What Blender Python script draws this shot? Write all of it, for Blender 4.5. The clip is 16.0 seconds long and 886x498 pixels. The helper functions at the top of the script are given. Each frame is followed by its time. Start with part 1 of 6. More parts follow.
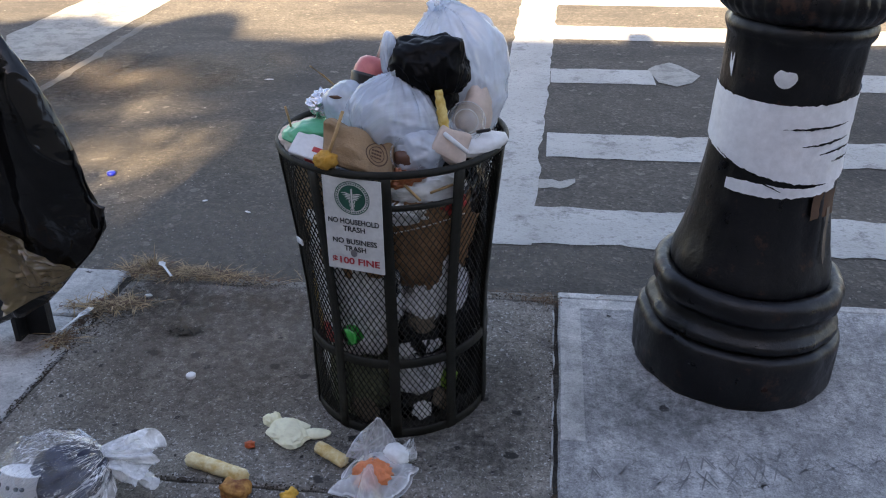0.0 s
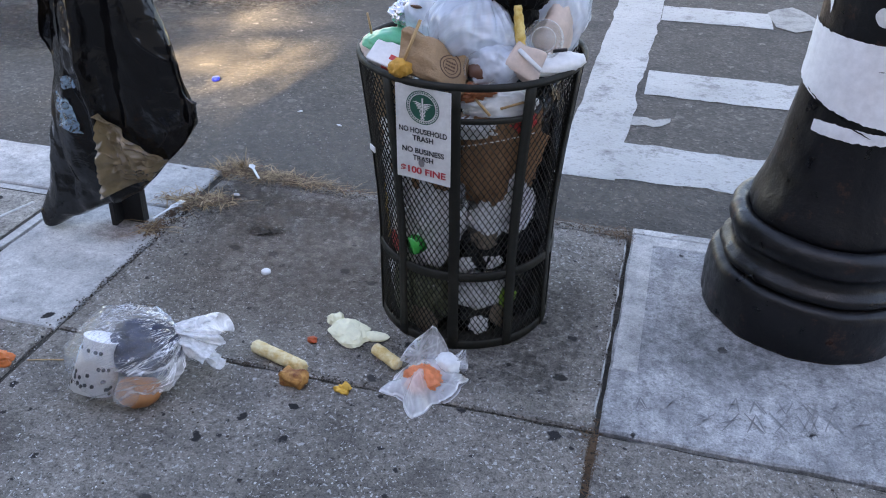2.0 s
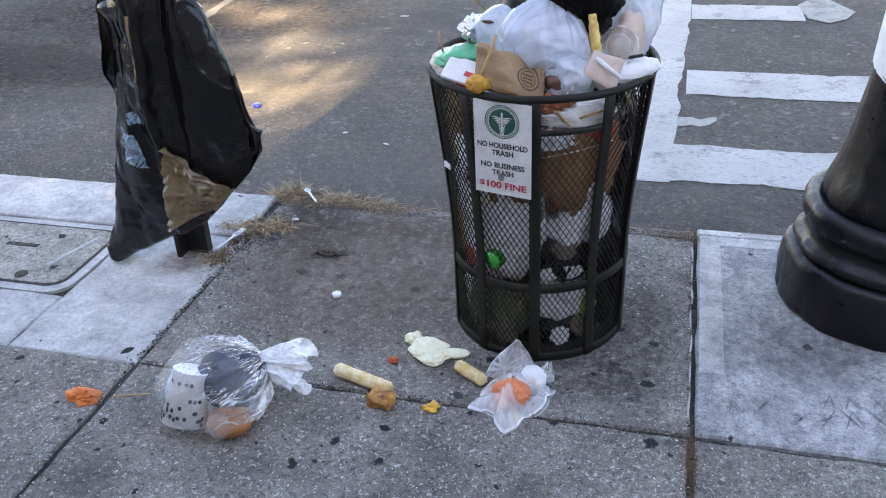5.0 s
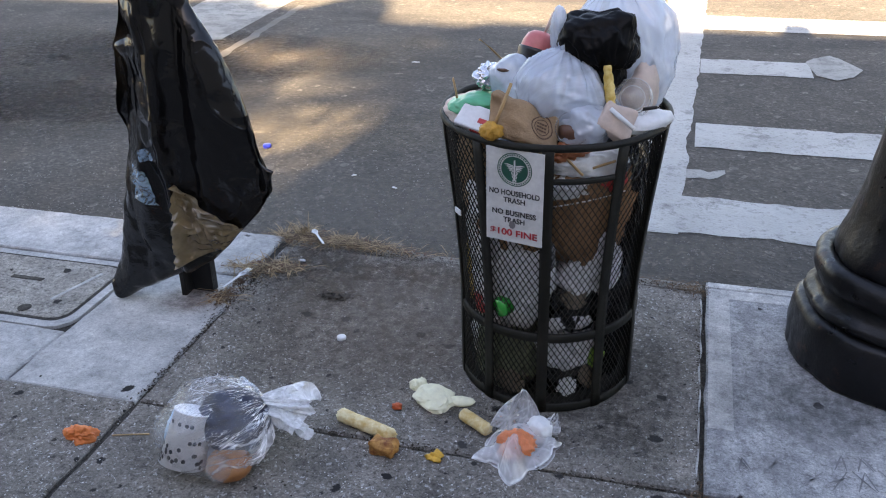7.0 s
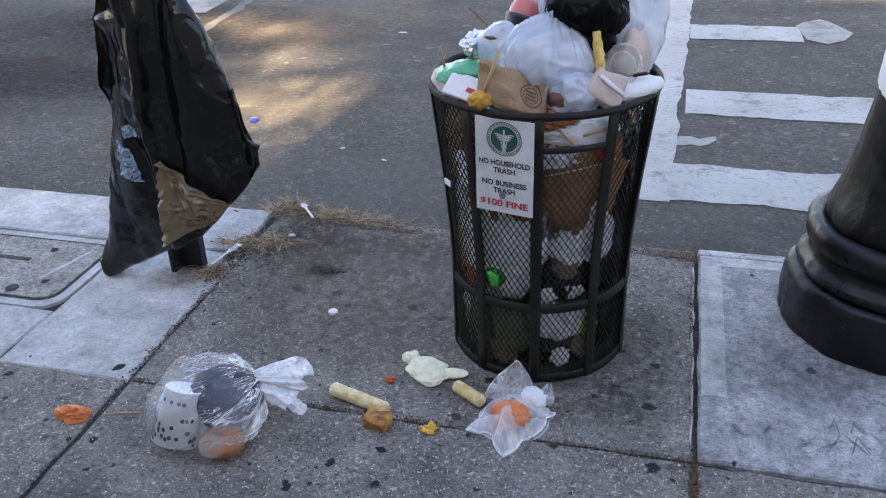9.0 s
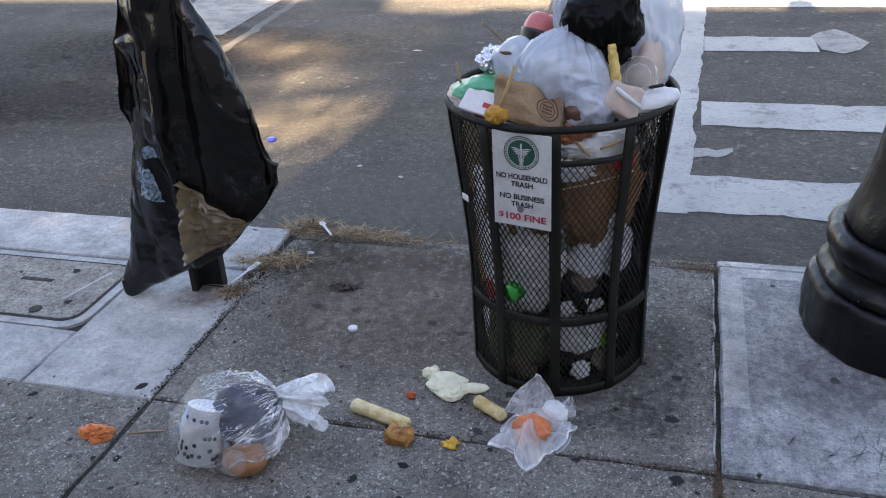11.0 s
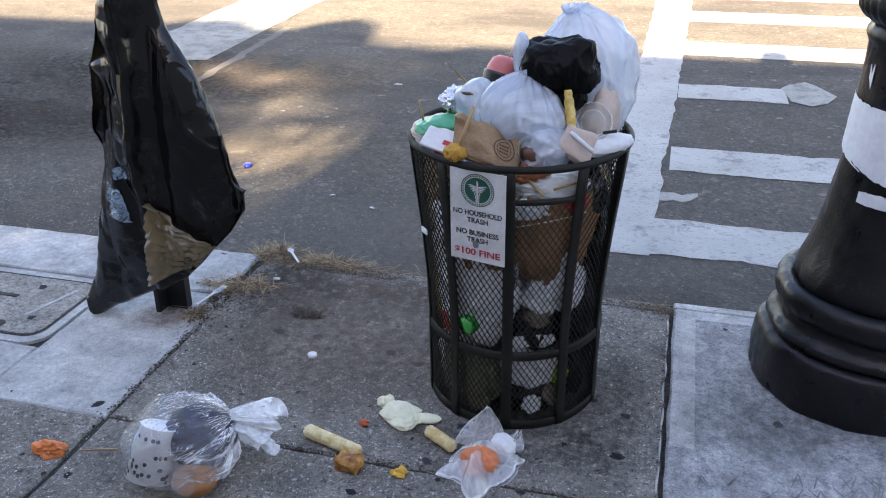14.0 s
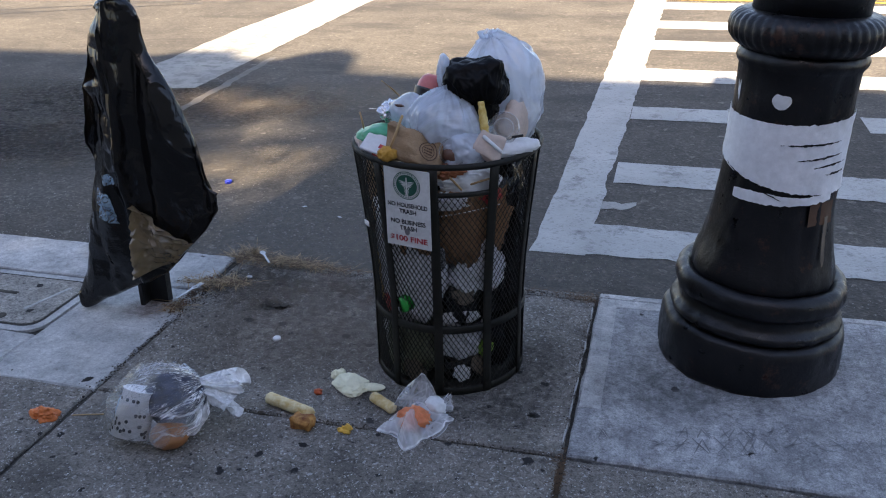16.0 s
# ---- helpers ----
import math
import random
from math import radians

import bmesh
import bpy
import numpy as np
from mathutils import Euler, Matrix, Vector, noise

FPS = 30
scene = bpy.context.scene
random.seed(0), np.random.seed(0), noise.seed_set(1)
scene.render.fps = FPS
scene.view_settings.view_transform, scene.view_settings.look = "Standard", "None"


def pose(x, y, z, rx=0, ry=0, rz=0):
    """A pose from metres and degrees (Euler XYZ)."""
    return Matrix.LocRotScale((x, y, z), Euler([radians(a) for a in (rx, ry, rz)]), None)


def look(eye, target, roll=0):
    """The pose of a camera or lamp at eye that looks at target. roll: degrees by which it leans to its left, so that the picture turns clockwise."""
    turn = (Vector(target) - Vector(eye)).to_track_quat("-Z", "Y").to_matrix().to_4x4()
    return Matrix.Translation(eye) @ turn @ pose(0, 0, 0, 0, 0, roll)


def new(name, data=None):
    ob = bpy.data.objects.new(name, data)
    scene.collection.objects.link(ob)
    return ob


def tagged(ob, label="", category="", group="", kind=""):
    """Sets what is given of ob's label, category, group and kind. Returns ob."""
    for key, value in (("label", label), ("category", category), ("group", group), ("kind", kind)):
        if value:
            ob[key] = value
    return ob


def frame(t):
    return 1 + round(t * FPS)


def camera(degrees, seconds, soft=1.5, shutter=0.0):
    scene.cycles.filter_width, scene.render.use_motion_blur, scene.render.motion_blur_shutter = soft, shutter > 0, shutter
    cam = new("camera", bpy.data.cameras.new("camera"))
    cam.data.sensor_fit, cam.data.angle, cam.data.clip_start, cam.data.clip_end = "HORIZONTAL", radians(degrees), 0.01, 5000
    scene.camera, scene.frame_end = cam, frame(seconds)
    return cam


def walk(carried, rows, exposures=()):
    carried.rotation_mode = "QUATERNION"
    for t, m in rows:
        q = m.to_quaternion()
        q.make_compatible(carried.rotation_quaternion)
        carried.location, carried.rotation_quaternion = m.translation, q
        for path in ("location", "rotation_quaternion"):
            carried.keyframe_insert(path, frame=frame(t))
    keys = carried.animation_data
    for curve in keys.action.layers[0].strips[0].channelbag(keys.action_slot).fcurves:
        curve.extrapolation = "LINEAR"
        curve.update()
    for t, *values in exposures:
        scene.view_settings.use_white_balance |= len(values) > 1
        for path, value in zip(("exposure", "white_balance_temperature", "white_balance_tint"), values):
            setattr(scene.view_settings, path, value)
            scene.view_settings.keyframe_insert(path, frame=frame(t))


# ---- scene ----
cam = camera(55.2, 16.0, soft=1.1)
PATH = [
    (0, (0.393, -2.119, 1.584), (0.17, -0.357, 0.666), -0.7),
    (0.5, (0.349, -2.13, 1.59), (-0.005, -0.39, 0.669), -1.7),
    (1, (0.338, -2.152, 1.586), (-0.087, -0.441, 0.643), -1.9),
    (1.5, (0.388, -2.147, 1.577), (-0.025, -0.46, 0.585), -0.9),
    (2, (0.503, -2.16, 1.548), (0.058, -0.513, 0.503), 0.7),
    (2.5, (0.536, -2.157, 1.536), (0.029, -0.554, 0.453), -0.4),
    (3, (0.467, -2.144, 1.568), (-0.011, -0.537, 0.478), -2.4),
    (5.3, (0.324, -2.202, 1.553), (-0.164, -0.536, 0.559), -3.2),
    (5.5, (0.318, -2.203, 1.55), (-0.16, -0.525, 0.572), -2.5),
    (6, (0.319, -2.203, 1.542), (-0.189, -0.523, 0.583), -2.6),
    (6.5, (0.313, -2.195, 1.55), (-0.224, -0.516, 0.607), -2.7),
    (7, (0.312, -2.185, 1.553), (-0.189, -0.486, 0.624), -1.7),
    (7.5, (0.301, -2.169, 1.553), (-0.085, -0.435, 0.635), -0.3),
    (8, (0.306, -2.179, 1.551), (-0.089, -0.446, 0.633), -0.9),
    (8.5, (0.313, -2.173, 1.541), (-0.144, -0.478, 0.583), -2.8),
    (9, (0.311, -2.167, 1.543), (-0.165, -0.495, 0.556), -2.5),
    (11.5, (0.304, -2.178, 1.541), (-0.217, -0.495, 0.595), -4.1),
    (12, (0.297, -2.175, 1.541), (-0.223, -0.5, 0.579), -4.2),
    (12.5, (0.305, -2.175, 1.542), (-0.103, -0.474, 0.572), -2.7),
    (13, (0.312, -2.177, 1.531), (-0.038, -0.462, 0.563), -1.3),
    (13.5, (0.31, -2.184, 1.543), (-0.115, -0.47, 0.604), -1.1),
    (14, (0.387, -2.207, 1.566), (-0.097, -0.48, 0.681), -0.9),
    (14.5, (0.532, -2.252, 1.593), (-0.058, -0.527, 0.771), -1.5),
    (15, (0.601, -2.382, 1.599), (-0.034, -0.664, 0.794), -3.7),
    (15.5, (0.619, -2.524, 1.619), (0.118, -0.767, 0.806), -2.1),
    (16, (0.674, -2.565, 1.621), (0.192, -0.806, 0.801), -1.2),
]
EXPOSURES = [(0, 3.01, 7750), (0.5, 3.04, 7580), (1, 3.11, 7530), (1.5, 3.33, 7600), (2, 3.68, 7600), (2.5, 3.92, 7600), (3, 3.97, 7650), (5.5, 3.83, 7800), (6, 3.76, 7850), (6.5, 3.71, 7900), (7, 3.42, 7900), (7.5, 3.20, 7800), (8, 3.16, 7570), (8.5, 3.21, 7650), (9, 3.59, 7700), (11.5, 3.36, 7800), (12, 3.4, 7800), (13, 3.5, 7720), (14, 3.49, 7540), (14.5, 3.07, 7270), (15, 2.8, 7020), (16, 2.75, 7010)]
walk(cam, [(t, look(eye, target, roll)) for t, eye, target, roll in PATH], [(t, s, k, 20) for t, s, k in EXPOSURES])

# ---- world, sun ----
world = bpy.data.worlds.new("world")
scene.world = world
world.use_nodes = True
wn = world.node_tree
sky = wn.nodes.new("ShaderNodeTexSky")
sky.sky_type = 'NISHITA'
sky.sun_disc = False
sky.sun_elevation = radians(30)
sky.sun_rotation = radians(180)
wn.nodes["Background"].inputs[1].default_value = 0.062
wn.links.new(sky.outputs[0], wn.nodes["Background"].inputs[0])
sun = new("sun", bpy.data.lights.new("sun", 'SUN'))
sun.data.energy = 5.0
sun.data.angle = radians(0.9)
sun.data.color = (1.0, 0.88, 0.64)
sun.matrix_basis = look((0, -10, 5.7735), (0, 0, 0))


# ---- materials ----
def nodes_of(name):
    m = bpy.data.materials.new(name)
    m.use_nodes = True
    t = m.node_tree
    return m, t, t.nodes["Principled BSDF"]


def noise_tex(t, scale, detail=4.0, rough=0.6, coord="Object", stretch=None, warp=0.0):
    c = t.nodes.new("ShaderNodeTexCoord")
    n = t.nodes.new("ShaderNodeTexNoise")
    n.inputs["Scale"].default_value = scale
    n.inputs["Detail"].default_value = detail
    n.inputs["Roughness"].default_value = rough
    n.inputs["Distortion"].default_value = warp
    if stretch:
        mp = t.nodes.new("ShaderNodeMapping")
        mp.inputs["Scale"].default_value = stretch
        t.links.new(c.outputs[coord], mp.inputs[0])
        t.links.new(mp.outputs[0], n.inputs["Vector"])
    else:
        t.links.new(c.outputs[coord], n.inputs["Vector"])
    return n.outputs["Fac"]


def ramp(t, fac, stops):
    r = t.nodes.new("ShaderNodeValToRGB")
    e = r.color_ramp.elements
    while len(e) < len(stops):
        e.new(0.5)
    for k, (p, c) in enumerate(stops):
        e[k].position = p
        e[k].color = (*c, 1) if len(c) == 3 else c
    t.links.new(fac, r.inputs[0])
    return r.outputs[0]


def mixc(t, fac, a, b, kind='MIX'):
    m = t.nodes.new("ShaderNodeMix")
    m.data_type, m.blend_type = 'RGBA', kind
    for sock, v in ((m.inputs[0], fac), (m.inputs[6], a), (m.inputs[7], b)):
        if isinstance(v, (int, float)):
            sock.default_value = v
        elif isinstance(v, tuple):
            sock.default_value = (*v, 1)
        else:
            t.links.new(v, sock)
    return m.outputs[2]


def bump(t, bsdf, heights, dist=0.002, strength=0.6):
    prev = None
    for h, d in heights:
        b = t.nodes.new("ShaderNodeBump")
        b.inputs["Strength"].default_value = strength
        b.inputs["Distance"].default_value = d
        t.links.new(h, b.inputs["Height"])
        if prev:
            t.links.new(prev, b.inputs["Normal"])
        prev = b.outputs[0]
    t.links.new(prev, bsdf.inputs["Normal"])


def voronoi(t, scale, randomness=1.0, feature='F1'):
    c = t.nodes.new("ShaderNodeTexCoord")
    v = t.nodes.new("ShaderNodeTexVoronoi")
    v.feature = feature
    v.inputs["Scale"].default_value = scale
    v.inputs["Randomness"].default_value = randomness
    t.links.new(c.outputs["Object"], v.inputs["Vector"])
    return v


def spots(t, scale, size, share):
    """1 inside scattered round spots, 0 elsewhere."""
    v = voronoi(t, scale)
    wob = t.nodes.new("ShaderNodeMath")
    wob.operation = 'MULTIPLY_ADD'
    t.links.new(noise_tex(t, scale * 3.5, 3), wob.inputs[0])
    wob.inputs[1].default_value = 0.42
    t.links.new(v.outputs["Distance"], wob.inputs[2])
    a = t.nodes.new("ShaderNodeMapRange")
    a.inputs[1].default_value, a.inputs[2].default_value = size + 0.205, size + 0.165
    t.links.new(wob.outputs[0], a.inputs[0])
    sep = t.nodes.new("ShaderNodeSeparateColor")
    t.links.new(v.outputs["Color"], sep.inputs[0])
    g = t.nodes.new("ShaderNodeMath")
    g.operation = 'LESS_THAN'
    g.inputs[1].default_value = share
    t.links.new(sep.outputs[0], g.inputs[0])
    m = t.nodes.new("ShaderNodeMath")
    m.operation = 'MULTIPLY'
    t.links.new(a.outputs[0], m.inputs[0])
    t.links.new(g.outputs[0], m.inputs[1])
    return m.outputs[0]


def plain(name, colour, rough=0.6, metal=0.0, vary=0.25, scale=30.0, bumpd=0.0006, spec=0.5):
    m, t, b = nodes_of(name)
    lo = tuple(c * (1 - vary) for c in colour)
    hi = tuple(min(1, c * (1 + vary * 0.6)) for c in colour)
    big = ramp(t, noise_tex(t, scale * 0.25, 3), [(0.3, lo), (0.7, hi)])
    fine = ramp(t, noise_tex(t, scale * 3, 4), [(0.3, (0.85, 0.85, 0.85)), (0.7, (1.0, 1.0, 1.0))])
    t.links.new(mixc(t, 1.0, big, fine, 'MULTIPLY'), b.inputs["Base Color"])
    b.inputs["Roughness"].default_value = rough
    b.inputs["Metallic"].default_value = metal
    b.inputs["Specular IOR Level"].default_value = spec
    if bumpd:
        bump(t, b, [(noise_tex(t, scale, 5), bumpd * 2), (noise_tex(t, scale * 5, 3), bumpd)])
    return m


def concrete(name, dark, light, speck, gum, grime=0.5, speck_share=0.35, rough=1.0):
    m, t, b = nodes_of(name)
    base = ramp(t, noise_tex(t, 1.6, 6, 0.65), [(0.32, dark), (0.68, light)])
    mott = ramp(t, noise_tex(t, 9, 5, 0.7), [(0.3, (0.6, 0.6, 0.6)), (0.7, (1.3, 1.28, 1.25))])
    col = mixc(t, 0.85, base, mott, 'MULTIPLY')
    grain = ramp(t, noise_tex(t, 160, 4, 0.75), [(0.38, (0.5, 0.5, 0.5)), (0.48, (0.92, 0.92, 0.92)), (0.56, (1.05, 1.05, 1.05)), (0.66, (1.4, 1.39, 1.37))])
    col = mixc(t, 0.9 * rough, col, grain, 'MULTIPLY')
    pits = ramp(t, noise_tex(t, 55, 5, 0.75), [(0.38, (0.4, 0.39, 0.38)), (0.47, (0.95, 0.95, 0.95)), (0.55, (1, 1, 1)), (0.64, (1.5, 1.48, 1.45))])
    col = mixc(t, 0.85 * rough, col, pits, 'MULTIPLY')
    col = mixc(t, ramp(t, noise_tex(t, 85, 3, 0.6, warp=0.8), [(0.6, (0, 0, 0)), (0.64, (speck_share * 1.5,) * 3)]), col, speck)
    col = mixc(t, spots(t, 42, 0.1, speck_share * 0.4), col, speck)
    stain = ramp(t, noise_tex(t, 2.6, 5, 0.6), [(0.52, (0, 0, 0)), (0.72, (grime, grime, grime))])
    col = mixc(t, stain, col, tuple(c * 0.45 for c in dark))
    col = mixc(t, spots(t, 9, 0.17, gum), col, (0.022, 0.021, 0.022))
    col = mixc(t, spots(t, 17, 0.15, gum * 0.7), col, (0.03, 0.028, 0.028))
    col = mixc(t, spots(t, 5.5, 0.12, gum * 0.6), col, (0.05, 0.047, 0.045))
    t.links.new(col, b.inputs["Base Color"])
    b.inputs["Roughness"].default_value = 0.9
    b.inputs["Specular IOR Level"].default_value = 0.25
    bump(t, b, [(noise_tex(t, 14, 5), 0.006), (noise_tex(t, 110, 5, 0.75), 0.005)], strength=0.9)
    return m


def brushed(m, dark, share):
    """Adds brush streaks and dark blotches to a concrete."""
    t, b = m.node_tree, m.node_tree.nodes["Principled BSDF"]
    col = b.inputs["Base Color"].links[0].from_socket
    streak = ramp(t, noise_tex(t, 5, 5, 0.7, stretch=(7, 0.9, 1)), [(0.4, (0.78, 0.78, 0.79)), (0.5, (1, 1, 1)), (0.64, (1.22, 1.22, 1.22))])
    col = mixc(t, 0.5, col, streak, 'MULTIPLY')
    blot = ramp(t, noise_tex(t, 3.6, 8, 0.75, warp=0.5), [(0.5, (0, 0, 0)), (0.64, (share,) * 3)])
    col = mixc(t, blot, col, dark)
    fleck = ramp(t, noise_tex(t, 38, 4, 0.7, stretch=(1, 2, 1), warp=0.8), [(0.6, (0, 0, 0)), (0.66, (share * 1.2,) * 3)])
    t.links.new(mixc(t, fleck, col, dark), b.inputs["Base Color"])
    return m


def asphalt_mat():
    m, t, b = nodes_of("asphalt")
    base = ramp(t, noise_tex(t, 0.55, 6, 0.65), [(0.3, (0.054, 0.049, 0.043)), (0.7, (0.108, 0.098, 0.084))])
    col = mixc(t, 1.0, base, ramp(t, noise_tex(t, 5, 5, 0.7), [(0.3, (0.8, 0.8, 0.8)), (0.7, (1.12, 1.12, 1.12))]), 'MULTIPLY')
    v = voronoi(t, 75)
    sep = t.nodes.new("ShaderNodeSeparateColor")
    t.links.new(v.outputs["Color"], sep.inputs[0])
    v2 = voronoi(t, 28)
    sep2 = t.nodes.new("ShaderNodeSeparateColor")
    t.links.new(v2.outputs["Color"], sep2.inputs[0])
    col = mixc(t, 0.45, col, ramp(t, noise_tex(t, 22, 6, 0.75), [(0.36, (0.55, 0.55, 0.56)), (0.5, (1, 1, 1)), (0.66, (1.5, 1.47, 1.42))]), 'MULTIPLY')
    col = mixc(t, ramp(t, sep2.outputs[0], [(0.985, (0, 0, 0)), (0.99, (0.4, 0.4, 0.4))]), col, (0.24, 0.22, 0.19))
    stones = ramp(t, sep.outputs[0], [(0.0, (0.45, 0.45, 0.46)), (0.6, (1, 1, 1)), (0.9, (1.45, 1.43, 1.4)), (1.0, (2.6, 2.5, 2.4))])
    col = mixc(t, 0.48, col, stones, 'MULTIPLY')
    oil = ramp(t, noise_tex(t, 0.9, 5, 0.65, stretch=(0.6, 1.3, 1)), [(0.5, (0, 0, 0)), (0.64, (0.7, 0.7, 0.7))])
    col = mixc(t, oil, col, (0.035, 0.032, 0.03))
    col = mixc(t, spots(t, 5, 0.07, 0.25), col, (0.025, 0.025, 0.025))
    col = mixc(t, spots(t, 11, 0.06, 0.12), col, (0.35, 0.34, 0.31))
    t.links.new(col, b.inputs["Base Color"])
    b.inputs["Roughness"].default_value = 0.88
    b.inputs["Specular IOR Level"].default_value = 0.3
    bump(t, b, [(noise_tex(t, 6, 4), 0.004), (v.outputs["Distance"], 0.003), (noise_tex(t, 220, 3), 0.0015)])
    return m


def road_paint(name, colour, worn):
    m, t, b = nodes_of(name)
    wear = ramp(t, noise_tex(t, 7, 8, 0.75), [(worn - 0.06, (0.9, 0.9, 0.9)), (worn + 0.03, (0, 0, 0))])
    v = voronoi(t, 75)
    sep = t.nodes.new("ShaderNodeSeparateColor")
    t.links.new(v.outputs["Color"], sep.inputs[0])
    pits = ramp(t, sep.outputs[0], [(0.86, (0, 0, 0)), (0.93, (1, 1, 1))])
    col = mixc(t, ramp(t, noise_tex(t, 2.2, 5), [(0.3, (0, 0, 0)), (0.7, (1, 1, 1))]), tuple(c * 0.72 for c in colour), colour)
    col = mixc(t, mixc(t, 0.33, wear, pits), col, (0.12, 0.118, 0.112))
    col = mixc(t, ramp(t, noise_tex(t, 30, 6, 0.7), [(0.5, (0, 0, 0)), (0.75, (0.4, 0.4, 0.4))]), col, tuple(c * 0.6 for c in colour))
    t.links.new(col, b.inputs["Base Color"])
    b.inputs["Roughness"].default_value = 0.75
    bump(t, b, [(v.outputs["Distance"], 0.004), (noise_tex(t, 60, 4), 0.002)])
    return m


def film(name, colour, opacity, rough=0.25, vary=0.3, thru=0.5, wr=40.0, spec=0.5, band=(0.3, 0.7), deep=0.012, sheen=1.0):
    """Thin plastic: partly see-through, partly milky, with a gloss."""
    m, t, b = nodes_of(name)
    out = t.nodes["Material Output"]
    b.inputs["Base Color"].default_value = (*colour, 1)
    b.inputs["Roughness"].default_value = rough
    b.inputs["Specular IOR Level"].default_value = spec
    n1 = noise_tex(t, wr * 0.3, 2, 0.45, warp=1.6)
    n2 = noise_tex(t, wr * 0.9, 2, 0.4, warp=1.2)
    bump(t, b, [(n1, deep), (n2, deep * 0.25)], strength=0.8)
    tl = t.nodes.new("ShaderNodeBsdfTranslucent")
    tl.inputs[0].default_value = (*colour, 1)
    mx = t.nodes.new("ShaderNodeMixShader")
    mx.inputs[0].default_value = thru
    t.links.new(b.outputs[0], mx.inputs[1])
    t.links.new(tl.outputs[0], mx.inputs[2])
    tr = t.nodes.new("ShaderNodeBsdfTransparent")
    m2 = t.nodes.new("ShaderNodeMixShader")
    lo, hi = max(0, opacity - vary), min(1, opacity + vary)
    t.links.new(ramp(t, noise_tex(t, wr * 0.45, 4, 0.6, warp=1.5), [(band[0], (lo, lo, lo)), (band[1], (hi, hi, hi))]), m2.inputs[0])
    t.links.new(tr.outputs[0], m2.inputs[1])
    t.links.new(mx.outputs[0], m2.inputs[2])
    gl = t.nodes.new("ShaderNodeBsdfGlossy")
    gl.inputs["Roughness"].default_value = rough * 0.8
    lw = t.nodes.new("ShaderNodeLayerWeight")
    lw.inputs[0].default_value = 0.5
    for nd in (gl, lw):
        t.links.new(b.inputs["Normal"].links[0].from_socket, nd.inputs["Normal"])
    m3 = t.nodes.new("ShaderNodeMixShader")
    t.links.new(ramp(t, lw.outputs["Facing"], [(0.0, (0.035 * sheen,) * 3), (0.6, (0.08 * sheen,) * 3), (1.0, (0.5, 0.5, 0.5))]), m3.inputs[0])
    t.links.new(m2.outputs[0], m3.inputs[1])
    t.links.new(gl.outputs[0], m3.inputs[2])
    t.links.new(m3.outputs[0], out.inputs[0])
    return m


def creased_film(name, colour, low, high, rough=0.12, flow=False):
    """Clear film that is milky along its creases."""
    m = film(name, colour, 0.2, rough, 0.1, 0.15, 30.0, 0.8, (0.4, 0.7), 0.01, 0.7)
    t = m.node_tree
    at = t.nodes.new("ShaderNodeAttribute")
    at.attribute_name = "crease"
    soft_ = ramp(t, noise_tex(t, 7, 4, 0.6, warp=0.8), [(0.55, (0, 0, 0)), (0.75, (0.08, 0.08, 0.08))])
    line = ramp(t, at.outputs["Fac"], [(0.0, (low, low, low)), (0.5, (low + 0.16,) * 3), (1.0, (high, high, high))])
    fac = mixc(t, 1.0, line, soft_, 'ADD')
    if flow:
        way, pull_ = t.nodes.new("ShaderNodeAttribute"), t.nodes.new("ShaderNodeAttribute")
        way.attribute_name, pull_.attribute_name = "flow", "pull"
        for scale, width, most in ((7.0, 0.016, 0.9), (15.0, 0.032, 0.8)):
            n = t.nodes.new("ShaderNodeTexNoise")
            n.inputs["Scale"].default_value, n.inputs["Detail"].default_value = scale, 1.0
            t.links.new(way.outputs["Vector"], n.inputs["Vector"])
            thread = ramp(t, n.outputs["Fac"], [(0.49 - width, (0, 0, 0)), (0.49, (most,) * 3), (0.49 + width, (0, 0, 0))])
            fac = mixc(t, 1.0, fac, mixc(t, 1.0, thread, pull_.outputs["Fac"], 'MULTIPLY'), 'ADD')
    for nd in t.nodes:
        if nd.type == 'MIX_SHADER' and nd.inputs[1].links[0].from_node.type == 'BSDF_TRANSPARENT':
            t.links.new(fac, nd.inputs[0])
    return m


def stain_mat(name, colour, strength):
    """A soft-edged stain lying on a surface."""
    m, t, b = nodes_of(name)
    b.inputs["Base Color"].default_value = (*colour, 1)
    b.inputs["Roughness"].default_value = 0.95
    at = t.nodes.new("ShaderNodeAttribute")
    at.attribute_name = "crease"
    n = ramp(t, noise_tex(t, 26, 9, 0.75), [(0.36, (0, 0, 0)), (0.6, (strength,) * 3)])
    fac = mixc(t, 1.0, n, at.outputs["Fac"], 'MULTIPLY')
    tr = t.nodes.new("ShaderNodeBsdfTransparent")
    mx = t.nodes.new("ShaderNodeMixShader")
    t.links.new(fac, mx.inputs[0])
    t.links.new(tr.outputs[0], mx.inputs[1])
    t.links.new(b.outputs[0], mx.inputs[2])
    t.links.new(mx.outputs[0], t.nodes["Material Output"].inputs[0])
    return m


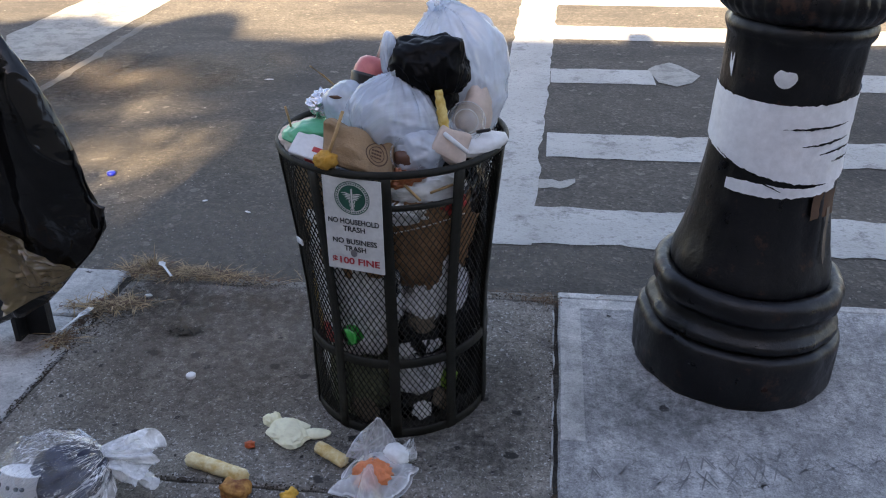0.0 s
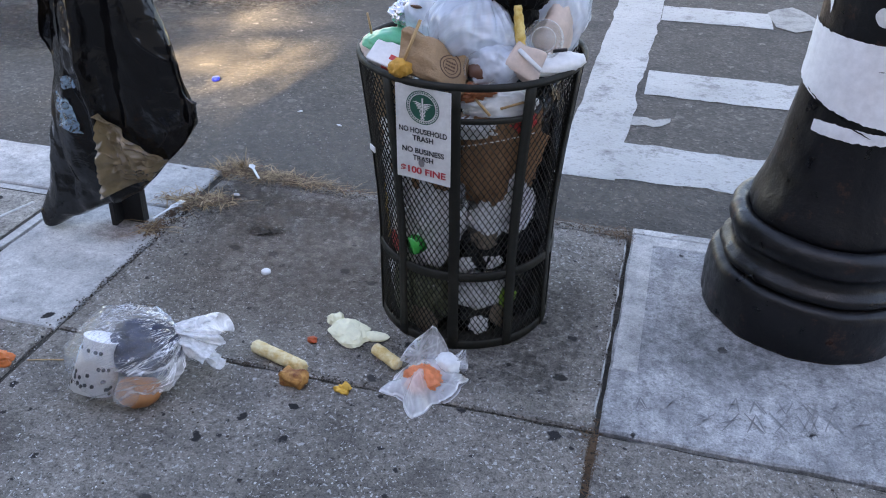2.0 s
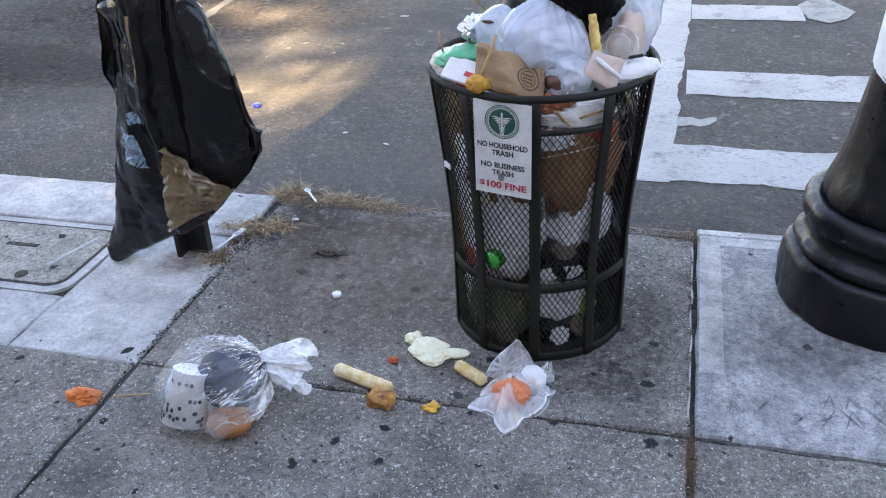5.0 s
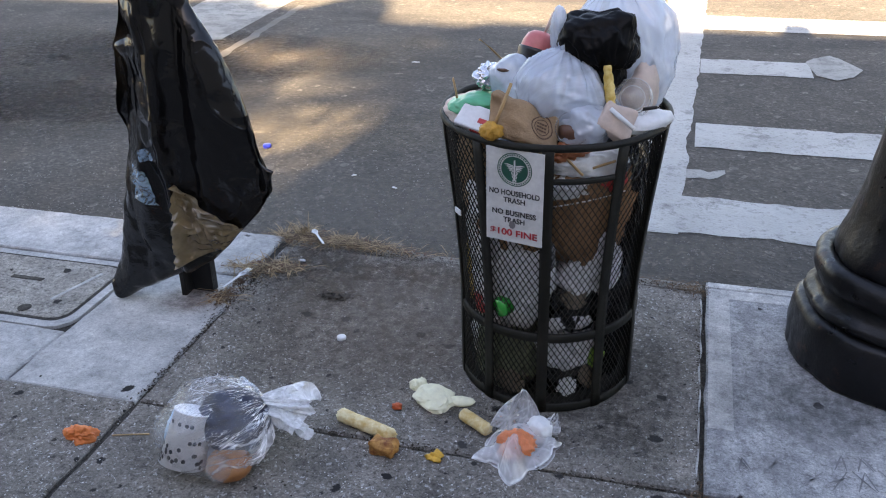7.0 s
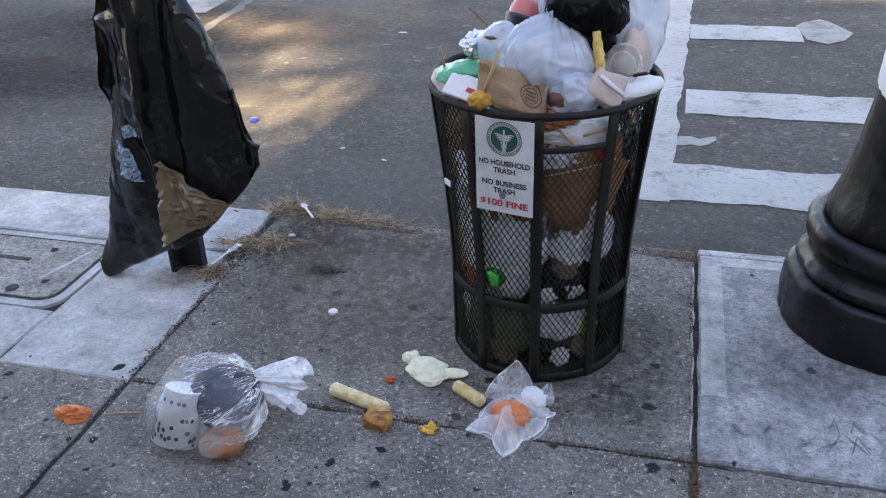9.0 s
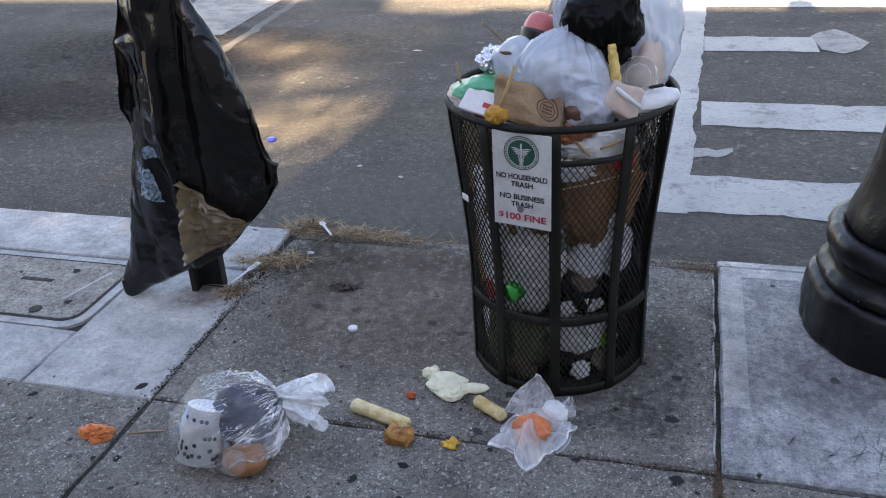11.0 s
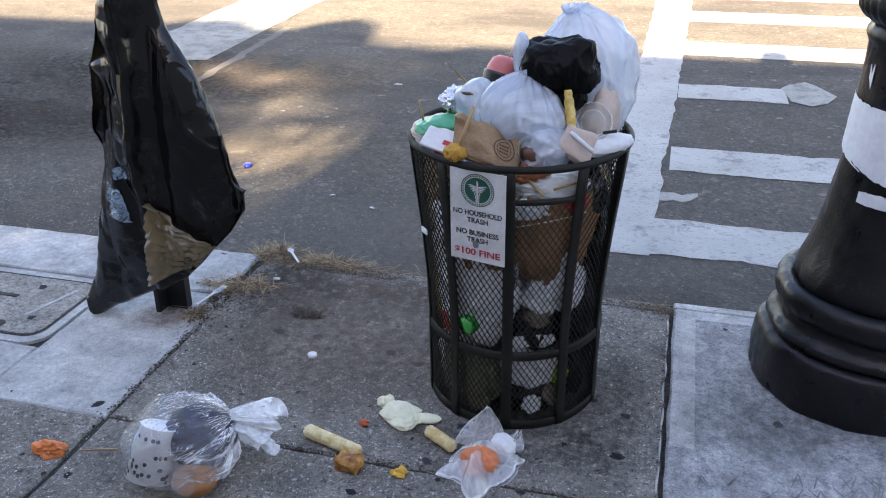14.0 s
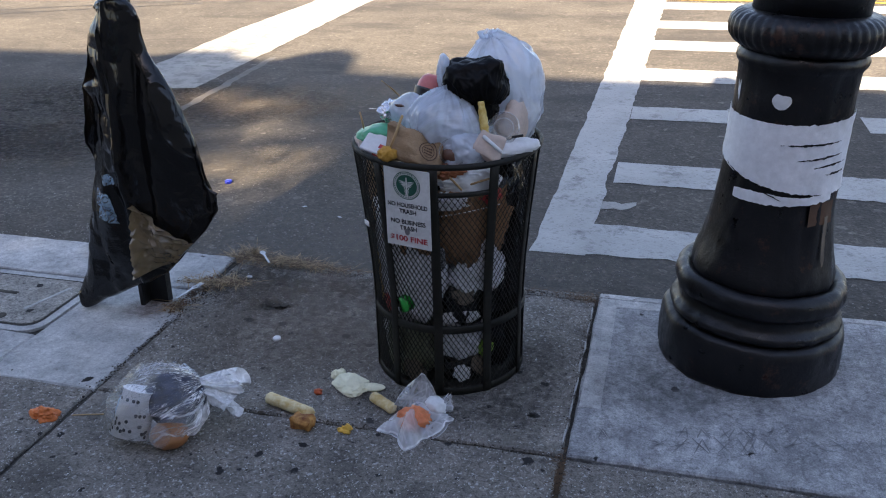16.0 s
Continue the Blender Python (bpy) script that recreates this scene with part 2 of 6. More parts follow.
def black_plastic():
    m, t, b = nodes_of("black_bag_plastic")
    t.links.new(ramp(t, noise_tex(t, 6, 5), [(0.3, (0.003, 0.003, 0.0035)), (0.7, (0.007, 0.0065, 0.0065))]), b.inputs["Base Color"])
    t.links.new(ramp(t, noise_tex(t, 9, 4), [(0.3, (0.07, 0.07, 0.07)), (0.7, (0.2, 0.2, 0.2))]), b.inputs["Roughness"])
    b.inputs["Specular IOR Level"].default_value = 0.42
    bump(t, b, [(noise_tex(t, 6, 2, 0.45, stretch=(1.5, 1.5, 0.6), warp=1.2), 0.01), (noise_tex(t, 22, 3, 0.5, warp=1.5), 0.004)], strength=0.5)
    return m


def iron_paint(name, colour, rust, rough=0.38):
    m, t, b = nodes_of(name)
    col = ramp(t, noise_tex(t, 7, 5), [(0.3, tuple(c * 0.7 for c in colour)), (0.7, tuple(c * 1.4 for c in colour))])
    rmask = ramp(t, noise_tex(t, 11, 8, 0.72), [(1 - rust, (0, 0, 0)), (1.06 - rust, (1, 1, 1))])
    col = mixc(t, rmask, col, (0.045, 0.022, 0.016))
    dust = ramp(t, noise_tex(t, 25, 6, 0.7), [(0.56, (0, 0, 0)), (0.85, (0.45, 0.45, 0.45))])
    col = mixc(t, dust, col, (0.05, 0.045, 0.042))
    t.links.new(col, b.inputs["Base Color"])
    t.links.new(ramp(t, noise_tex(t, 18, 5), [(0.3, (rough - 0.1,) * 3), (0.7, (rough + 0.2,) * 3)]), b.inputs["Roughness"])
    b.inputs["Specular IOR Level"].default_value = 0.35
    bump(t, b, [(noise_tex(t, 16, 6), 0.006), (noise_tex(t, 110, 4), 0.0012)])
    return m


def striped(name, a, b_, scale, rough=0.7, stretch=(1, 1, 1)):
    m, t, b = nodes_of(name)
    col = ramp(t, noise_tex(t, scale, 6, 0.65, stretch=stretch), [(0.38, a), (0.62, b_)])
    t.links.new(col, b.inputs["Base Color"])
    b.inputs["Roughness"].default_value = rough
    bump(t, b, [(noise_tex(t, scale * 2, 5, stretch=stretch), 0.002)])
    return m


SIDEWALK = concrete("sidewalk_concrete", (0.147, 0.134, 0.119), (0.311, 0.287, 0.259), (0.6, 0.59, 0.57), 0.38, 0.7, 0.4, 1.0)
PALE = concrete("pale_concrete", (0.37, 0.37, 0.37), (0.61, 0.61, 0.6), (0.62, 0.62, 0.62), 0.06, 0.3, 0.12, 0.45)
SLAB = concrete("patched_concrete", (0.29, 0.295, 0.305), (0.475, 0.48, 0.492), (0.62, 0.62, 0.62), 0.08, 0.35, 0.25, 0.75)
SLAB = brushed(SLAB, (0.15, 0.15, 0.155), 0.6)
COVER = concrete("lid_concrete", (0.28, 0.262, 0.235), (0.4, 0.378, 0.345), (0.45, 0.44, 0.42), 0.06, 0.4, 0.1)
LID = concrete("cover_concrete", (0.2, 0.19, 0.175), (0.3, 0.285, 0.265), (0.4, 0.4, 0.38), 0.06, 0.4, 0.1)
JOINT = concrete("joint_dirt", (0.042, 0.039, 0.035), (0.085, 0.079, 0.07), (0.2, 0.18, 0.15), 0.0, 0.5, 0.25)
ASPHALT = asphalt_mat()
PAINT = road_paint("road_paint", (0.43, 0.43, 0.41), 0.425)
PAINT_OLD = road_paint("worn_road_paint", (0.34, 0.335, 0.31), 0.5)
PAINT_LINE = road_paint("worn_line_paint", (0.4, 0.395, 0.375), 0.46)
PAINT_FADED = road_paint("faded_road_paint", (0.125, 0.108, 0.088), 0.52)
PAINT_YELLOW = road_paint("yellow_road_paint", (0.55, 0.4, 0.03), 0.4)
DARK_LINE = plain("dark_road_line", (0.02, 0.019, 0.018), 0.7, 0, 0.3, 8, 0.002)
BLACKBAG = black_plastic()
WHITEBAG = film("white_bag_plastic", (0.74, 0.82, 0.93), 0.7, 0.18, 0.22, 0.4, 8.0, 0.6, (0.38, 0.62), 0.007, 1.3)
SACK = film("white_sack_plastic", (0.93, 0.94, 0.97), 0.84, 0.3, 0.16, 0.1, 34.0, 0.5, (0.35, 0.65), 0.03)
DULLBLACK = plain("dull_black_bag_plastic", (0.004, 0.004, 0.0045), 0.42, 0, 0.3, 14, 0.001, 0.11)
MILKY = creased_film("thin_milky_plastic", (0.97, 0.96, 0.98), 0.0, 0.85, 0.12, True)
TAIL = film("gathered_milky_plastic", (0.95, 0.96, 0.98), 0.66, 0.2, 0.32, 0.2, 50.0)
LIDCLEAR = film("clear_lid_plastic", (0.8, 0.84, 0.84), 0.3, 0.08, 0.1, 0.3, 10.0, 0.9)
CLEARCREASE = creased_film("creased_clear_plastic", (0.93, 0.94, 0.97), 0.28, 0.85)
CUPCLEAR = film("clear_cup_plastic", (0.8, 0.83, 0.83), 0.2, 0.08, 0.06, 0.3, 10.0, 0.9)
IRON = iron_paint("black_iron_paint", (0.007, 0.007, 0.0085), 0.42, 0.34)
GREENIRON = iron_paint("dark_green_iron_paint", (0.0145, 0.0142, 0.0115), 0.34, 0.5)
GREENIRON.node_tree.nodes["Principled BSDF"].inputs["Specular IOR Level"].default_value = 0.2
POSTSTEEL = iron_paint("dark_post_steel", (0.014, 0.014, 0.015), 0.35, 0.5)
PAPER = plain("white_paper", (0.78, 0.79, 0.8), 0.75, 0, 0.12, 18)
TAPE = plain("white_taped_paper", (0.84, 0.85, 0.88), 0.55, 0, 0.12, 14, 0.0012)
SIGNWHITE = plain("white_sign_enamel", (0.74, 0.75, 0.75), 0.35, 0, 0.14, 25, 0.0002)
SIGNGREEN = plain("green_sign_ink", (0.012, 0.1, 0.07), 0.4, 0, 0.25, 40, 0)
SIGNBLACK = plain("black_sign_ink", (0.02, 0.022, 0.028), 0.4, 0, 0.3, 60, 0)
SIGNRED = plain("red_sign_ink", (0.52, 0.035, 0.05), 0.4, 0, 0.25, 60, 0)
KRAFT = plain("brown_kraft_paper", (0.34, 0.22, 0.125), 0.8, 0, 0.3, 26, 0.004)
KRAFTINK = plain("dark_stamp_ink", (0.10, 0.05, 0.03), 0.8, 0, 0.3, 60, 0)
BROWN = plain("brown_cardboard", (0.28, 0.15, 0.075), 0.85, 0, 0.45, 16, 0.006)
GREEN = plain("green_plastic", (0.07, 0.42, 0.22), 0.3, 0, 0.2, 20)
GREENGLASS = plain("green_bottle_plastic", (0.01, 0.33, 0.05), 0.12, 0, 0.25, 20)
RED = plain("red_print", (0.6, 0.05, 0.05), 0.5, 0, 0.2, 30)
PINK = plain("pink_red_plastic", (0.62, 0.16, 0.15), 0.35, 0, 0.25, 25)
CORN = striped("yellow_corn", (0.8, 0.62, 0.24), (0.6, 0.38, 0.08), 60)
YELLOW = plain("yellow_plastic", (0.68, 0.44, 0.07), 0.5, 0, 0.2, 25)
MUSTARD = plain("mustard_food_scrap", (0.6, 0.3, 0.04), 0.65, 0, 0.35, 40, 0.002)
WOOD = plain("wooden_stick", (0.5, 0.32, 0.15), 0.7, 0, 0.25, 40)
FOIL = plain("crumpled_foil", (0.75, 0.76, 0.8), 0.22, 1.0, 0.15, 40, 0.002)
COB = striped("corn_cob", (0.82, 0.72, 0.45), (0.6, 0.4, 0.14), 24, 0.65)
BREAD = striped("bread_crust", (0.6, 0.3, 0.08), (0.2, 0.055, 0.012), 22)
NAPKIN = plain("pale_yellow_napkin", (0.88, 0.85, 0.62), 0.85, 0, 0.12, 20, 0.001)
ORANGE = plain("orange_peel", (0.85, 0.22, 0.05), 0.5, 0, 0.3, 45, 0.002)
PEEL = plain("pale_orange_peel", (0.85, 0.25, 0.1), 0.5, 0, 0.3, 45, 0.002)
CRUST = plain("yellow_crumb", (0.75, 0.42, 0.06), 0.6, 0, 0.3, 60, 0.002)
NAVY = striped("navy_cloth", (0.003, 0.004, 0.012), (0.014, 0.02, 0.055), 22, 0.6, (1, 1, 3))
CUPBROWN = plain("coffee_brown", (0.42, 0.17, 0.06), 0.4, 0, 0.3, 30)
SKYBLUE = plain("light_blue_print", (0.45, 0.6, 0.75), 0.5, 0, 0.2, 30)
BLUE = plain("blue_cap_plastic", (0.015, 0.03, 0.4), 0.3, 0, 0.2, 40)
PALESTRAW = plain("pale_straw", (0.43, 0.3, 0.17), 0.9, 0, 0.4, 60, 0)
CUPWHITE = plain("white_cup_paper", (0.9, 0.9, 0.92), 0.6, 0, 0.06, 18, 0)
CHIP = plain("pale_stone_chip", (0.68, 0.67, 0.64), 0.7, 0, 0.4, 25, 0)
SOIL = plain("dark_soil", (0.06, 0.045, 0.032), 0.95, 0, 0.5, 80, 0)
STRAW = plain("dry_grass", (0.15, 0.09, 0.05), 0.9, 0, 0.6, 60, 0)
DARKPLASTIC = plain("black_plastic", (0.014, 0.014, 0.015), 0.3, 0, 0.3, 25)
BEIGE = plain("stained_beige_carton", (0.62, 0.5, 0.43), 0.75, 0, 0.2, 26)
LEAF = plain("tree_leaf", (0.06, 0.09, 0.03), 0.6, 0, 0.4, 20, 0)
BARK = plain("tree_bark", (0.12, 0.09, 0.07), 0.9, 0, 0.35, 12, 0.004)
WALLBRICK = plain("building_render", (0.28, 0.25, 0.23), 0.85, 0, 0.25, 3, 0.003)
RUST = plain("bare_rusty_iron", (0.11, 0.055, 0.03), 0.7, 0, 0.5, 30)
OLDPAPER = plain("weathered_paper", (0.2, 0.16, 0.12), 0.8, 0, 0.4, 30)
GOLDFILM = film("thin_brown_film", (0.31, 0.22, 0.115), 0.82, 0.12, 0.13, 0.3, 16.0, 0.9, (0.35, 0.6), 0.012)
SCRATCH = plain("scratched_groove", (0.25, 0.25, 0.258), 0.9, 0, 0.3, 30)


# ---- building tools ----
def finish(name, bm, material, smooth=True):
    bmesh.ops.recalc_face_normals(bm, faces=bm.faces)
    me = bpy.data.meshes.new(name)
    bm.to_mesh(me)
    bm.free()
    for p in me.polygons:
        p.use_smooth = smooth
    mats = material if isinstance(material, (list, tuple)) else [material]
    for m in mats:
        me.materials.append(m)
    return me


def solid(name, bm, material, label, category, group="", kind="", smooth=True):
    """A thing that is one mesh."""
    return tagged(new(name, finish(name, bm, material, smooth)), label, category, group, kind)


def base_of(name, at, label, category, group="", kind=""):
    """A thing made of parts: an Empty at its base."""
    ob = tagged(new(name), label, category, group, kind)
    ob.matrix_basis = Matrix.Translation(at)
    return ob


def part(name, bm, material, parent, label="", smooth=True):
    ob = new(name, bm if isinstance(bm, bpy.types.Mesh) else finish(name, bm, material, smooth))
    ob.parent = parent
    ob.matrix_parent_inverse = parent.matrix_basis.inverted() if parent.type == 'EMPTY' else Matrix()
    if label:
        tagged(ob, label)
    return ob


def box(bm, lo, hi, bevel=0.0, m=None):
    mid = [(a + b) / 2 for a, b in zip(lo, hi)]
    mat = Matrix.Translation(mid) @ Matrix.Diagonal((*[b - a for a, b in zip(lo, hi)], 1))
    r = bmesh.ops.create_cube(bm, size=1, matrix=(m @ mat) if m else mat)
    if bevel:
        es = list({e for v in r["verts"] for e in v.link_edges})
        bmesh.ops.bevel(bm, geom=es, offset=bevel, segments=2, affect='EDGES', profile=0.5)
    return bm


def lathe(bm, profile, n=64, m=None, wobble=None, cap=True, a0=0.0, a1=2 * math.pi):
    """A turned body: (radius, height) rows round the z axis."""
    full = abs(a1 - a0) > 6.28
    k = n if full else n + 1
    rows = []
    for r, z in profile:
        row = []
        for i in range(k):
            a = a0 + (a1 - a0) * i / n
            d = wobble(a, r, z) if wobble else 0
            p = Vector(((r + d) * math.cos(a), (r + d) * math.sin(a), z))
            row.append(bm.verts.new(m @ p if m else p))
        rows.append(row)
    for a, b in zip(rows, rows[1:]):
        for i in range(n):
            j = (i + 1) % k
            bm.faces.new((a[i], a[j], b[j], b[i]))
    if cap and full:
        if profile[0][0] > 1e-6:
            bm.faces.new(rows[0][::-1])
        if profile[-1][0] > 1e-6:
            bm.faces.new(rows[-1])
    return bm


def tube(bm, pts, radii, n=8):
    """A round bar along points."""
    rows = []
    for k, p in enumerate(pts):
        p = Vector(p)
        d = (Vector(pts[min(k + 1, len(pts) - 1)]) - Vector(pts[max(k - 1, 0)])).normalized()
        u = d.orthogonal().normalized()
        w = d.cross(u)
        r = radii[k] if isinstance(radii, (list, tuple)) else radii
        rows.append([bm.verts.new(p + r * (math.cos(a) * u + math.sin(a) * w)) for a in [2 * math.pi * i / n for i in range(n)]])
    for a, b in zip(rows, rows[1:]):
        for i in range(n):
            bm.faces.new((a[i], a[(i + 1) % n], b[(i + 1) % n], b[i]))
    bm.faces.new(rows[0][::-1])
    bm.faces.new(rows[-1])
    return bm


def ridged(p, f, seed):
    return 1 - 2 * abs(noise.noise(Vector(p) * f + Vector((seed * 3.7, seed * 1.3, seed * 7.1))))


def fold_line(p, f, seed, k=5.0):
    """Narrow fold lines: 1 on a line, 0 off it."""
    return max(0.0, 1 - k * abs(noise.noise(Vector(p) * f + Vector((seed * 2.3, seed * 5.1, seed * 1.7)))))


TILT = Euler((0.6, 1.1, 0.4)).to_matrix()


def facet(p, f, seed):
    """Flat crumple planes that meet in sharp creases: a height from -1 to 1, and 1 on a crease, 0 off it."""
    q = TILT @ (Vector(p) * f) + Vector((seed * 1.37, seed * 2.11, seed * 0.73))
    q += 0.35 * noise.noise_vector(q * 0.6)
    cell = [math.floor(c) for c in q]
    fr = [c - b for c, b in zip(q, cell)]
    order = sorted((0, 1, 2), key=lambda k: -fr[k])
    w = (1 - fr[order[0]], fr[order[0]] - fr[order[1]], fr[order[1]] - fr[order[2]], fr[order[2]])
    total = 0.0
    for k in range(4):
        if k:
            cell[order[k - 1]] += 1
        h = math.sin(cell[0] * 127.1 + cell[1] * 311.7 + cell[2] * 74.7) * 43758.5453
        total += w[k] * (2 * (h - math.floor(h)) - 1)
    return total, max(0.0, 1 - 14 * min(w))


def lump(at, radii, seed, amp=0.12, freq=2.2, sub=4, floor=None, turn=0.0, sharp=0.5, shape=None, crumple=0.0, cf=1.6):
    """A crumpled closed body of film or paper round a centre; amp is a share of the mean radius."""
    bm = bmesh.new()
    bmesh.ops.create_icosphere(bm, subdivisions=sub, radius=1.0)
    rot = Matrix.Rotation(radians(turn), 3, 'Z')
    for v in bm.verts:
        p = v.co.copy()
        d = 0.6 * noise.noise(p * freq * 0.6 + Vector((seed, seed * 2.1, 0)))
        d += sharp * (0.7 * ridged(p, freq * 0.8, seed) + 0.7 * fold_line(p, freq * 0.9, seed + 5, 4) + 0.45 * fold_line(p, freq * 1.9, seed + 9, 4))
        p *= 1 + amp * d + (crumple * (facet(v.co, cf, seed)[0] + 0.4 * facet(v.co, cf * 2.3, seed + 2)[0]) if crumple else 0)
        if shape:
            p = shape(p)
        q = rot @ Vector((p.x * radii[0], p.y * radii[1], p.z * radii[2])) + Vector(at)
        if floor is not None and q.z < floor:
            q.z = floor + 0.04 * (q.z - floor)
            q.z = max(q.z, floor)
        v.co = q
    return bm


def sheet(f, nu, nv, thick=0.0):
    """A surface from f(u, v), with u and v from 0 to 1; with a thickness it gets a back."""
    bm = bmesh.new()
    g = [[bm.verts.new(f(i / nu, j / nv)) for j in range(nv + 1)] for i in range(nu + 1)]
    for i in range(nu):
        for j in range(nv):
            bm.faces.new((g[i][j], g[i + 1][j], g[i + 1][j + 1], g[i][j + 1]))
    if thick:
        bmesh.ops.recalc_face_normals(bm, faces=bm.faces)
        bmesh.ops.solidify(bm, geom=list(bm.faces), thickness=thick)
    return bm


def tied(at, radii, knot, seed, pull=0.55, crease=1.0, lumps=0.1, floor=None, sub=6, crumple=0.0):
    """A full bag drawn together at a knot: creases run out from the knot over its sides."""
    at, knot = Vector(at), Vector(knot)
    ax = (knot - at).normalized()
    e1 = ax.orthogonal().normalized()
    e2 = ax.cross(e1)
    mean = sum(radii) / 3
    bm = bmesh.new()
    lay, lay_p, lay_f = bm.verts.layers.float.new("crease"), bm.verts.layers.float.new("pull"), bm.verts.layers.float_vector.new("flow")
    bmesh.ops.create_icosphere(bm, subdivisions=sub, radius=1.0)
    for v in bm.verts:
        p = v.co.normalized()
        along = p.dot(ax)
        ca, sa_ = p.dot(e1), p.dot(e2)
        n = math.hypot(ca, sa_) + 1e-5
        ca, sa_ = ca / n, sa_ / n
        q = Vector((p.x * radii[0], p.y * radii[1], p.z * radii[2]))
        d = fold_line((ca * 2.2, sa_ * 2.2, along * 0.5), 1.0, seed, 4.5) * 0.1 + fold_line((ca * 4.6, sa_ * 4.6, along * 0.7), 1.0, seed + 4, 3.5) * 0.06 + fold_line((ca * 9, sa_ * 9, along), 1.0, seed + 5, 3) * 0.03
        d *= crease * (0.15 + 1.1 * max(0, along + 0.35))
        d += lumps * (noise.noise(p * 1.3 + Vector((seed, 0, 0))) * 1.3 + 0.55 * fold_line(p, 1.4, seed + 6, 4) + 0.35 * fold_line(p, 2.7, seed + 7, 4))
        d += crumple * (facet(p, 1.7, seed)[0] + 0.35 * facet(p, 4.1, seed + 3)[0]) if crumple else 0
        q += p * d * mean
        veil = 0.5 * max(0.0, 0.3 - p.z) + 0.6 * max(0.0, p.x - 0.3) + 0.2 * max(0.0, noise.noise(p * 1.6 + Vector((0, seed, 0))))
        v[lay] = min(1.0, veil + 0.45 * fold_line(p, 2.2, seed + 13, 9))
        v[lay_p] = max(0.0, min(1.0, 0.6 + 1.1 * along)) * max(0.0, min(1.0, 0.85 + 1.3 * noise.noise(p * 1.9 + Vector((seed, 3, 0)))))
        v[lay_f] = Vector((ca * (1.1 - 0.2 * along), sa_ * (1.1 - 0.2 * along), along * 0.16 + 0.1 * noise.noise(p * 2)))
        w = at + q
        k = max(0, (along - 0.3) / 0.7)
        w = w.lerp(knot, pull * k ** 2)
        if floor is not None:
            w.z = max(w.z, floor + 0.003 * noise.noise(p * 6))
        v.co = w
    return bm


def gathered(knot, way, length, wide, seed, nu=110, nv=16, floor=None):
    """The loose end of a bag above its knot: a pleated flare."""
    knot, way = Vector(knot), Vector(way).normalized()
    s1 = way.orthogonal().normalized()
    s2 = way.cross(s1)
    def f(u, v):
        a = 2 * math.pi * u
        r = wide * (0.16 + 0.84 * v ** 0.8)
        fold = 1 + 0.45 * math.sin(a * 7 + 1.5 * math.sin(a * 2 + seed)) * (1 - 0.3 * v) + 0.25 * noise.noise((math.cos(a) * 3, math.sin(a) * 3, v * 3 + seed))
        l = length * v * (1 + 0.22 * math.sin(a * 3 + seed) + 0.2 * noise.noise((a * 2, 5, seed)))
        p = knot + way * l + s1 * r * fold * math.cos(a) + s2 * r * 0.8 * fold * math.sin(a)
        if floor is not None:
            p.z = max(p.z, floor)
        return p
    return sheet(f, nu, nv)


def flat(bm, pts, z):
    bm.faces.new([bm.verts.new((x, y, z)) for x, y in pts])
    return bm

# ---- ground, road, pavement ----
KERB, WEST, EAST, NEAR = 0.60, -1.156, 0.465, -0.484
bm = bmesh.new()
flat(bm, [(-300, -300), (300, -300), (300, 300), (-300, 300)], -0.05)
road = solid("road", bm, ASPHALT, "worn grey asphalt road with patches and stains", "road", kind="structure")


def slab_piece(name, pts, top, material, parent, low=-0.045, seed=0, bev=0.006):
    """A cast slab with a slightly uneven edge."""
    bm = bmesh.new()
    rnd = random.Random(seed)
    ring = []
    for (x0, y0), (x1, y1) in zip(pts, pts[1:] + pts[:1]):
        n = max(1, int(math.hypot(x1 - x0, y1 - y0) / 0.06))
        for k in range(n):
            s = k / n
            e = 0.0 if k == 0 else 0.0035
            ring.append((x0 + (x1 - x0) * s + rnd.uniform(-e, e), y0 + (y1 - y0) * s + rnd.uniform(-e, e)))
    cx, cy = sum(p[0] for p in ring) / len(ring), sum(p[1] for p in ring) / len(ring)
    hi = [bm.verts.new((x + bev * (1 if x < cx else -1), y + bev * (1 if y < cy else -1), top)) for x, y in ring]
    md = [bm.verts.new((x, y, top - bev)) for x, y in ring]
    lo = [bm.verts.new((x, y, low)) for x, y in ring]
    bm.faces.new(hi)
    for a, b in ((hi, md), (md, lo)):
        for i in range(len(ring)):
            j = (i + 1) % len(ring)
            bm.faces.new((a[i], a[j], b[j], b[i]))
    return part(name, bm, material, parent, smooth=False)


def rect(x0, x1, y0, y1):
    return [(x0, y0), (x1, y0), (x1, y1), (x0, y1)]


bm = bmesh.new()
box(bm, (-9.6, -5.0, -0.049), (9.7, KERB - 0.012, -0.012))
pavement = solid("pavement", bm, JOINT, "dark grey concrete sidewalk with dirt-filled joints", "sidewalk", kind="structure", smooth=False)
G = 0.0045
slab_piece("flagstone", rect(WEST + G, EAST - G, NEAR + G, KERB - 0.055), 0, SIDEWALK, pavement, seed=1)
slab_piece("kerb_stone", rect(WEST + G, EAST - G, KERB - 0.05, KERB + 0.01), -0.004, LID, pavement, seed=2)
slab_piece("flagstone", rect(EAST + 0.008, EAST + 2.4, NEAR + G, KERB - 0.03), 0.006, SLAB, pavement, seed=3)
slab_piece("kerb_stone", rect(EAST + 0.008, EAST + 2.4, KERB - 0.025, KERB + 0.02), 0.002, PALE, pavement, seed=4)
slab_piece("kerb_stone", rect(-3.3, WEST - 0.03, 0.275, KERB + 0.01), 0.006, PALE, pavement, seed=5)
slab_piece("flagstone", rect(-1.62, WEST - G, NEAR + G - 0.012, 0.272), 0.0, PALE, pavement, seed=6)
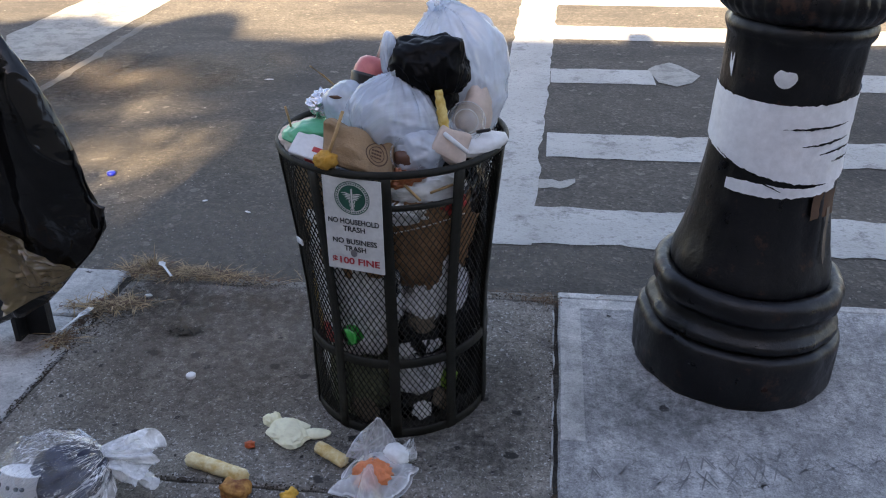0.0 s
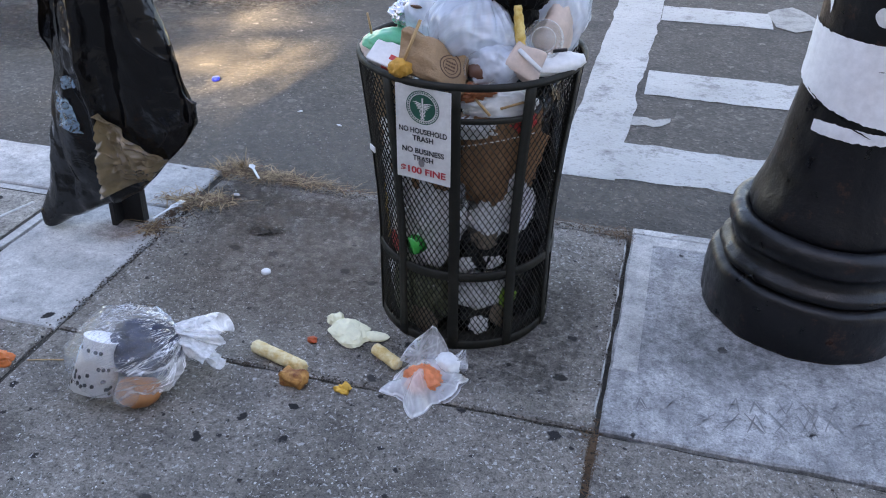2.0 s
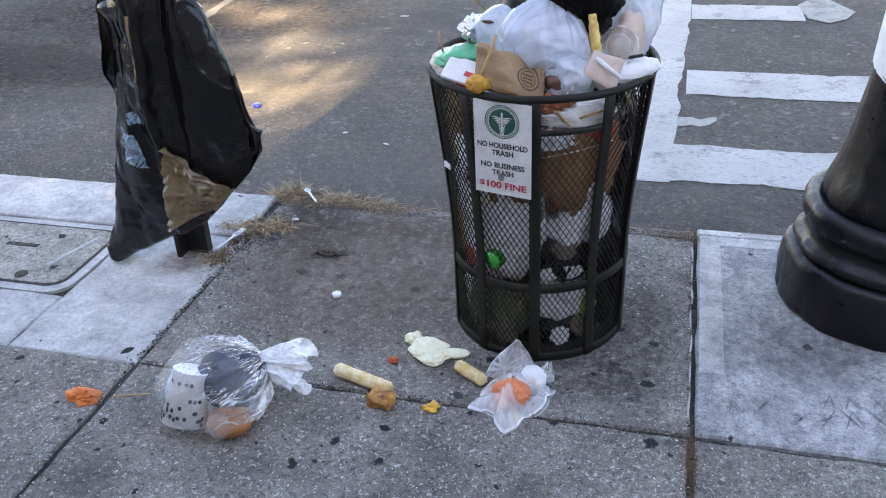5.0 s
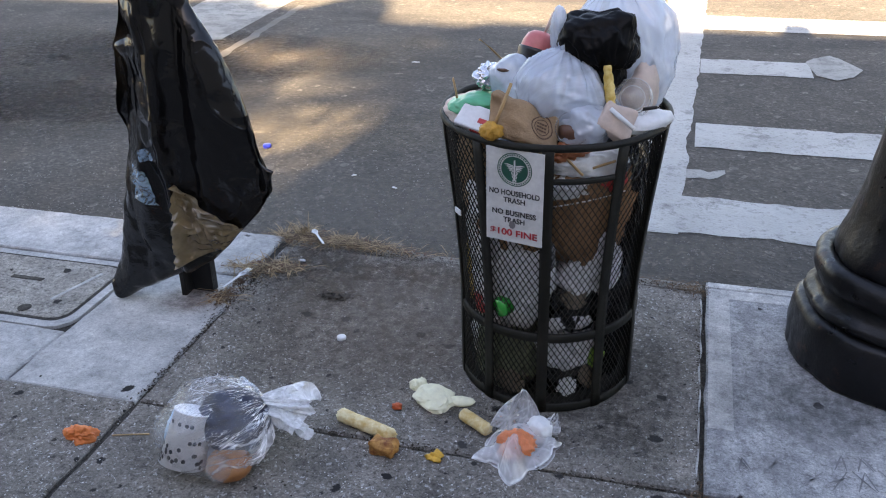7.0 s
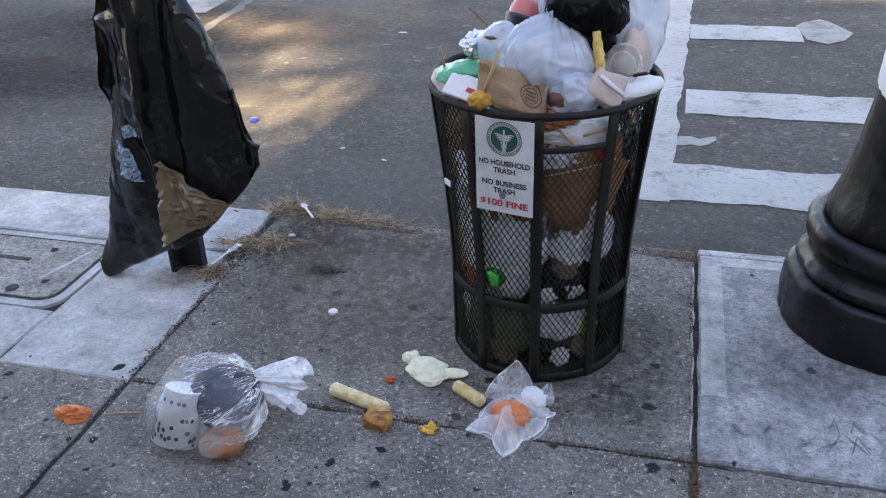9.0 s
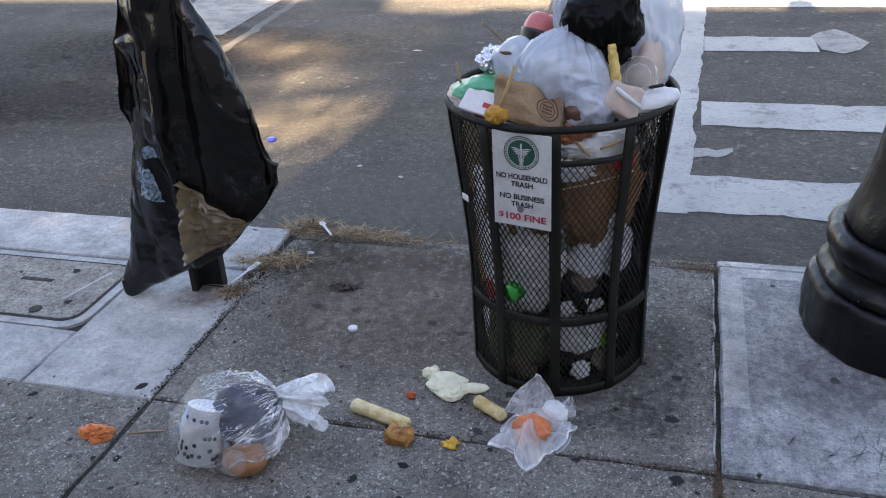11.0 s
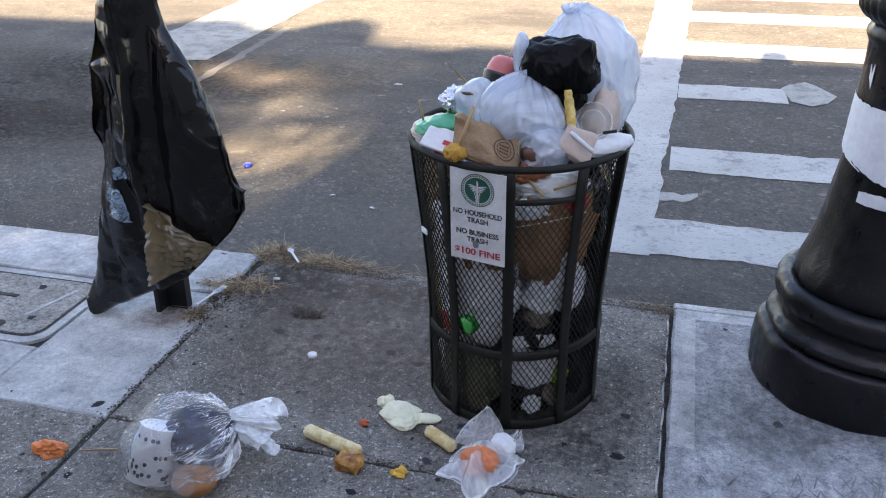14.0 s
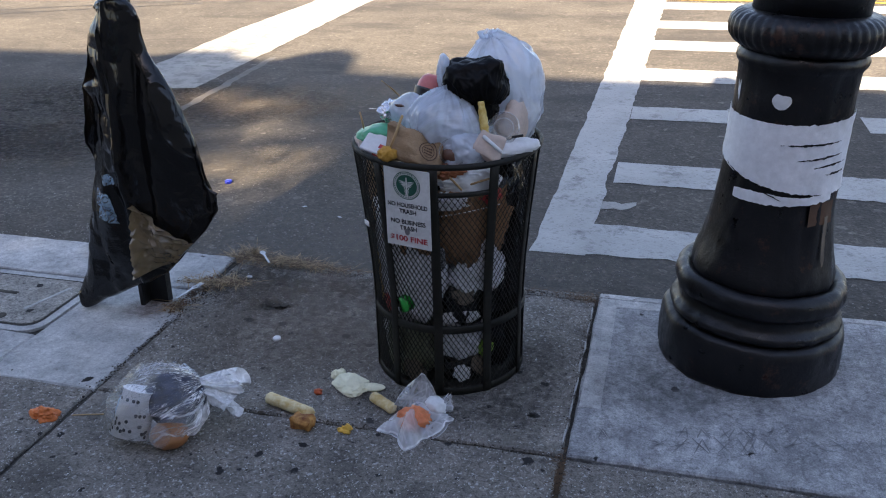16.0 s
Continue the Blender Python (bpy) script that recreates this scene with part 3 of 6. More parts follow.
slab_piece("flagstone", rect(-3.3, -1.626, NEAR + G - 0.012, -0.205), 0.0, PALE, pavement, seed=7)
slab_piece("flagstone", rect(-3.3, -2.76, -0.2, 0.272), 0.0, PALE, pavement, seed=10)
slab_piece("kerb_stone", rect(EAST + 2.42, 9.6, KERB - 0.16, KERB + 0.01), 0.0, PALE, pavement, seed=8)
slab_piece("kerb_stone", rect(-9.5, -3.31, KERB - 0.16, KERB + 0.01), 0.0, PALE, pavement, seed=9)
slab_piece("flagstone", rect(EAST + 2.42, 9.6, NEAR + G, KERB - 0.17), 0.0, SIDEWALK, pavement, seed=8)
slab_piece("flagstone", rect(-9.5, -3.31, NEAR + G, KERB - 0.17), 0.0, SIDEWALK, pavement, seed=9)
for r in range(3):
    y1 = NEAR - G - 1.5 * r
    for c in range(-6, 6):
        x0 = WEST + 1.621 * c
        slab_piece("flagstone", rect(max(-9.5, x0 + G + 0.004), min(9.6, x0 + 1.621 - G - 0.004), max(-4.98, y1 - 1.5 + 2 * G), y1), 0, SIDEWALK, pavement, seed=20 + 12 * r + c)
# lighter trowelled border of the patched slab
bm = bmesh.new()
box(bm, (EAST + 0.016, -0.22, 0.004), (EAST + 0.085, KERB - 0.04, 0.0075), 0.001)
part("trowelled_border", bm, PALE, pavement, "paler smooth concrete border strip", False)
bm = bmesh.new()
box(bm, (EAST + 0.085, KERB - 0.1, 0.004), (EAST + 0.34, KERB - 0.04, 0.0072), 0.001)
part("trowelled_border", bm, PALE, pavement, "paler smooth concrete border strip", False)
bm = bmesh.new()
for k in range(7):
    y0, y1 = -0.42 + 0.135 * k, -0.42 + 0.135 * k + 0.11 + 0.02 * noise.noise((k, 0, 3))
    pts = [(EAST - 0.008 + 0.006 * noise.noise((0, y * 9, 2)), y, 0.001) for y in [y0 + (y1 - y0) * q / 8 for q in range(9)]]
    tube(bm, pts, [0.0008 + 0.004 * math.sin(math.pi * q / 8) * (0.7 + 0.6 * noise.noise((k, q, 5))) for q in range(9)], 6)
part("mortar_edge", bm, PALE, pavement, "broken pale mortar along the joint", True)
# concrete cover of a utility box, with rounded corners and a rim
def rounded(x0, x1, y0, y1, r, n=6):
    pts = []
    for cx, cy, a in ((x1 - r, y0 + r, -90), (x1 - r, y1 - r, 0), (x0 + r, y1 - r, 90), (x0 + r, y0 + r, 180)):
        for k in range(n + 1):
            q = radians(a + 90 * k / n)
            pts.append((cx + r * math.cos(q), cy + r * math.sin(q)))
    return pts


cover = base_of("utility_cover", (-2.1, 0.03, -0.01), "rectangular grey-brown concrete utility box cover with rounded corners", "utility cover")
for nm, ins, top, mt in (("rim", 0.0, 0.0, PALE), ("gap", 0.035, 0.002, JOINT), ("lid", 0.047, 0.004, COVER)):
    bm = bmesh.new()
    pts = rounded(-2.75 + ins, -1.63 - ins, -0.2 + ins, 0.268 - ins, 0.09 - ins * 0.6)
    hi = [bm.verts.new((x, y, top)) for x, y in pts]
    lo = [bm.verts.new((x, y, -0.03)) for x, y in pts]
    bm.faces.new(hi)
    for i in range(len(pts)):
        j = (i + 1) % len(pts)
        bm.faces.new((hi[i], hi[j], lo[j], lo[i]))
    part(nm, bm, mt, cover, smooth=False)
bm = bmesh.new()
box(bm, (-2.07, 0.062, 0.003), (-1.93, 0.084, 0.0065), 0.002)
part("lifting_slot", bm, JOINT, cover, "dark lifting slot")
bm = bmesh.new()
lathe(bm, [(0.024, 0.003), (0.024, 0.006), (0.018, 0.007)], 18, Matrix.Translation((-1.86, -0.115, 0)))
part("bolt_hole", bm, JOINT, cover, "dark round bolt hole")
bm = bmesh.new()
box(bm, (-0.11, -0.008, 0.003), (0.11, 0.008, 0.006), 0.002, Matrix.Translation((-1.77, 0.06, 0)) @ Matrix.Rotation(radians(72), 4, 'Z'))
part("raised_bar", bm, PALE, cover, "pale raised bar")

def stain(cx, cy, rx, ry, z, material, label, on=pavement):
    bm = bmesh.new()
    lay = bm.verts.layers.float.new("crease")
    g = []
    for i in range(29):
        row = []
        for j in range(29):
            u, v = i / 14 - 1, j / 14 - 1
            q = bm.verts.new((cx + rx * u, cy + ry * v, z))
            q[lay] = max(0.0, 1 - (u * u + v * v)) ** 0.8
            row.append(q)
        g.append(row)
    for i in range(28):
        for j in range(28):
            bm.faces.new((g[i][j], g[i + 1][j], g[i + 1][j + 1], g[i][j + 1]))
    return part("stain", bm, material, on, label, False)


DIRT = stain_mat("dirt_stain", (0.06, 0.04, 0.026), 0.75)
stain(-0.93, 0.35, 0.24, 0.21, 0.0022, DIRT, "dark brown dirt stain")
stain(-0.55, 0.43, 0.35, 0.13, 0.0026, DIRT, "dark brown dirt stain")
stain(-0.98, 0.47, 0.16, 0.12, 0.0034, DIRT, "dark brown dirt stain")
stain(-0.8, 0.21, 0.07, 0.035, 0.0034, stain_mat("dark_smear", (0.025, 0.022, 0.02), 1.0), "small dark smear of crushed leaves")
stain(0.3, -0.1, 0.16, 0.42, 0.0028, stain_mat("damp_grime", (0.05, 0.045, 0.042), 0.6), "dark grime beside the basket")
stain(-0.6, 0.12, 0.55, 0.5, 0.0030, stain_mat("brown_grime", (0.13, 0.09, 0.063), 0.7), "large brownish grime patch")
stain(-1.3, 0.08, 0.13, 0.11, 0.0026, stain_mat("rust_stain", (0.2, 0.09, 0.045), 0.55), "reddish rust stain by the post")
# soft dark patch along the basket's front foot
stain(0.0, -0.3, 0.4, 0.14, 0.003, stain_mat("dark_patch", (0.03, 0.028, 0.027), 0.6), "soft dark patch at the front foot of the basket")
stain(0.8, -0.05, 0.34, 0.2, 0.0085, stain_mat("grey_grime", (0.12, 0.118, 0.115), 0.5), "grey grime round the lamp base")

OIL = stain_mat("oil_stain", (0.03, 0.023, 0.018), 0.9)
rnd = random.Random(31)
for k in range(16):
    stain(rnd.uniform(-4.5, -3.0), rnd.uniform(1.9, 3.2), rnd.uniform(0.05, 0.2), rnd.uniform(0.03, 0.09), -0.046 + 0.0001 * k, OIL, "small dark oil spot", road)
PALE_PATCH = stain_mat("pale_patch", (0.2, 0.165, 0.115), 0.3)
stain(-3.7, 2.15, 1.3, 0.42, -0.0475, OIL, "dark brown oil stain", road)
stain(-4.6, 1.7, 1.2, 0.5, -0.0472, OIL, "dark oil stain", road)
stain(-4.4, 2.6, 2.3, 1.5, -0.0464, stain_mat("old_oil_film", (0.034, 0.027, 0.022), 0.65), "broad brown worn-in oil film", road)
stain(-3.2, 3.4, 1.6, 0.7, -0.0474, OIL, "dark oil stain", road)
stain(-0.45, 1.75, 0.22, 0.1, -0.0475, OIL, "small dark oil stain", road)
# two soft patches paler and warmer than the asphalt
stain(-1.5, 2.05, 1.0, 0.5, -0.0468, PALE_PATCH, "pale sandy-coloured patch", road)
stain(-1.9, 3.6, 0.8, 0.7, -0.0466, PALE_PATCH, "pale sandy-coloured patch", road)
stain(-0.6, 1.05, 1.5, 0.42, -0.0462, stain_mat("gutter_dust", (0.19, 0.17, 0.145), 0.5), "pale gritty dust along the gutter", road)

# scratched strokes in the patched slab
rnd = random.Random(4)
bm = bmesh.new()
MARKS = ([(-1, -1), (0, 1), (1, -1)], [(-1, 1), (0, -1), (1, 1)], [(-1, -1), (1, 1)], [(1, -1), (-1, 1)], [(-1, -0.2), (0.9, 0.3)])
for x0, y0, n, h in ((0.575, -0.345, 2, 0.018), (0.735, -0.37, 7, 0.028), (0.81, -0.29, 6, 0.022), (1.2, -0.26, 4, 0.026)):
    for k in range(n):
        x, y = x0 + 0.066 * k, y0 + 0.015 * k + rnd.uniform(-0.006, 0.006)
        for shape_ in rnd.sample(MARKS, 2):
            mark = [(x + h * px * 0.9 + 0.004 * rnd.uniform(-2, 2), y + h * py * 1.3 + 0.12 * h * px + 0.004 * rnd.uniform(-1, 1)) for px, py in shape_]
            for (ax, ay), (bx, by) in zip(mark, mark[1:]):
                l = math.hypot(bx - ax, by - ay)
                nx, ny = -(by - ay) / l * 0.0026, (bx - ax) / l * 0.0026
                mx, my = (ax + bx) / 2, (ay + by) / 2
                flat(bm, [(ax - nx * 0.4, ay - ny * 0.4), (mx - nx, my - ny), (bx - nx * 0.4, by - ny * 0.4), (bx + nx * 0.4, by + ny * 0.4), (mx + nx, my + ny), (ax + nx * 0.4, ay + ny * 0.4)], 0.0085)
part("scratched_writing", bm, SCRATCH, pavement, "rows of unreadable scratched strokes in the concrete", False)

# ---- crosswalk ----
def paint_bar(name, x0, x1, y0, y1, material, parent, seed, skew=0.0, rag=0.02, z=-0.046):
    """A painted bar with ragged worn edges."""
    bm = bmesh.new()
    n = max(6, int((x1 - x0) / 0.04))
    def edge(x, y, k):
        return y + skew * (x - x0) + rag * (noise.noise((x * 5, seed + k, 0)) + 0.6 * noise.noise((x * 17, seed + k, 3)))
    lo = [bm.verts.new((x0 + (x1 - x0) * i / n, edge(x0 + (x1 - x0) * i / n, y0, 0), z)) for i in range(n + 1)]
    hi = [bm.verts.new((x0 + (x1 - x0) * i / n, edge(x0 + (x1 - x0) * i / n, y1, 9), z)) for i in range(n + 1)]
    for i in range(n):
        bm.faces.new((lo[i], lo[i + 1], hi[i + 1], hi[i]))
    return part(name, bm, material, parent, smooth=False)


crosswalk = base_of("crosswalk", (1.5, 4, -0.05), "white ladder crosswalk painted on asphalt, worn at the edges", "crosswalk", kind="structure")
bm = bmesh.new()
n = 220
lo, hi = [], []
for i in range(n + 1):
    y = 1.08 + 15.0 * i / n
    rag = 0.012 * noise.noise((1, y * 6, 0)) + 0.02 * max(0, noise.noise((4, y * 2.2, 0)))
    far = min(1, max(0, (y - 1) / 9))
    lo.append(bm.verts.new((0.105 + 0.03 * far + rag, y, -0.045)))
    hi.append(bm.verts.new((0.365 + 0.18 * far + 0.02 * noise.noise((8, y * 7, 0)) - (0.05 * max(0, noise.noise((9, y * 2, 2))) if y < 4.2 else 0), y, -0.045)))
for i in range(n):
    bm.faces.new((lo[i], hi[i], hi[i + 1], lo[i + 1]))
part("edge_line", bm, PAINT, crosswalk, smooth=False)
ROWS_Y = [(1.11, 1.48), (2.12, 2.50), (3.47, 3.88), (4.73, 5.21), (6.08, 6.58), (7.30, 7.82), (8.70, 9.30), (10.1, 10.7), (11.6, 12.2), (13.1, 13.7), (14.6, 15.2)]
for k, (y0, y1) in enumerate(ROWS_Y):
    x0 = 0.25 if k == 0 else 0.40 + 0.012 * k
    if k == 2:
        paint_bar("bar", x0, 1.12, y0 + 0.04, y1 - 0.02, PAINT, crosswalk, k)
        bm = bmesh.new()
        flat(bm, [(1.1, 3.88), (1.14, 3.56), (1.25, 3.47), (1.36, 3.56), (1.44, 3.74), (1.33, 4.0), (1.27, 4.07), (1.16, 3.98)], -0.044)
        part("bar_end", bm, PAINT_OLD, crosswalk, "worn pointed bar end", False)
        paint_bar("bar", 2.0, 3.6, y0 - 0.03, y1 - 0.03, PAINT, crosswalk, k + 30)
    else:
        paint_bar("bar", x0, 3.6, y0, y1, PAINT, crosswalk, k, -0.012, 0.032 if k < 3 else 0.014)
bm = bmesh.new()
lo, hi = [], []
for i in range(161):
    y = 1.0 + 14 * i / 160
    lo.append(bm.verts.new((3.6 + 0.015 * noise.noise((1, y * 5, 7)), y, -0.045)))
    hi.append(bm.verts.new((3.95 + 0.015 * noise.noise((3, y * 5, 7)), y, -0.045)))
for i in range(160):
    bm.faces.new((lo[i], hi[i], hi[i + 1], lo[i + 1]))
part("edge_line", bm, PAINT, crosswalk, smooth=False)
paint_bar("paint_smear", 0.33, 0.56, 1.66, 1.78, PAINT_OLD, crosswalk, 77, 0.45, 0.09, -0.047)

lane = base_of("road_line", (-3.7, 8, -0.05), "broad white painted road line, worn at its near end", "road marking", kind="structure")
bm = bmesh.new()
lo, hi = [], []
for i in range(121):
    s = i / 120
    yl, yr = 4.5 + 11 * s, 3.78 + 11.7 * s
    lo.append(bm.verts.new((-4.1 - 0.13 * min(1, (yl - 4.5) / 2) + 0.03 * noise.noise((2, yl * 4, 1)), yl, -0.045)))
    hi.append(bm.verts.new((-3.22 - 0.2 * min(1, (yr - 3.8) / 4.6) + 0.03 * noise.noise((5, yr * 4, 1)), yr, -0.045)))
for i in range(120):
    bm.faces.new((lo[i], hi[i], hi[i + 1], lo[i + 1]))
bm.faces.new((lo[0], bm.verts.new((-3.86, 4.1, -0.045)), bm.verts.new((-3.6, 3.8, -0.045)), bm.verts.new((-3.4, 3.74, -0.045)), hi[0]))
stripe = part("painted_stripe", bm, [PAINT_LINE, PAINT_OLD], lane, smooth=False)
for f in stripe.data.polygons:
    f.material_index = 1 if f.index < 18 or f.index in (21, 22, 26, 120) else 0
bm = bmesh.new()
lo, hi = [], []
for i in range(61):
    s = i / 60
    y = 2.7 + 2.4 * s
    x = -2.94 - 0.07 * (y - 2.7) + 0.02 * noise.noise((2, y * 5, 4))
    lo.append(bm.verts.new((x - 0.04, y, -0.047)))
    hi.append(bm.verts.new((x + 0.035 + 0.03 * noise.noise((6, y * 6, 4)), y, -0.047)))
for i in range(60):
    bm.faces.new((lo[i], hi[i], hi[i + 1], lo[i + 1]))
part("faded_stripe", bm, PAINT_FADED, lane, "faded older stripe", False)
centre = base_of("centre_line", (0, 9.6, -0.05), "yellow painted double line along the middle of the road", "road marking", kind="structure")
paint_bar("painted_stripe", -14, 16, 9.5, 9.62, PAINT_YELLOW, centre, 51, 0, 0.008, -0.044)
paint_bar("painted_stripe", -14, 16, 9.78, 9.9, PAINT_YELLOW, centre, 52, 0, 0.008, -0.044)
# two dark slanting lines on the far left of the road
for k, (x0, x1, y0, sk) in enumerate(((-10.0, -5.2, 6.1, 0.55), (-9.5, -4.6, 6.9, 0.5))):
    ob = paint_bar("dark_line", x0, x1, y0, y0 + 0.05, DARK_LINE, road, 60 + k, sk, 0.05, -0.0476)
    tagged(ob, "dark wandering line on the asphalt")

# ---- unseen behind the camera: two buildings, plus an added low wall and tree ----
bm = bmesh.new()
box(bm, (-1.35, -8, -0.05), (26, -5, 5.56))
solid("wall_south_east", bm, WALLBRICK, "plain rendered building wall behind the sidewalk", "building", kind="structure", smooth=False)
bm = bmesh.new()
box(bm, (-26, -8, -0.05), (-3.75, -5, 5.74))
solid("wall_south_west", bm, WALLBRICK, "plain rendered building wall behind the sidewalk", "building", kind="structure", smooth=False)
# unseen wall, added to keep sun off the sidewalk below the crown
bm = bmesh.new()
box(bm, (-3.75, -8, -0.05), (-1.35, -6.4, 4.0))
solid("shade_wall_middle", bm, WALLBRICK, "unseen low wall added between two buildings to shade the sidewalk", "building", kind="structure", smooth=False)
# unseen tree, added only to shape the sun flecks on the road
tree = base_of("dapple_tree", (-2.8, -5.6, 0), "unseen leafy tree added to dapple the road with sun through its thinned crown", "tree")
bm = bmesh.new()
tube(bm, [(-2.8, -5.6, -0.05), (-2.78, -5.6, 2), (-2.85, -5.55, 4), (-2.8, -5.6, 4.6)], [0.2, 0.16, 0.13, 0.06], 10)
for a in range(9):
    q = a * 2.4
    r_ = 1.0 if a < 5 else 0.25
    tube(bm, [(-2.8, -5.6, 1.6 + a * 0.3), (-2.8 + 0.5 * r_ * math.cos(q), -5.6 + 0.3 * math.sin(q), 2.1 + a * 0.35), (-2.8 + 0.85 * r_ * math.cos(q), -5.6 + 0.5 * math.sin(q), 2.6 + a * 0.38)], [0.022, 0.014, 0.006], 6)
part("trunk", bm, BARK, tree)
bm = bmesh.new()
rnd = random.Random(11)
# far edge of the crown's shade on the road, as (x, y)
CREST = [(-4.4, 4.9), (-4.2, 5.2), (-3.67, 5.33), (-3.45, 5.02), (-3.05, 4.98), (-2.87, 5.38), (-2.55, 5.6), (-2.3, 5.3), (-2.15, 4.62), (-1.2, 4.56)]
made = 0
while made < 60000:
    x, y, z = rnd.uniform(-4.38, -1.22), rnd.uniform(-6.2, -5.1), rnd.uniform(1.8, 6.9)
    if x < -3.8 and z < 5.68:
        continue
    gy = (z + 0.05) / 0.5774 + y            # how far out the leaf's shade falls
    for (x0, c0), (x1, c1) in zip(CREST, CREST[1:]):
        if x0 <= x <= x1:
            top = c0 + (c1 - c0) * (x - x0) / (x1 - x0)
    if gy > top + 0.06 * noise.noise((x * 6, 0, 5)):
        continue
    # leaves are left out where sun patches should reach the road
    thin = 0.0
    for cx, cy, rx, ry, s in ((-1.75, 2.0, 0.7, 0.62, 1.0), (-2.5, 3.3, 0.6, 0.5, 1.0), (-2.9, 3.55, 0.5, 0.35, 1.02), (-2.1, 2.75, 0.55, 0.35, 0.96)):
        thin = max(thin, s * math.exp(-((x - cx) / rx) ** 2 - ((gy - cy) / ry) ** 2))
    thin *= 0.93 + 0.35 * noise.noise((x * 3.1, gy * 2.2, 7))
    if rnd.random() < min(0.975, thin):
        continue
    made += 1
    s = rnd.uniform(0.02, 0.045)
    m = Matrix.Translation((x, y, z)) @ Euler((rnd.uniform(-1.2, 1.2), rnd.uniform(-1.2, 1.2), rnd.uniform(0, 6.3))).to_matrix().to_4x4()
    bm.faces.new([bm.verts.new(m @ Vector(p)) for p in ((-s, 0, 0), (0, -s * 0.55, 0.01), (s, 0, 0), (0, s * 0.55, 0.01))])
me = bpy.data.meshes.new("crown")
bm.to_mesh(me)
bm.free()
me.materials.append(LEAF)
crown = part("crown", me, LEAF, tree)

# ---- lamp post base ----
PX, PY = 1.023, 0.276
lean = Matrix.Translation((PX, PY, 0)) @ Matrix.Rotation(radians(2.2), 4, 'Y')
pole = base_of("street_lamp", (PX, PY, 0.006), "black painted cast-iron street lamp base, chipped and rusty, standing on concrete", "street lamp")


def dent(a, r, z):
    return 0.008 * noise.noise((math.cos(a) * 3, math.sin(a) * 3, z * 6)) + 0.006 * min(0, noise.noise((math.cos(a) * 6, math.sin(a) * 6, z * 20)) + 0.1) + 0.0035 * noise.noise((math.cos(a) * 8, math.sin(a) * 8, z * 16)) + 0.0012 * noise.noise((math.cos(a) * 14, math.sin(a) * 14, z * 25))


def chipped(a, r, z):
    return dent(a, r, z) + 0.014 * min(0.0, noise.noise((math.cos(a) * 7, math.sin(a) * 7, z * 30)) + 0.22) * (1 if r > 0.27 else 0)


bm = bmesh.new()
lathe(bm, [(0.306, 0.0), (0.31, 0.015), (0.311, 0.08), (0.308, 0.14), (0.303, 0.163), (0.294, 0.173), (0.266, 0.178)], 120, lean, chipped)
part("plinth", bm, IRON, pole, "chipped plinth with rust spots")
bm = bmesh.new()
lathe(bm, [(0.262, 0.176), (0.278, 0.181), (0.287, 0.189), (0.288, 0.2), (0.283, 0.212), (0.271, 0.22), (0.262, 0.235), (0.26, 0.25), (0.264, 0.262), (0.273, 0.268), (0.281, 0.28), (0.285, 0.3), (0.283, 0.32), (0.274, 0.337), (0.26, 0.345), (0.247, 0.346), (0.238, 0.338)], 120, lean, chipped)
part("moulding", bm, IRON, pole, "double rolled moulding with chipped edges")
bm = bmesh.new()
lathe(bm, [(0.232, 0.335), (0.235, 0.35), (0.234, 0.372), (0.226, 0.4), (0.213, 0.44), (0.204, 0.49), (0.196, 0.56), (0.189, 0.63), (0.184, 0.7), (0.181, 0.78), (0.18, 0.88), (0.181, 0.97), (0.183, 1.04), (0.19, 1.05), (0.196, 1.062), (0.197, 1.075), (0.19, 1.088), (0.185, 1.095)], 96, lean, dent)
part("flared_column", bm, IRON, pole)
bm = bmesh.new()
lathe(bm, [(0.185, 1.092), (0.2, 1.1), (0.214, 1.112), (0.226, 1.13), (0.231, 1.155), (0.226, 1.182), (0.213, 1.198), (0.195, 1.207), (0.18, 1.21)], 220, lean,
      lambda a, r, z: 0.0065 * abs(math.sin(a * 22 + (z - 1.15) * 12)) * max(0, min(1, (r - 0.19) / 0.03)) - 0.003)
part("lobed_ring", bm, IRON, pole, "thick ring of cast leaf lobes")
bm = bmesh.new()
lathe(bm, [(0.17, 1.208), (0.172, 1.3), (0.15, 1.36), (0.128, 1.45), (0.118, 1.7), (0.11, 2.6), (0.108, 2.61)], 96, lean, lambda a, r, z: -0.005 * abs(math.sin(a * 8)) if z > 1.37 else 0)
part("shaft", bm, IRON, pole)


def wrap(z_lo, z_hi, a0, a1, off, seed, name, material, label, thick=0.0, nu=90, nv=16):
    """Paper wrapped round the column, with a wavy torn edge."""
    def rad(z):
        for (r0, h0), (r1, h1) in zip(COLUMN, COLUMN[1:]):
            if h0 <= z <= h1:
                return r0 + (r1 - r0) * (z - h0) / (h1 - h0)
        return 0.181
    def f(u, v):
        a = a0 + (a1 - a0) * u
        lo, hi = z_lo(u), z_hi(u)
        z = lo + (hi - lo) * v
        e = min(v, 1 - v)
        r = rad(z) + off + 0.0022 * noise.noise((a * 4, z * 22, seed)) + 0.0035 * ridged((a * 2, z * 26 + a * 3, 0), 1, seed) * 0.5
        z += 0.005 * noise.noise((a * 14, seed, v)) * (1 if e < 0.02 else 0)
        return lean @ Vector((r * math.cos(a), r * math.sin(a), z))
    ob = part(name, sheet(f, nu, nv), material, pole, label)
    return ob


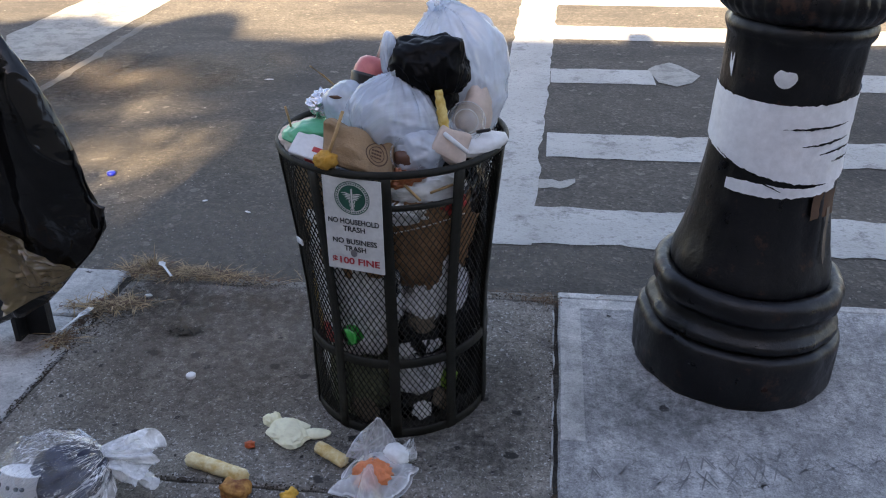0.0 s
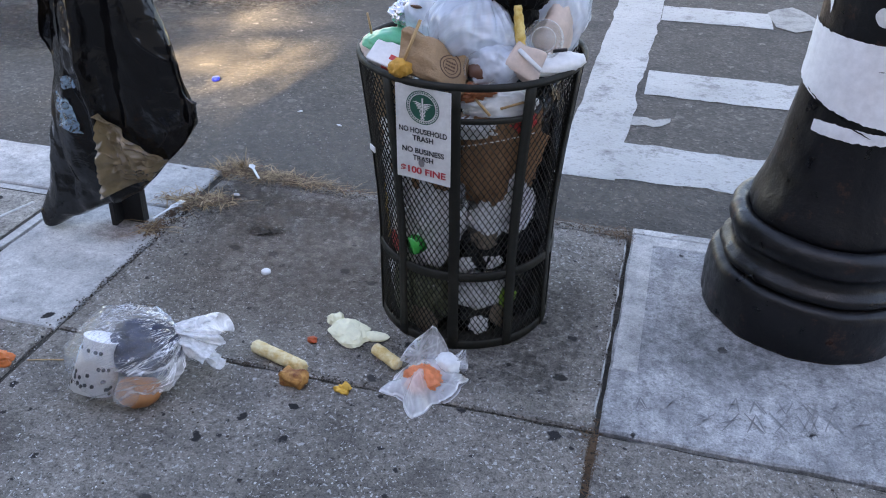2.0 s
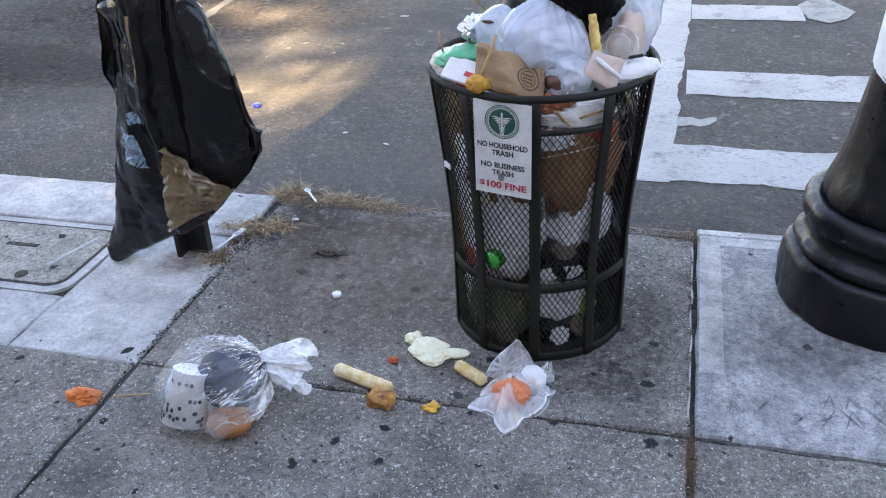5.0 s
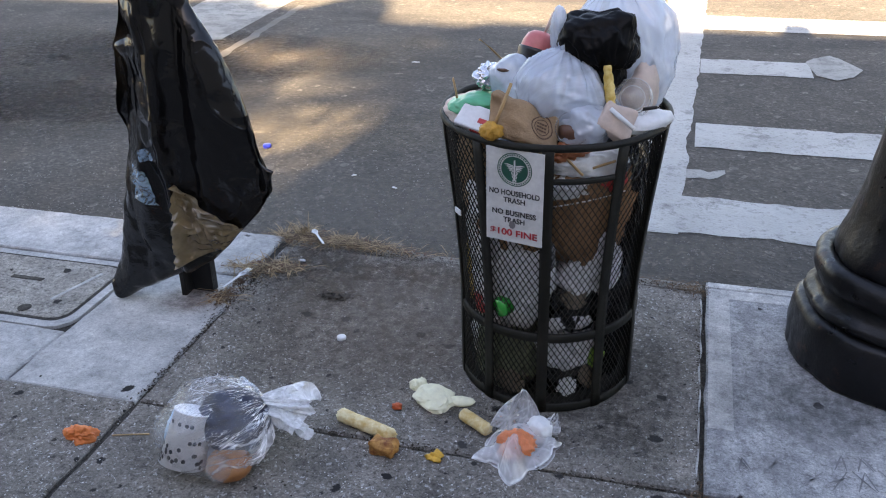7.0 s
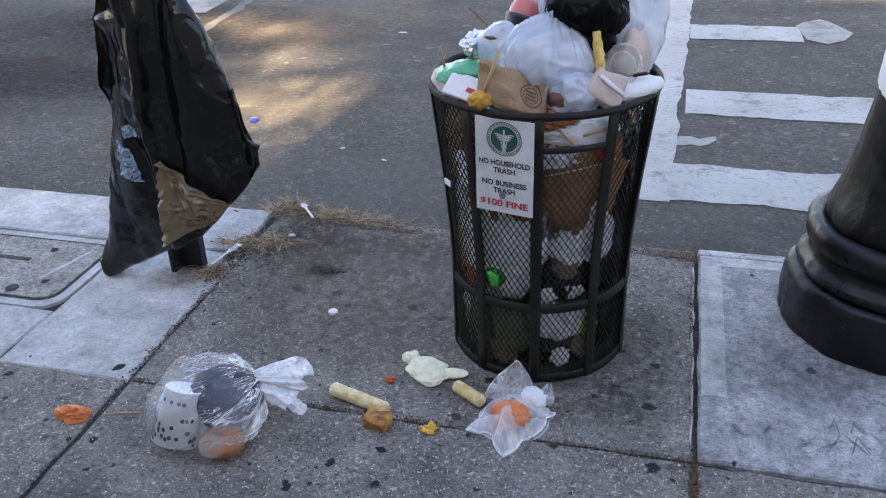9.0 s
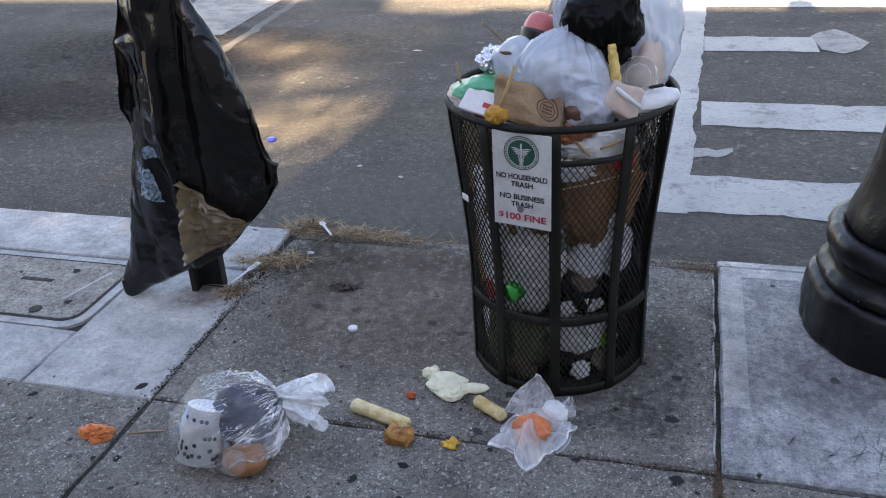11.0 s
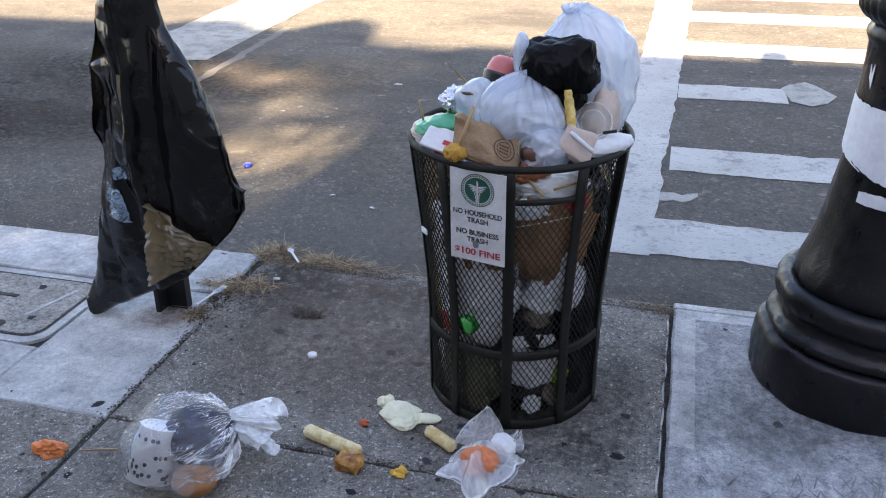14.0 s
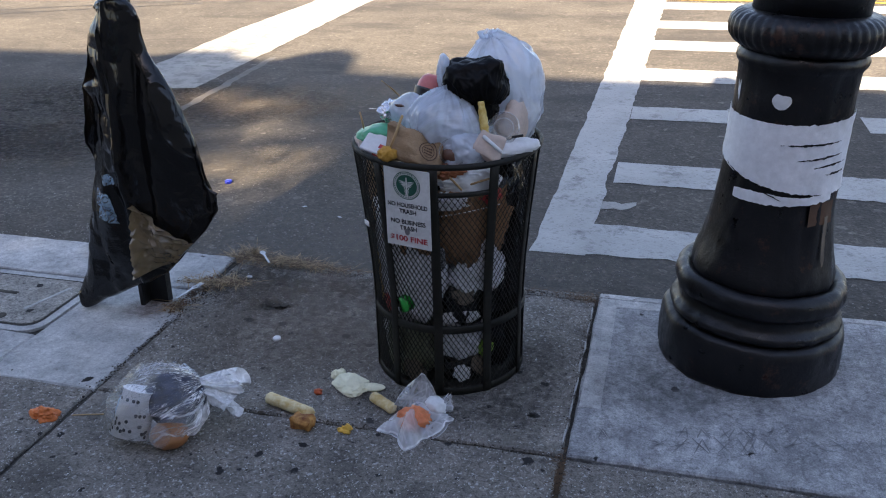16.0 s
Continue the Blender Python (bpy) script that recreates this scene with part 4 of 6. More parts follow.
COLUMN = [(0.226, 0.4), (0.213, 0.44), (0.204, 0.49), (0.196, 0.56), (0.189, 0.63), (0.184, 0.7), (0.181, 0.78), (0.18, 0.88), (0.181, 0.97), (0.183, 1.04)]
R = radians
wrap(lambda u: 0.756 - 0.08 * math.sin(min(1, u * 1.3) * 1.57), lambda u: 0.90 + 0.028 * u - 0.02 * math.sin(u * 3.1), R(168), R(352), 0.0045, 3, "paper_wrap", TAPE, "torn white paper taped round the column")
wrap(lambda u: 0.636 - 0.008 * u + 0.03 * u * u, lambda u: 0.668 + 0.014 * u * u + 0.004 * math.sin(u * 7), R(222), R(318), 0.0075, 8, "paper_strip", TAPE, "loose lower strip of white paper", nu=50, nv=6)
for k, (u0, u1, z0, z1) in enumerate(((258, 318, 0.83, 0.846), (275, 322, 0.785, 0.806), (292, 330, 0.765, 0.78), (305, 334, 0.742, 0.748), (290, 330, 0.915, 0.92), (205, 268, 0.735, 0.655))):
    wrap(lambda u: z0 + (z1 - z0) * u - 0.0028 * math.sin(u * 3.14) - 0.0004, lambda u: z0 + (z1 - z0) * u + 0.0028 * math.sin(u * 3.14) + 0.0004, R(u0), R(u1), 0.0085, k, "tear", IRON, "dark tear in the paper", nu=24, nv=1)
wrap(lambda u: 0.962 - 0.026 * math.sin(u * 3.14) ** 0.6, lambda u: 0.966 + 0.02 * math.sin(u * 3.14) ** 0.5 - 0.006 * math.exp(-((u - 0.5) / 0.2) ** 2), R(243), R(261), 0.002, 5, "sticker", PAPER, "round white torn sticker", nu=20, nv=5)
wrap(lambda u: 0.96 - 0.025 * u, lambda u: 0.985 + 0.012 * math.sin(u * 9), R(196), R(203), 0.002, 6, "sticker", PAPER, "scrap of torn white sticker", nu=10, nv=4)
wrap(lambda u: 0.43 + 0.05 * abs(u - 0.5), lambda u: 0.6, R(314), R(319), 0.006, 7, "torn_paper", OLDPAPER, "hanging torn brown paper scrap", nu=8, nv=12)
wrap(lambda u: 0.575, lambda u: 0.65, R(296), R(326), 0.003, 9, "bare_patch", RUST, "bare rusty patch where paint came off", nu=14, nv=6)

# ---- litter basket ----
BX, BY, TOP = -0.008, 0.006, 0.828
basket = base_of("litter_basket", (BX, BY, 0), "overflowing dark green steel mesh litter basket on the sidewalk", "litter basket")
PROFILE = [(0.0, 0.257), (0.1, 0.257), (0.2, 0.258), (0.27, 0.256), (0.4, 0.261), (0.55, 0.273), (0.7, 0.289), (0.828, 0.303)]


def basket_r(z):
    for (h0, r0), (h1, r1) in zip(PROFILE, PROFILE[1:]):
        if z <= h1:
            return r0 + (r1 - r0) * (z - h0) / (h1 - h0)
    return PROFILE[-1][1]


at_basket = Matrix.Translation((BX, BY, 0))


def hoop(name, z0, z1, off, thick, a0=0.0, a1=2 * math.pi, n=96, label=""):
    bm = bmesh.new()
    full = a1 - a0 > 6.28
    k = n if full else n + 1
    ring = []
    prof = [(z0, off), (z0 + 0.003, off + thick), (z1 - 0.003, off + thick), (z1, off)]
    for z, o in prof + [(z1, off - 0.004), (z0, off - 0.004)]:
        ring.append([bm.verts.new((BX + (basket_r(z) + o) * math.cos(a), BY + (basket_r(z) + o) * math.sin(a), z)) for a in [a0 + (a1 - a0) * i / n for i in range(k)]])
    for q in range(len(ring)):
        a, b = ring[q], ring[(q + 1) % len(ring)]
        for i in range(n):
            j = (i + 1) % k
            bm.faces.new((a[i], a[j], b[j], b[i]))
    return part(name, bm, GREENIRON, basket, label)


bm = bmesh.new()
tr = [(0.303 + 0.0078 * math.cos(q), TOP - 0.008 + 0.01 * math.sin(q)) for q in [2 * math.pi * i / 10 for i in range(11)]]
lathe(bm, tr, 96, at_basket, lambda a, r, z: 0.002 * noise.noise((math.cos(a) * 2, math.sin(a) * 2, 0)), cap=False)
part("rim", bm, GREENIRON, basket, "thick rolled steel rim")
hoop("lower_hoop", 0.236, 0.264, 0.002, 0.004)
hoop("base_ring", 0.0, 0.03, 0.0, 0.004)
RIB0, NR = radians(-90 + 6.0), 10
STEP = 2 * math.pi / NR
for k in range(NR):
    ac = RIB0 + k * STEP
    def f(u, v):
        z = 0.002 + (TOP - 0.012) * v
        w = 0.0148 / basket_r(z)
        a = ac + (u - 0.5) * 2 * w
        r = basket_r(z) + 0.0065
        return Vector((BX + r * math.cos(a), BY + r * math.sin(a), z))
    part("rib", sheet(f, 3, 14, 0.004), GREENIRON, basket)
WINDOWS = (0, 5)
for k in WINDOWS:
    hoop("window_hoop", 0.722, 0.738, 0.002, 0.004, RIB0 + k * STEP, RIB0 + (k + 1) * STEP, 16)


def net(name, k, z0, z1, cols=10, pitch=0.0265):
    """Expanded metal between two ribs: diamond strands."""
    bm = bmesh.new()
    rows = max(2, round((z1 - z0) / (pitch / 2)))
    def node(c, r):
        z = z0 + (z1 - z0) * r / rows
        a = RIB0 + (k + (c + 0.5 * (r % 2)) / cols) * STEP
        rr = basket_r(z)
        return Vector((BX + rr * math.cos(a), BY + rr * math.sin(a), z)), Vector((math.cos(a), math.sin(a), 0))
    w, h = 0.0012, 0.0016
    for r in range(rows):
        for c in range(cols + 1):
            p, nrm = node(c, r)
            for d in ((0, -1) if r % 2 == 0 else (0, 1)):
                if not 0 <= c + d <= cols:
                    continue
                q, n2 = node(c + d, r + 1)
                side = (q - p).cross(nrm).normalized() * w
                a = [bm.verts.new(x) for x in (p - side + nrm * h, p + side + nrm * h * 0.2, p - nrm * h)]
                b = [bm.verts.new(x) for x in (q - side + n2 * h, q + side + n2 * h * 0.2, q - n2 * h)]
                for i in range(3):
                    bm.faces.new((a[i], a[(i + 1) % 3], b[(i + 1) % 3], b[i]))
    me = bpy.data.meshes.new(name)
    bm.to_mesh(me)
    bm.free()
    me.materials.append(GREENIRON)
    return part(name, me, GREENIRON, basket)


for k in range(NR):
    net("mesh_panel", k, 0.02, 0.242)
    net("mesh_panel", k, 0.258, 0.725 if k in WINDOWS else TOP - 0.01)
bm = bmesh.new()
lathe(bm, [(0.0, 0.012), (0.25, 0.012), (0.25, 0.02), (0.0, 0.02)], 48, at_basket, cap=False)
part("floor_plate", bm, GREENIRON, basket)

# sign plate on the basket
SW, SH = 0.152, 0.262
sa = radians(-90 - 10.0)
sn = Vector((math.cos(sa), math.sin(sa), -0.07)).normalized()
sr = Vector((-math.sin(sa), math.cos(sa), 0))
su = sn.cross(sr)
sc = Vector((BX, BY, 0)) + Vector((math.cos(sa), math.sin(sa), 0)) * 0.2935 + Vector((0, 0, 0.68))
frame_m = Matrix((sr, su, sn)).transposed().to_4x4()
frame_m.translation = sc
frame_m = frame_m @ Matrix.Rotation(radians(-1.6), 4, 'Z')
bm = bmesh.new()
box(bm, (-SW / 2, -SH / 2, -0.0015), (SW / 2, SH / 2, 0.0015), 0.001, frame_m)
sign = part("sign_plate", bm, SIGNWHITE, basket, "white enamel notice plate with green emblem", False)


def words(text, y, width, height, material, label):
    cu = bpy.data.curves.new("words", 'FONT')
    cu.body, cu.align_x, cu.align_y, cu.offset = text, 'CENTER', 'CENTER', 0.027
    ob = bpy.data.objects.new("words", cu)
    scene.collection.objects.link(ob)
    bpy.context.view_layer.update()
    me = bpy.data.meshes.new_from_object(ob)
    bpy.data.objects.remove(ob)
    xs = [v.co.x for v in me.vertices]
    ys = [v.co.y for v in me.vertices]
    cx, cy = (min(xs) + max(xs)) / 2, (min(ys) + max(ys)) / 2
    for v in me.vertices:
        v.co = frame_m @ Vector(((v.co.x - cx) * width / (max(xs) - min(xs)), y + (v.co.y - cy) * height / (max(ys) - min(ys)), 0.0026))
    me.materials.clear()
    me.materials.append(material)
    return part("lettering", me, material, sign, label)


words("NO HOUSEHOLD", 0.012, 0.134, 0.0155, SIGNBLACK, "black capitals")
words("TRASH", -0.009, 0.058, 0.0155, SIGNBLACK, "black capitals")
words("NO BUSINESS", -0.045, 0.118, 0.0155, SIGNBLACK, "black capitals")
words("TRASH", -0.066, 0.058, 0.0155, SIGNBLACK, "black capitals")
words("$100 FINE", -0.104, 0.128, 0.0225, SIGNRED, "red capitals")


def disc(r0, r1, z, cx=0.0, cy=0.0, n=48, squash=1.0):
    bm = bmesh.new()
    a = [bm.verts.new(frame_m @ Vector((cx + r1 * math.cos(q), cy + squash * r1 * math.sin(q), z))) for q in [2 * math.pi * i / n for i in range(n)]]
    if r0 == 0:
        bm.faces.new(a)
    else:
        b = [bm.verts.new(frame_m @ Vector((cx + r0 * math.cos(q), cy + squash * r0 * math.sin(q), z))) for q in [2 * math.pi * i / n for i in range(n)]]
        for i in range(n):
            bm.faces.new((a[i], a[(i + 1) % n], b[(i + 1) % n], b[i]))
    return bm


EY = 0.078
part("emblem_ring", disc(0.043, 0.0455, 0.0024, 0, EY), SIGNGREEN, sign)
bm = bmesh.new()
for i in range(40):
    q = 2 * math.pi * i / 40
    c = Vector((0.0395 * math.cos(q), EY + 0.0395 * math.sin(q)))
    t1, n1 = Vector((-math.sin(q), math.cos(q))) * 0.0017, Vector((math.cos(q), math.sin(q))) * 0.0021
    bm.faces.new([bm.verts.new(frame_m @ Vector((*p, 0.0024))) for p in (c - t1 - n1, c + t1 - n1, c + t1 + n1, c - t1 + n1)])
part("emblem_bars", bm, SIGNGREEN, sign)
part("emblem_disc", disc(0, 0.035, 0.0024, 0, EY), SIGNGREEN, sign)
bm = bmesh.new()
for s in (-1, 1):
    for k in range(4):
        pts = [(s * 0.003, EY + 0.011 - 0.0035 * k), (s * (0.018 - 0.002 * k), EY + 0.015 - 0.005 * k), (s * (0.0285 - 0.0045 * k), EY + 0.0125 - 0.0055 * k), (s * (0.016 - 0.002 * k), EY + 0.0115 - 0.005 * k), (s * 0.003, EY + 0.0085 - 0.0035 * k)]
        bm.faces.new([bm.verts.new(frame_m @ Vector((*p, 0.0032))) for p in (pts if s > 0 else pts[::-1])])
pts = [(-0.0022, EY - 0.03), (0.0022, EY - 0.03), (0.0022, EY + 0.026), (-0.0022, EY + 0.026)]
bm.faces.new([bm.verts.new(frame_m @ Vector((*p, 0.0034))) for p in pts])
part("emblem_wings", bm, SIGNWHITE, sign)
for k, r in enumerate((0.0085, 0.007, 0.0055)):
    part("emblem_coil", disc(r - 0.0026, r, 0.0034, 0, EY - 0.009 - 0.0105 * k, 20, 0.75), SIGNWHITE, sign)
part("grime_spot", disc(0, 0.009, 0.0036, -0.004, -0.078, 9, 1.3), plain("grime", (0.2, 0.19, 0.2), 0.8, 0, 0.4, 80, 0), sign, "grey smudge over the letters")
ta = radians(-90 - 52)
bm = bmesh.new()
m = Matrix.Translation((BX + 0.289 * math.cos(ta), BY + 0.289 * math.sin(ta), 0.574)) @ Matrix.Rotation(ta + radians(90), 4, 'Z') @ Matrix.Rotation(radians(-5), 4, 'Y')
box(bm, (-0.019, -0.002, -0.008), (0.019, 0.002, 0.008), 0.001, m)
part("paper_tag", bm, PAPER, basket, "small white paper tag stuck on the mesh")

# ---- rubbish inside the basket ----
def stuffed(name, at, radii, seed, material, label, category="rubbish bag", amp=0.2, freq=2.6, turn=0.0, sub=5, sharp=0.6, gap=0.0):
    bm = lump(at, radii, seed, amp, freq, sub, 0.022, turn, sharp, None, 0.45 if max(radii) < 0.07 else 0.1, 1.5)
    for v in bm.verts:
        d = Vector((v.co.x - BX, v.co.y - BY))
        most, soft_band = basket_r(v.co.z) - 0.011 + 0.4 * gap - 0.006 * (1 + facet(v.co, 22, seed)[0]), 0.026
        if d.length > most - soft_band:
            d = d.normalized() * (most - soft_band * math.exp(-(d.length - most + soft_band) / soft_band))
            v.co.x, v.co.y = BX + d.x, BY + d.y
    return solid(name, bm, material, label, category)


stuffed("rubbish_bag", (-0.11, -0.19, 0.405), (0.14, 0.13, 0.15), 1, SACK, "white plastic rubbish bag pressed against the basket mesh")
stuffed("rubbish_bag", (0.145, -0.175, 0.43), (0.09, 0.1, 0.075), 2, SACK, "white plastic rubbish bag pressed against the basket mesh")
stuffed("rubbish_bag", (0.09, -0.17, 0.33), (0.08, 0.1, 0.075), 3, BLACKBAG, "black plastic rubbish bag inside the basket")
stuffed("rubbish_bag", (0.085, -0.17, 0.19), (0.09, 0.11, 0.06), 4, SACK, "white plastic rubbish bag low in the basket")
stuffed("rubbish_bag", (-0.11, -0.16, 0.14), (0.11, 0.12, 0.11), 5, film("olive_bag_plastic", (0.1, 0.12, 0.06), 0.95, 0.4, 0.05, 0.2), "dull olive plastic bag at the basket bottom")
stuffed("rubbish_bag", (0.05, -0.09, 0.09), (0.15, 0.12, 0.07), 6, BLACKBAG, "black plastic rubbish bag at the basket bottom")
stuffed("rubbish_bag", (0.0, 0.08, 0.2), (0.22, 0.15, 0.19), 7, BLACKBAG, "black plastic rubbish bag filling the basket")
stuffed("rubbish_bag", (0.0, 0.09, 0.55), (0.24, 0.17, 0.2), 8, BLACKBAG, "black plastic rubbish bag filling the basket")
stuffed("rubbish_bag", (-0.2, 0.0, 0.45), (0.06, 0.14, 0.2), 9, BLACKBAG, "dark plastic rubbish bag inside the basket")
stuffed("rubbish_bag", (0.2, 0.0, 0.6), (0.06, 0.16, 0.17), 10, BLACKBAG, "dark plastic rubbish bag inside the basket")
stuffed("rubbish_bag", (0.19, -0.01, 0.25), (0.055, 0.16, 0.2), 15, BLACKBAG, "dark plastic rubbish bag inside the basket")
big = stuffed("paper_bag", (0.115, -0.15, 0.6), (0.125, 0.13, 0.125), 53, BROWN, "large crumpled brown paper bag inside the basket", "paper bag", 0.3, 2.6)
bm = bmesh.new()
for k in range(15):
    q0, q1 = radians(-84 + 3.0 * k), radians(-84 + 3.0 * k + 1.9)
    tube(bm, [(BX + (basket_r(0.66) - 0.008) * math.cos(q), BY + (basket_r(0.66) - 0.008) * math.sin(q), 0.655 + 0.02 * math.sin(k / 14 * 1.6)) for q in (q0, q1)], 0.0016, 5)
part("stitched_seam", bm, PAPER, big, "white stitched seam")
stuffed("paper_bag", (-0.06, -0.17, 0.545), (0.12, 0.1, 0.06), 11, BROWN, "crumpled brown paper bag inside the basket", "paper bag", 0.2)
stuffed("rubbish_bag", (-0.21, -0.1, 0.68), (0.055, 0.08, 0.12), 12, KRAFT, "crumpled brown paper in the basket", "crumpled paper", 0.2)
stuffed("crumpled_paper", (0.11, -0.2, 0.755), (0.1, 0.05, 0.035), 13, PAPER, "crumpled white paper seen through the basket slot", "crumpled paper", 0.3, 2.6)
stuffed("food_scrap", (0.06, -0.225, 0.785), (0.045, 0.03, 0.02), 14, plain("reddish_brown_food", (0.4, 0.13, 0.05), 0.5), "reddish brown food scrap in the basket slot", "food scrap", 0.3)
for k, (p, q) in enumerate((((0.045, -0.235, 0.79), (0.105, -0.262, 0.745)), ((0.125, -0.235, 0.755), (0.178, -0.213, 0.77)))):
    bm = bmesh.new()
    tube(bm, [p, q], 0.0035, 6)
    solid("wooden_skewer", bm, WOOD, "thin wooden skewer among the rubbish", "wooden skewer", "skewers in the basket")
bm = bmesh.new()
lathe(bm, [(0.0, 0.0), (0.03, 0.0), (0.034, 0.01), (0.034, 0.09), (0.03, 0.12), (0.013, 0.15), (0.013, 0.17), (0, 0.17)], 20,
      Matrix.Translation((-0.11, -0.232, 0.318)) @ Matrix.Rotation(radians(-38), 4, 'Z') @ Matrix.Rotation(radians(-84), 4, 'X') @ Matrix.Scale(0.85, 4), cap=False)
solid("bottle", bm, GREENGLASS, "bright green plastic bottle lying inside the basket", "bottle")
stuffed("wrapper", (-0.14, -0.25, 0.3), (0.022, 0.04, 0.022), 16, RED, "small red wrapper inside the basket", "wrapper", 0.3, gap=0.009)
stuffed("wrapper", (0.19, -0.2, 0.16), (0.022, 0.03, 0.03), 17, plain("lime_print", (0.25, 0.5, 0.06), 0.5), "lime green wrapper low in the basket", "wrapper", 0.3, gap=0.009)
stuffed("wrapper", (0.055, -0.26, 0.285), (0.028, 0.03, 0.018), 18, PAPER, "white paper scrap behind the basket mesh", "paper scrap", 0.3, gap=0.009)
stuffed("wrapper", (0.03, -0.242, 0.5), (0.012, 0.008, 0.035), 19, FOIL, "silver foil strip behind the basket mesh", "foil", 0.3, gap=0.009)
stuffed("wrapper", (0.1, -0.25, 0.075), (0.026, 0.03, 0.026), 20, PAPER, "white paper scrap at the basket bottom", "paper scrap", 0.3, gap=0.009)
stuffed("wrapper", (-0.24, -0.12, 0.36), (0.03, 0.03, 0.08), 21, YELLOW, "yellow wrapper behind the basket mesh", "wrapper", 0.3, gap=0.009)

for at, rad, seed, mt, nm, text, cat in (
        ((-0.19, -0.19, 0.62), (0.03, 0.03, 0.05), 101, PAPER, "paper_scrap", "torn white paper scrap behind the basket mesh", "paper scrap"),
        ((-0.22, -0.16, 0.5), (0.025, 0.03, 0.06), 102, SACK, "plastic_scrap", "white plastic scrap behind the basket mesh", "plastic scrap"),
        ((-0.2, -0.18, 0.285), (0.025, 0.03, 0.02), 103, RED, "wrapper", "dark red wrapper behind the basket mesh", "wrapper"),
        ((-0.215, -0.15, 0.16), (0.03, 0.03, 0.04), 104, SACK, "plastic_scrap", "white plastic scrap low in the basket", "plastic scrap"),
        ((0.19, -0.19, 0.7), (0.03, 0.03, 0.02), 105, RED, "wrapper", "small red wrapper behind the basket mesh", "wrapper"),
        ((0.19, -0.2, 0.5), (0.02, 0.03, 0.045), 106, SACK, "plastic_scrap", "white plastic scrap behind the basket mesh", "plastic scrap"),
        ((0.06, -0.24, 0.695), (0.06, 0.03, 0.02), 107, SACK, "plastic_scrap", "grey-white plastic under the basket slot", "plastic scrap"),
        ((0.11, -0.25, 0.36), (0.03, 0.03, 0.022), 108, OLDPAPER, "paper_scrap", "dull brown paper scrap behind the basket mesh", "paper scrap"),
        ((0.16, -0.2, 0.09), (0.03, 0.03, 0.03), 109, OLDPAPER, "wrapper", "dull olive wrapper at the basket bottom", "wrapper"),
        ((0.13, -0.23, 0.29), (0.025, 0.03, 0.018), 110, SACK, "plastic_scrap", "white plastic scrap behind the basket mesh", "plastic scrap"),
        ((-0.09, -0.25, 0.07), (0.04, 0.03, 0.03), 111, OLDPAPER, "paper_scrap", "dull brown paper scrap at the basket bottom", "paper scrap")):
    stuffed(nm, at, rad, seed, mt, text, cat, 0.4, 2.2, 0, 4, 0.8, 0.008)

# ---- rubbish heaped on top ----
whole = base_of("rubbish_bag", (0.145, 0.065, 0.8), "large tied white plastic bag heaped on the basket", "rubbish bag")
part("body", tied((0.145, 0.065, 0.945), (0.14, 0.13, 0.19), (0.11, 0.05, 1.16), 31, 0.35, 0.5, 0.07, crumple=0.1), WHITEBAG, whole)
solid("crumpled_paper", lump((0.205, 0.0, 0.9), (0.055, 0.08, 0.075), 55, 0.12, 1.8, 4, None, 0, 0.5, None, 0.2, 1.5), BEIGE, "beige crumpled paper inside the white bag", "crumpled paper")
part("gathered_top", gathered((0.118, 0.052, 1.125), (-0.1, 0, 1), 0.03, 0.03, 4, 80, 8), WHITEBAG, whole)
whole = base_of("rubbish_bag", (0.1, -0.07, 0.92), "small knotted black plastic bag on top of the heap", "rubbish bag")
bm = tied((0.104, -0.07, 1.024), (0.1, 0.075, 0.066), (0.12, -0.12, 0.955), 32, 0.3, 0.6, 0.08, None, 6, 0.12)
for v in bm.verts:
    d = v.co - Vector((0.104, -0.07, 1.024))
    k = max(abs(d.x) / 0.1, abs(d.z) / 0.066, 1e-4)
    grow = min(1.3, d.length / max(1e-4, math.hypot(d.x, d.z))) if k < 0.2 else math.hypot(d.x / 0.1, d.z / 0.066) / k
    d.x, d.z = d.x * (0.55 + 0.45 * grow) * (0.98 if d.x > 0 else 1.04), d.z * (0.55 + 0.45 * grow) * (1.02 + 1.9 * max(0.0, d.x + 0.05) if d.z > 0 else 1.0)
    v.co = Vector((0.104, -0.07, 1.024)) + d
part("body", bm, DULLBLACK, whole)
part("hanging_end", tied((0.135, -0.09, 0.945), (0.04, 0.035, 0.05), (0.12, -0.1, 0.985), 33, 0.4, 1.2, 0.15, None, 5), DULLBLACK, whole, "slack end hanging down")
whole = base_of("rubbish_bag", (0.02, -0.115, 0.8), "knotted white plastic bag at the front of the heap", "rubbish bag")
part("body", tied((0.02, -0.115, 0.9), (0.12, 0.1, 0.1), (0.03, -0.115, 1.015), 34, 0.5, 0.6, 0.07, crumple=0.045), WHITEBAG, whole)
part("neck", gathered((0.03, -0.115, 0.985), (0.0, 0.1, 1), 0.035, 0.022, 2, 70, 8), WHITEBAG, whole, "gathered neck")
part("handle", tied((0.008, -0.075, 1.045), (0.02, 0.02, 0.064), (0.026, -0.108, 0.985), 52, 0.5, 1.0, 0.1, None, 5, 0.14), WHITEBAG, whole, "twisted handle standing up from the knot")
solid("rubbish_bag", lump((0.09, -0.17, 0.845), (0.065, 0.06, 0.06), 39, 0.12, 2.2, 5, None, 0, 0.6, None, 0.16, 1.5), WHITEBAG, "slack end of a white plastic bag", "rubbish bag")
solid("rubbish_bag", lump((-0.103, -0.078, 0.922), (0.06, 0.046, 0.06), 35, 0.08, 1.2, 5, None, 20, 0.5, None, 0.14, 1.2), WHITEBAG, "small white printed plastic bag on the heap", "rubbish bag")
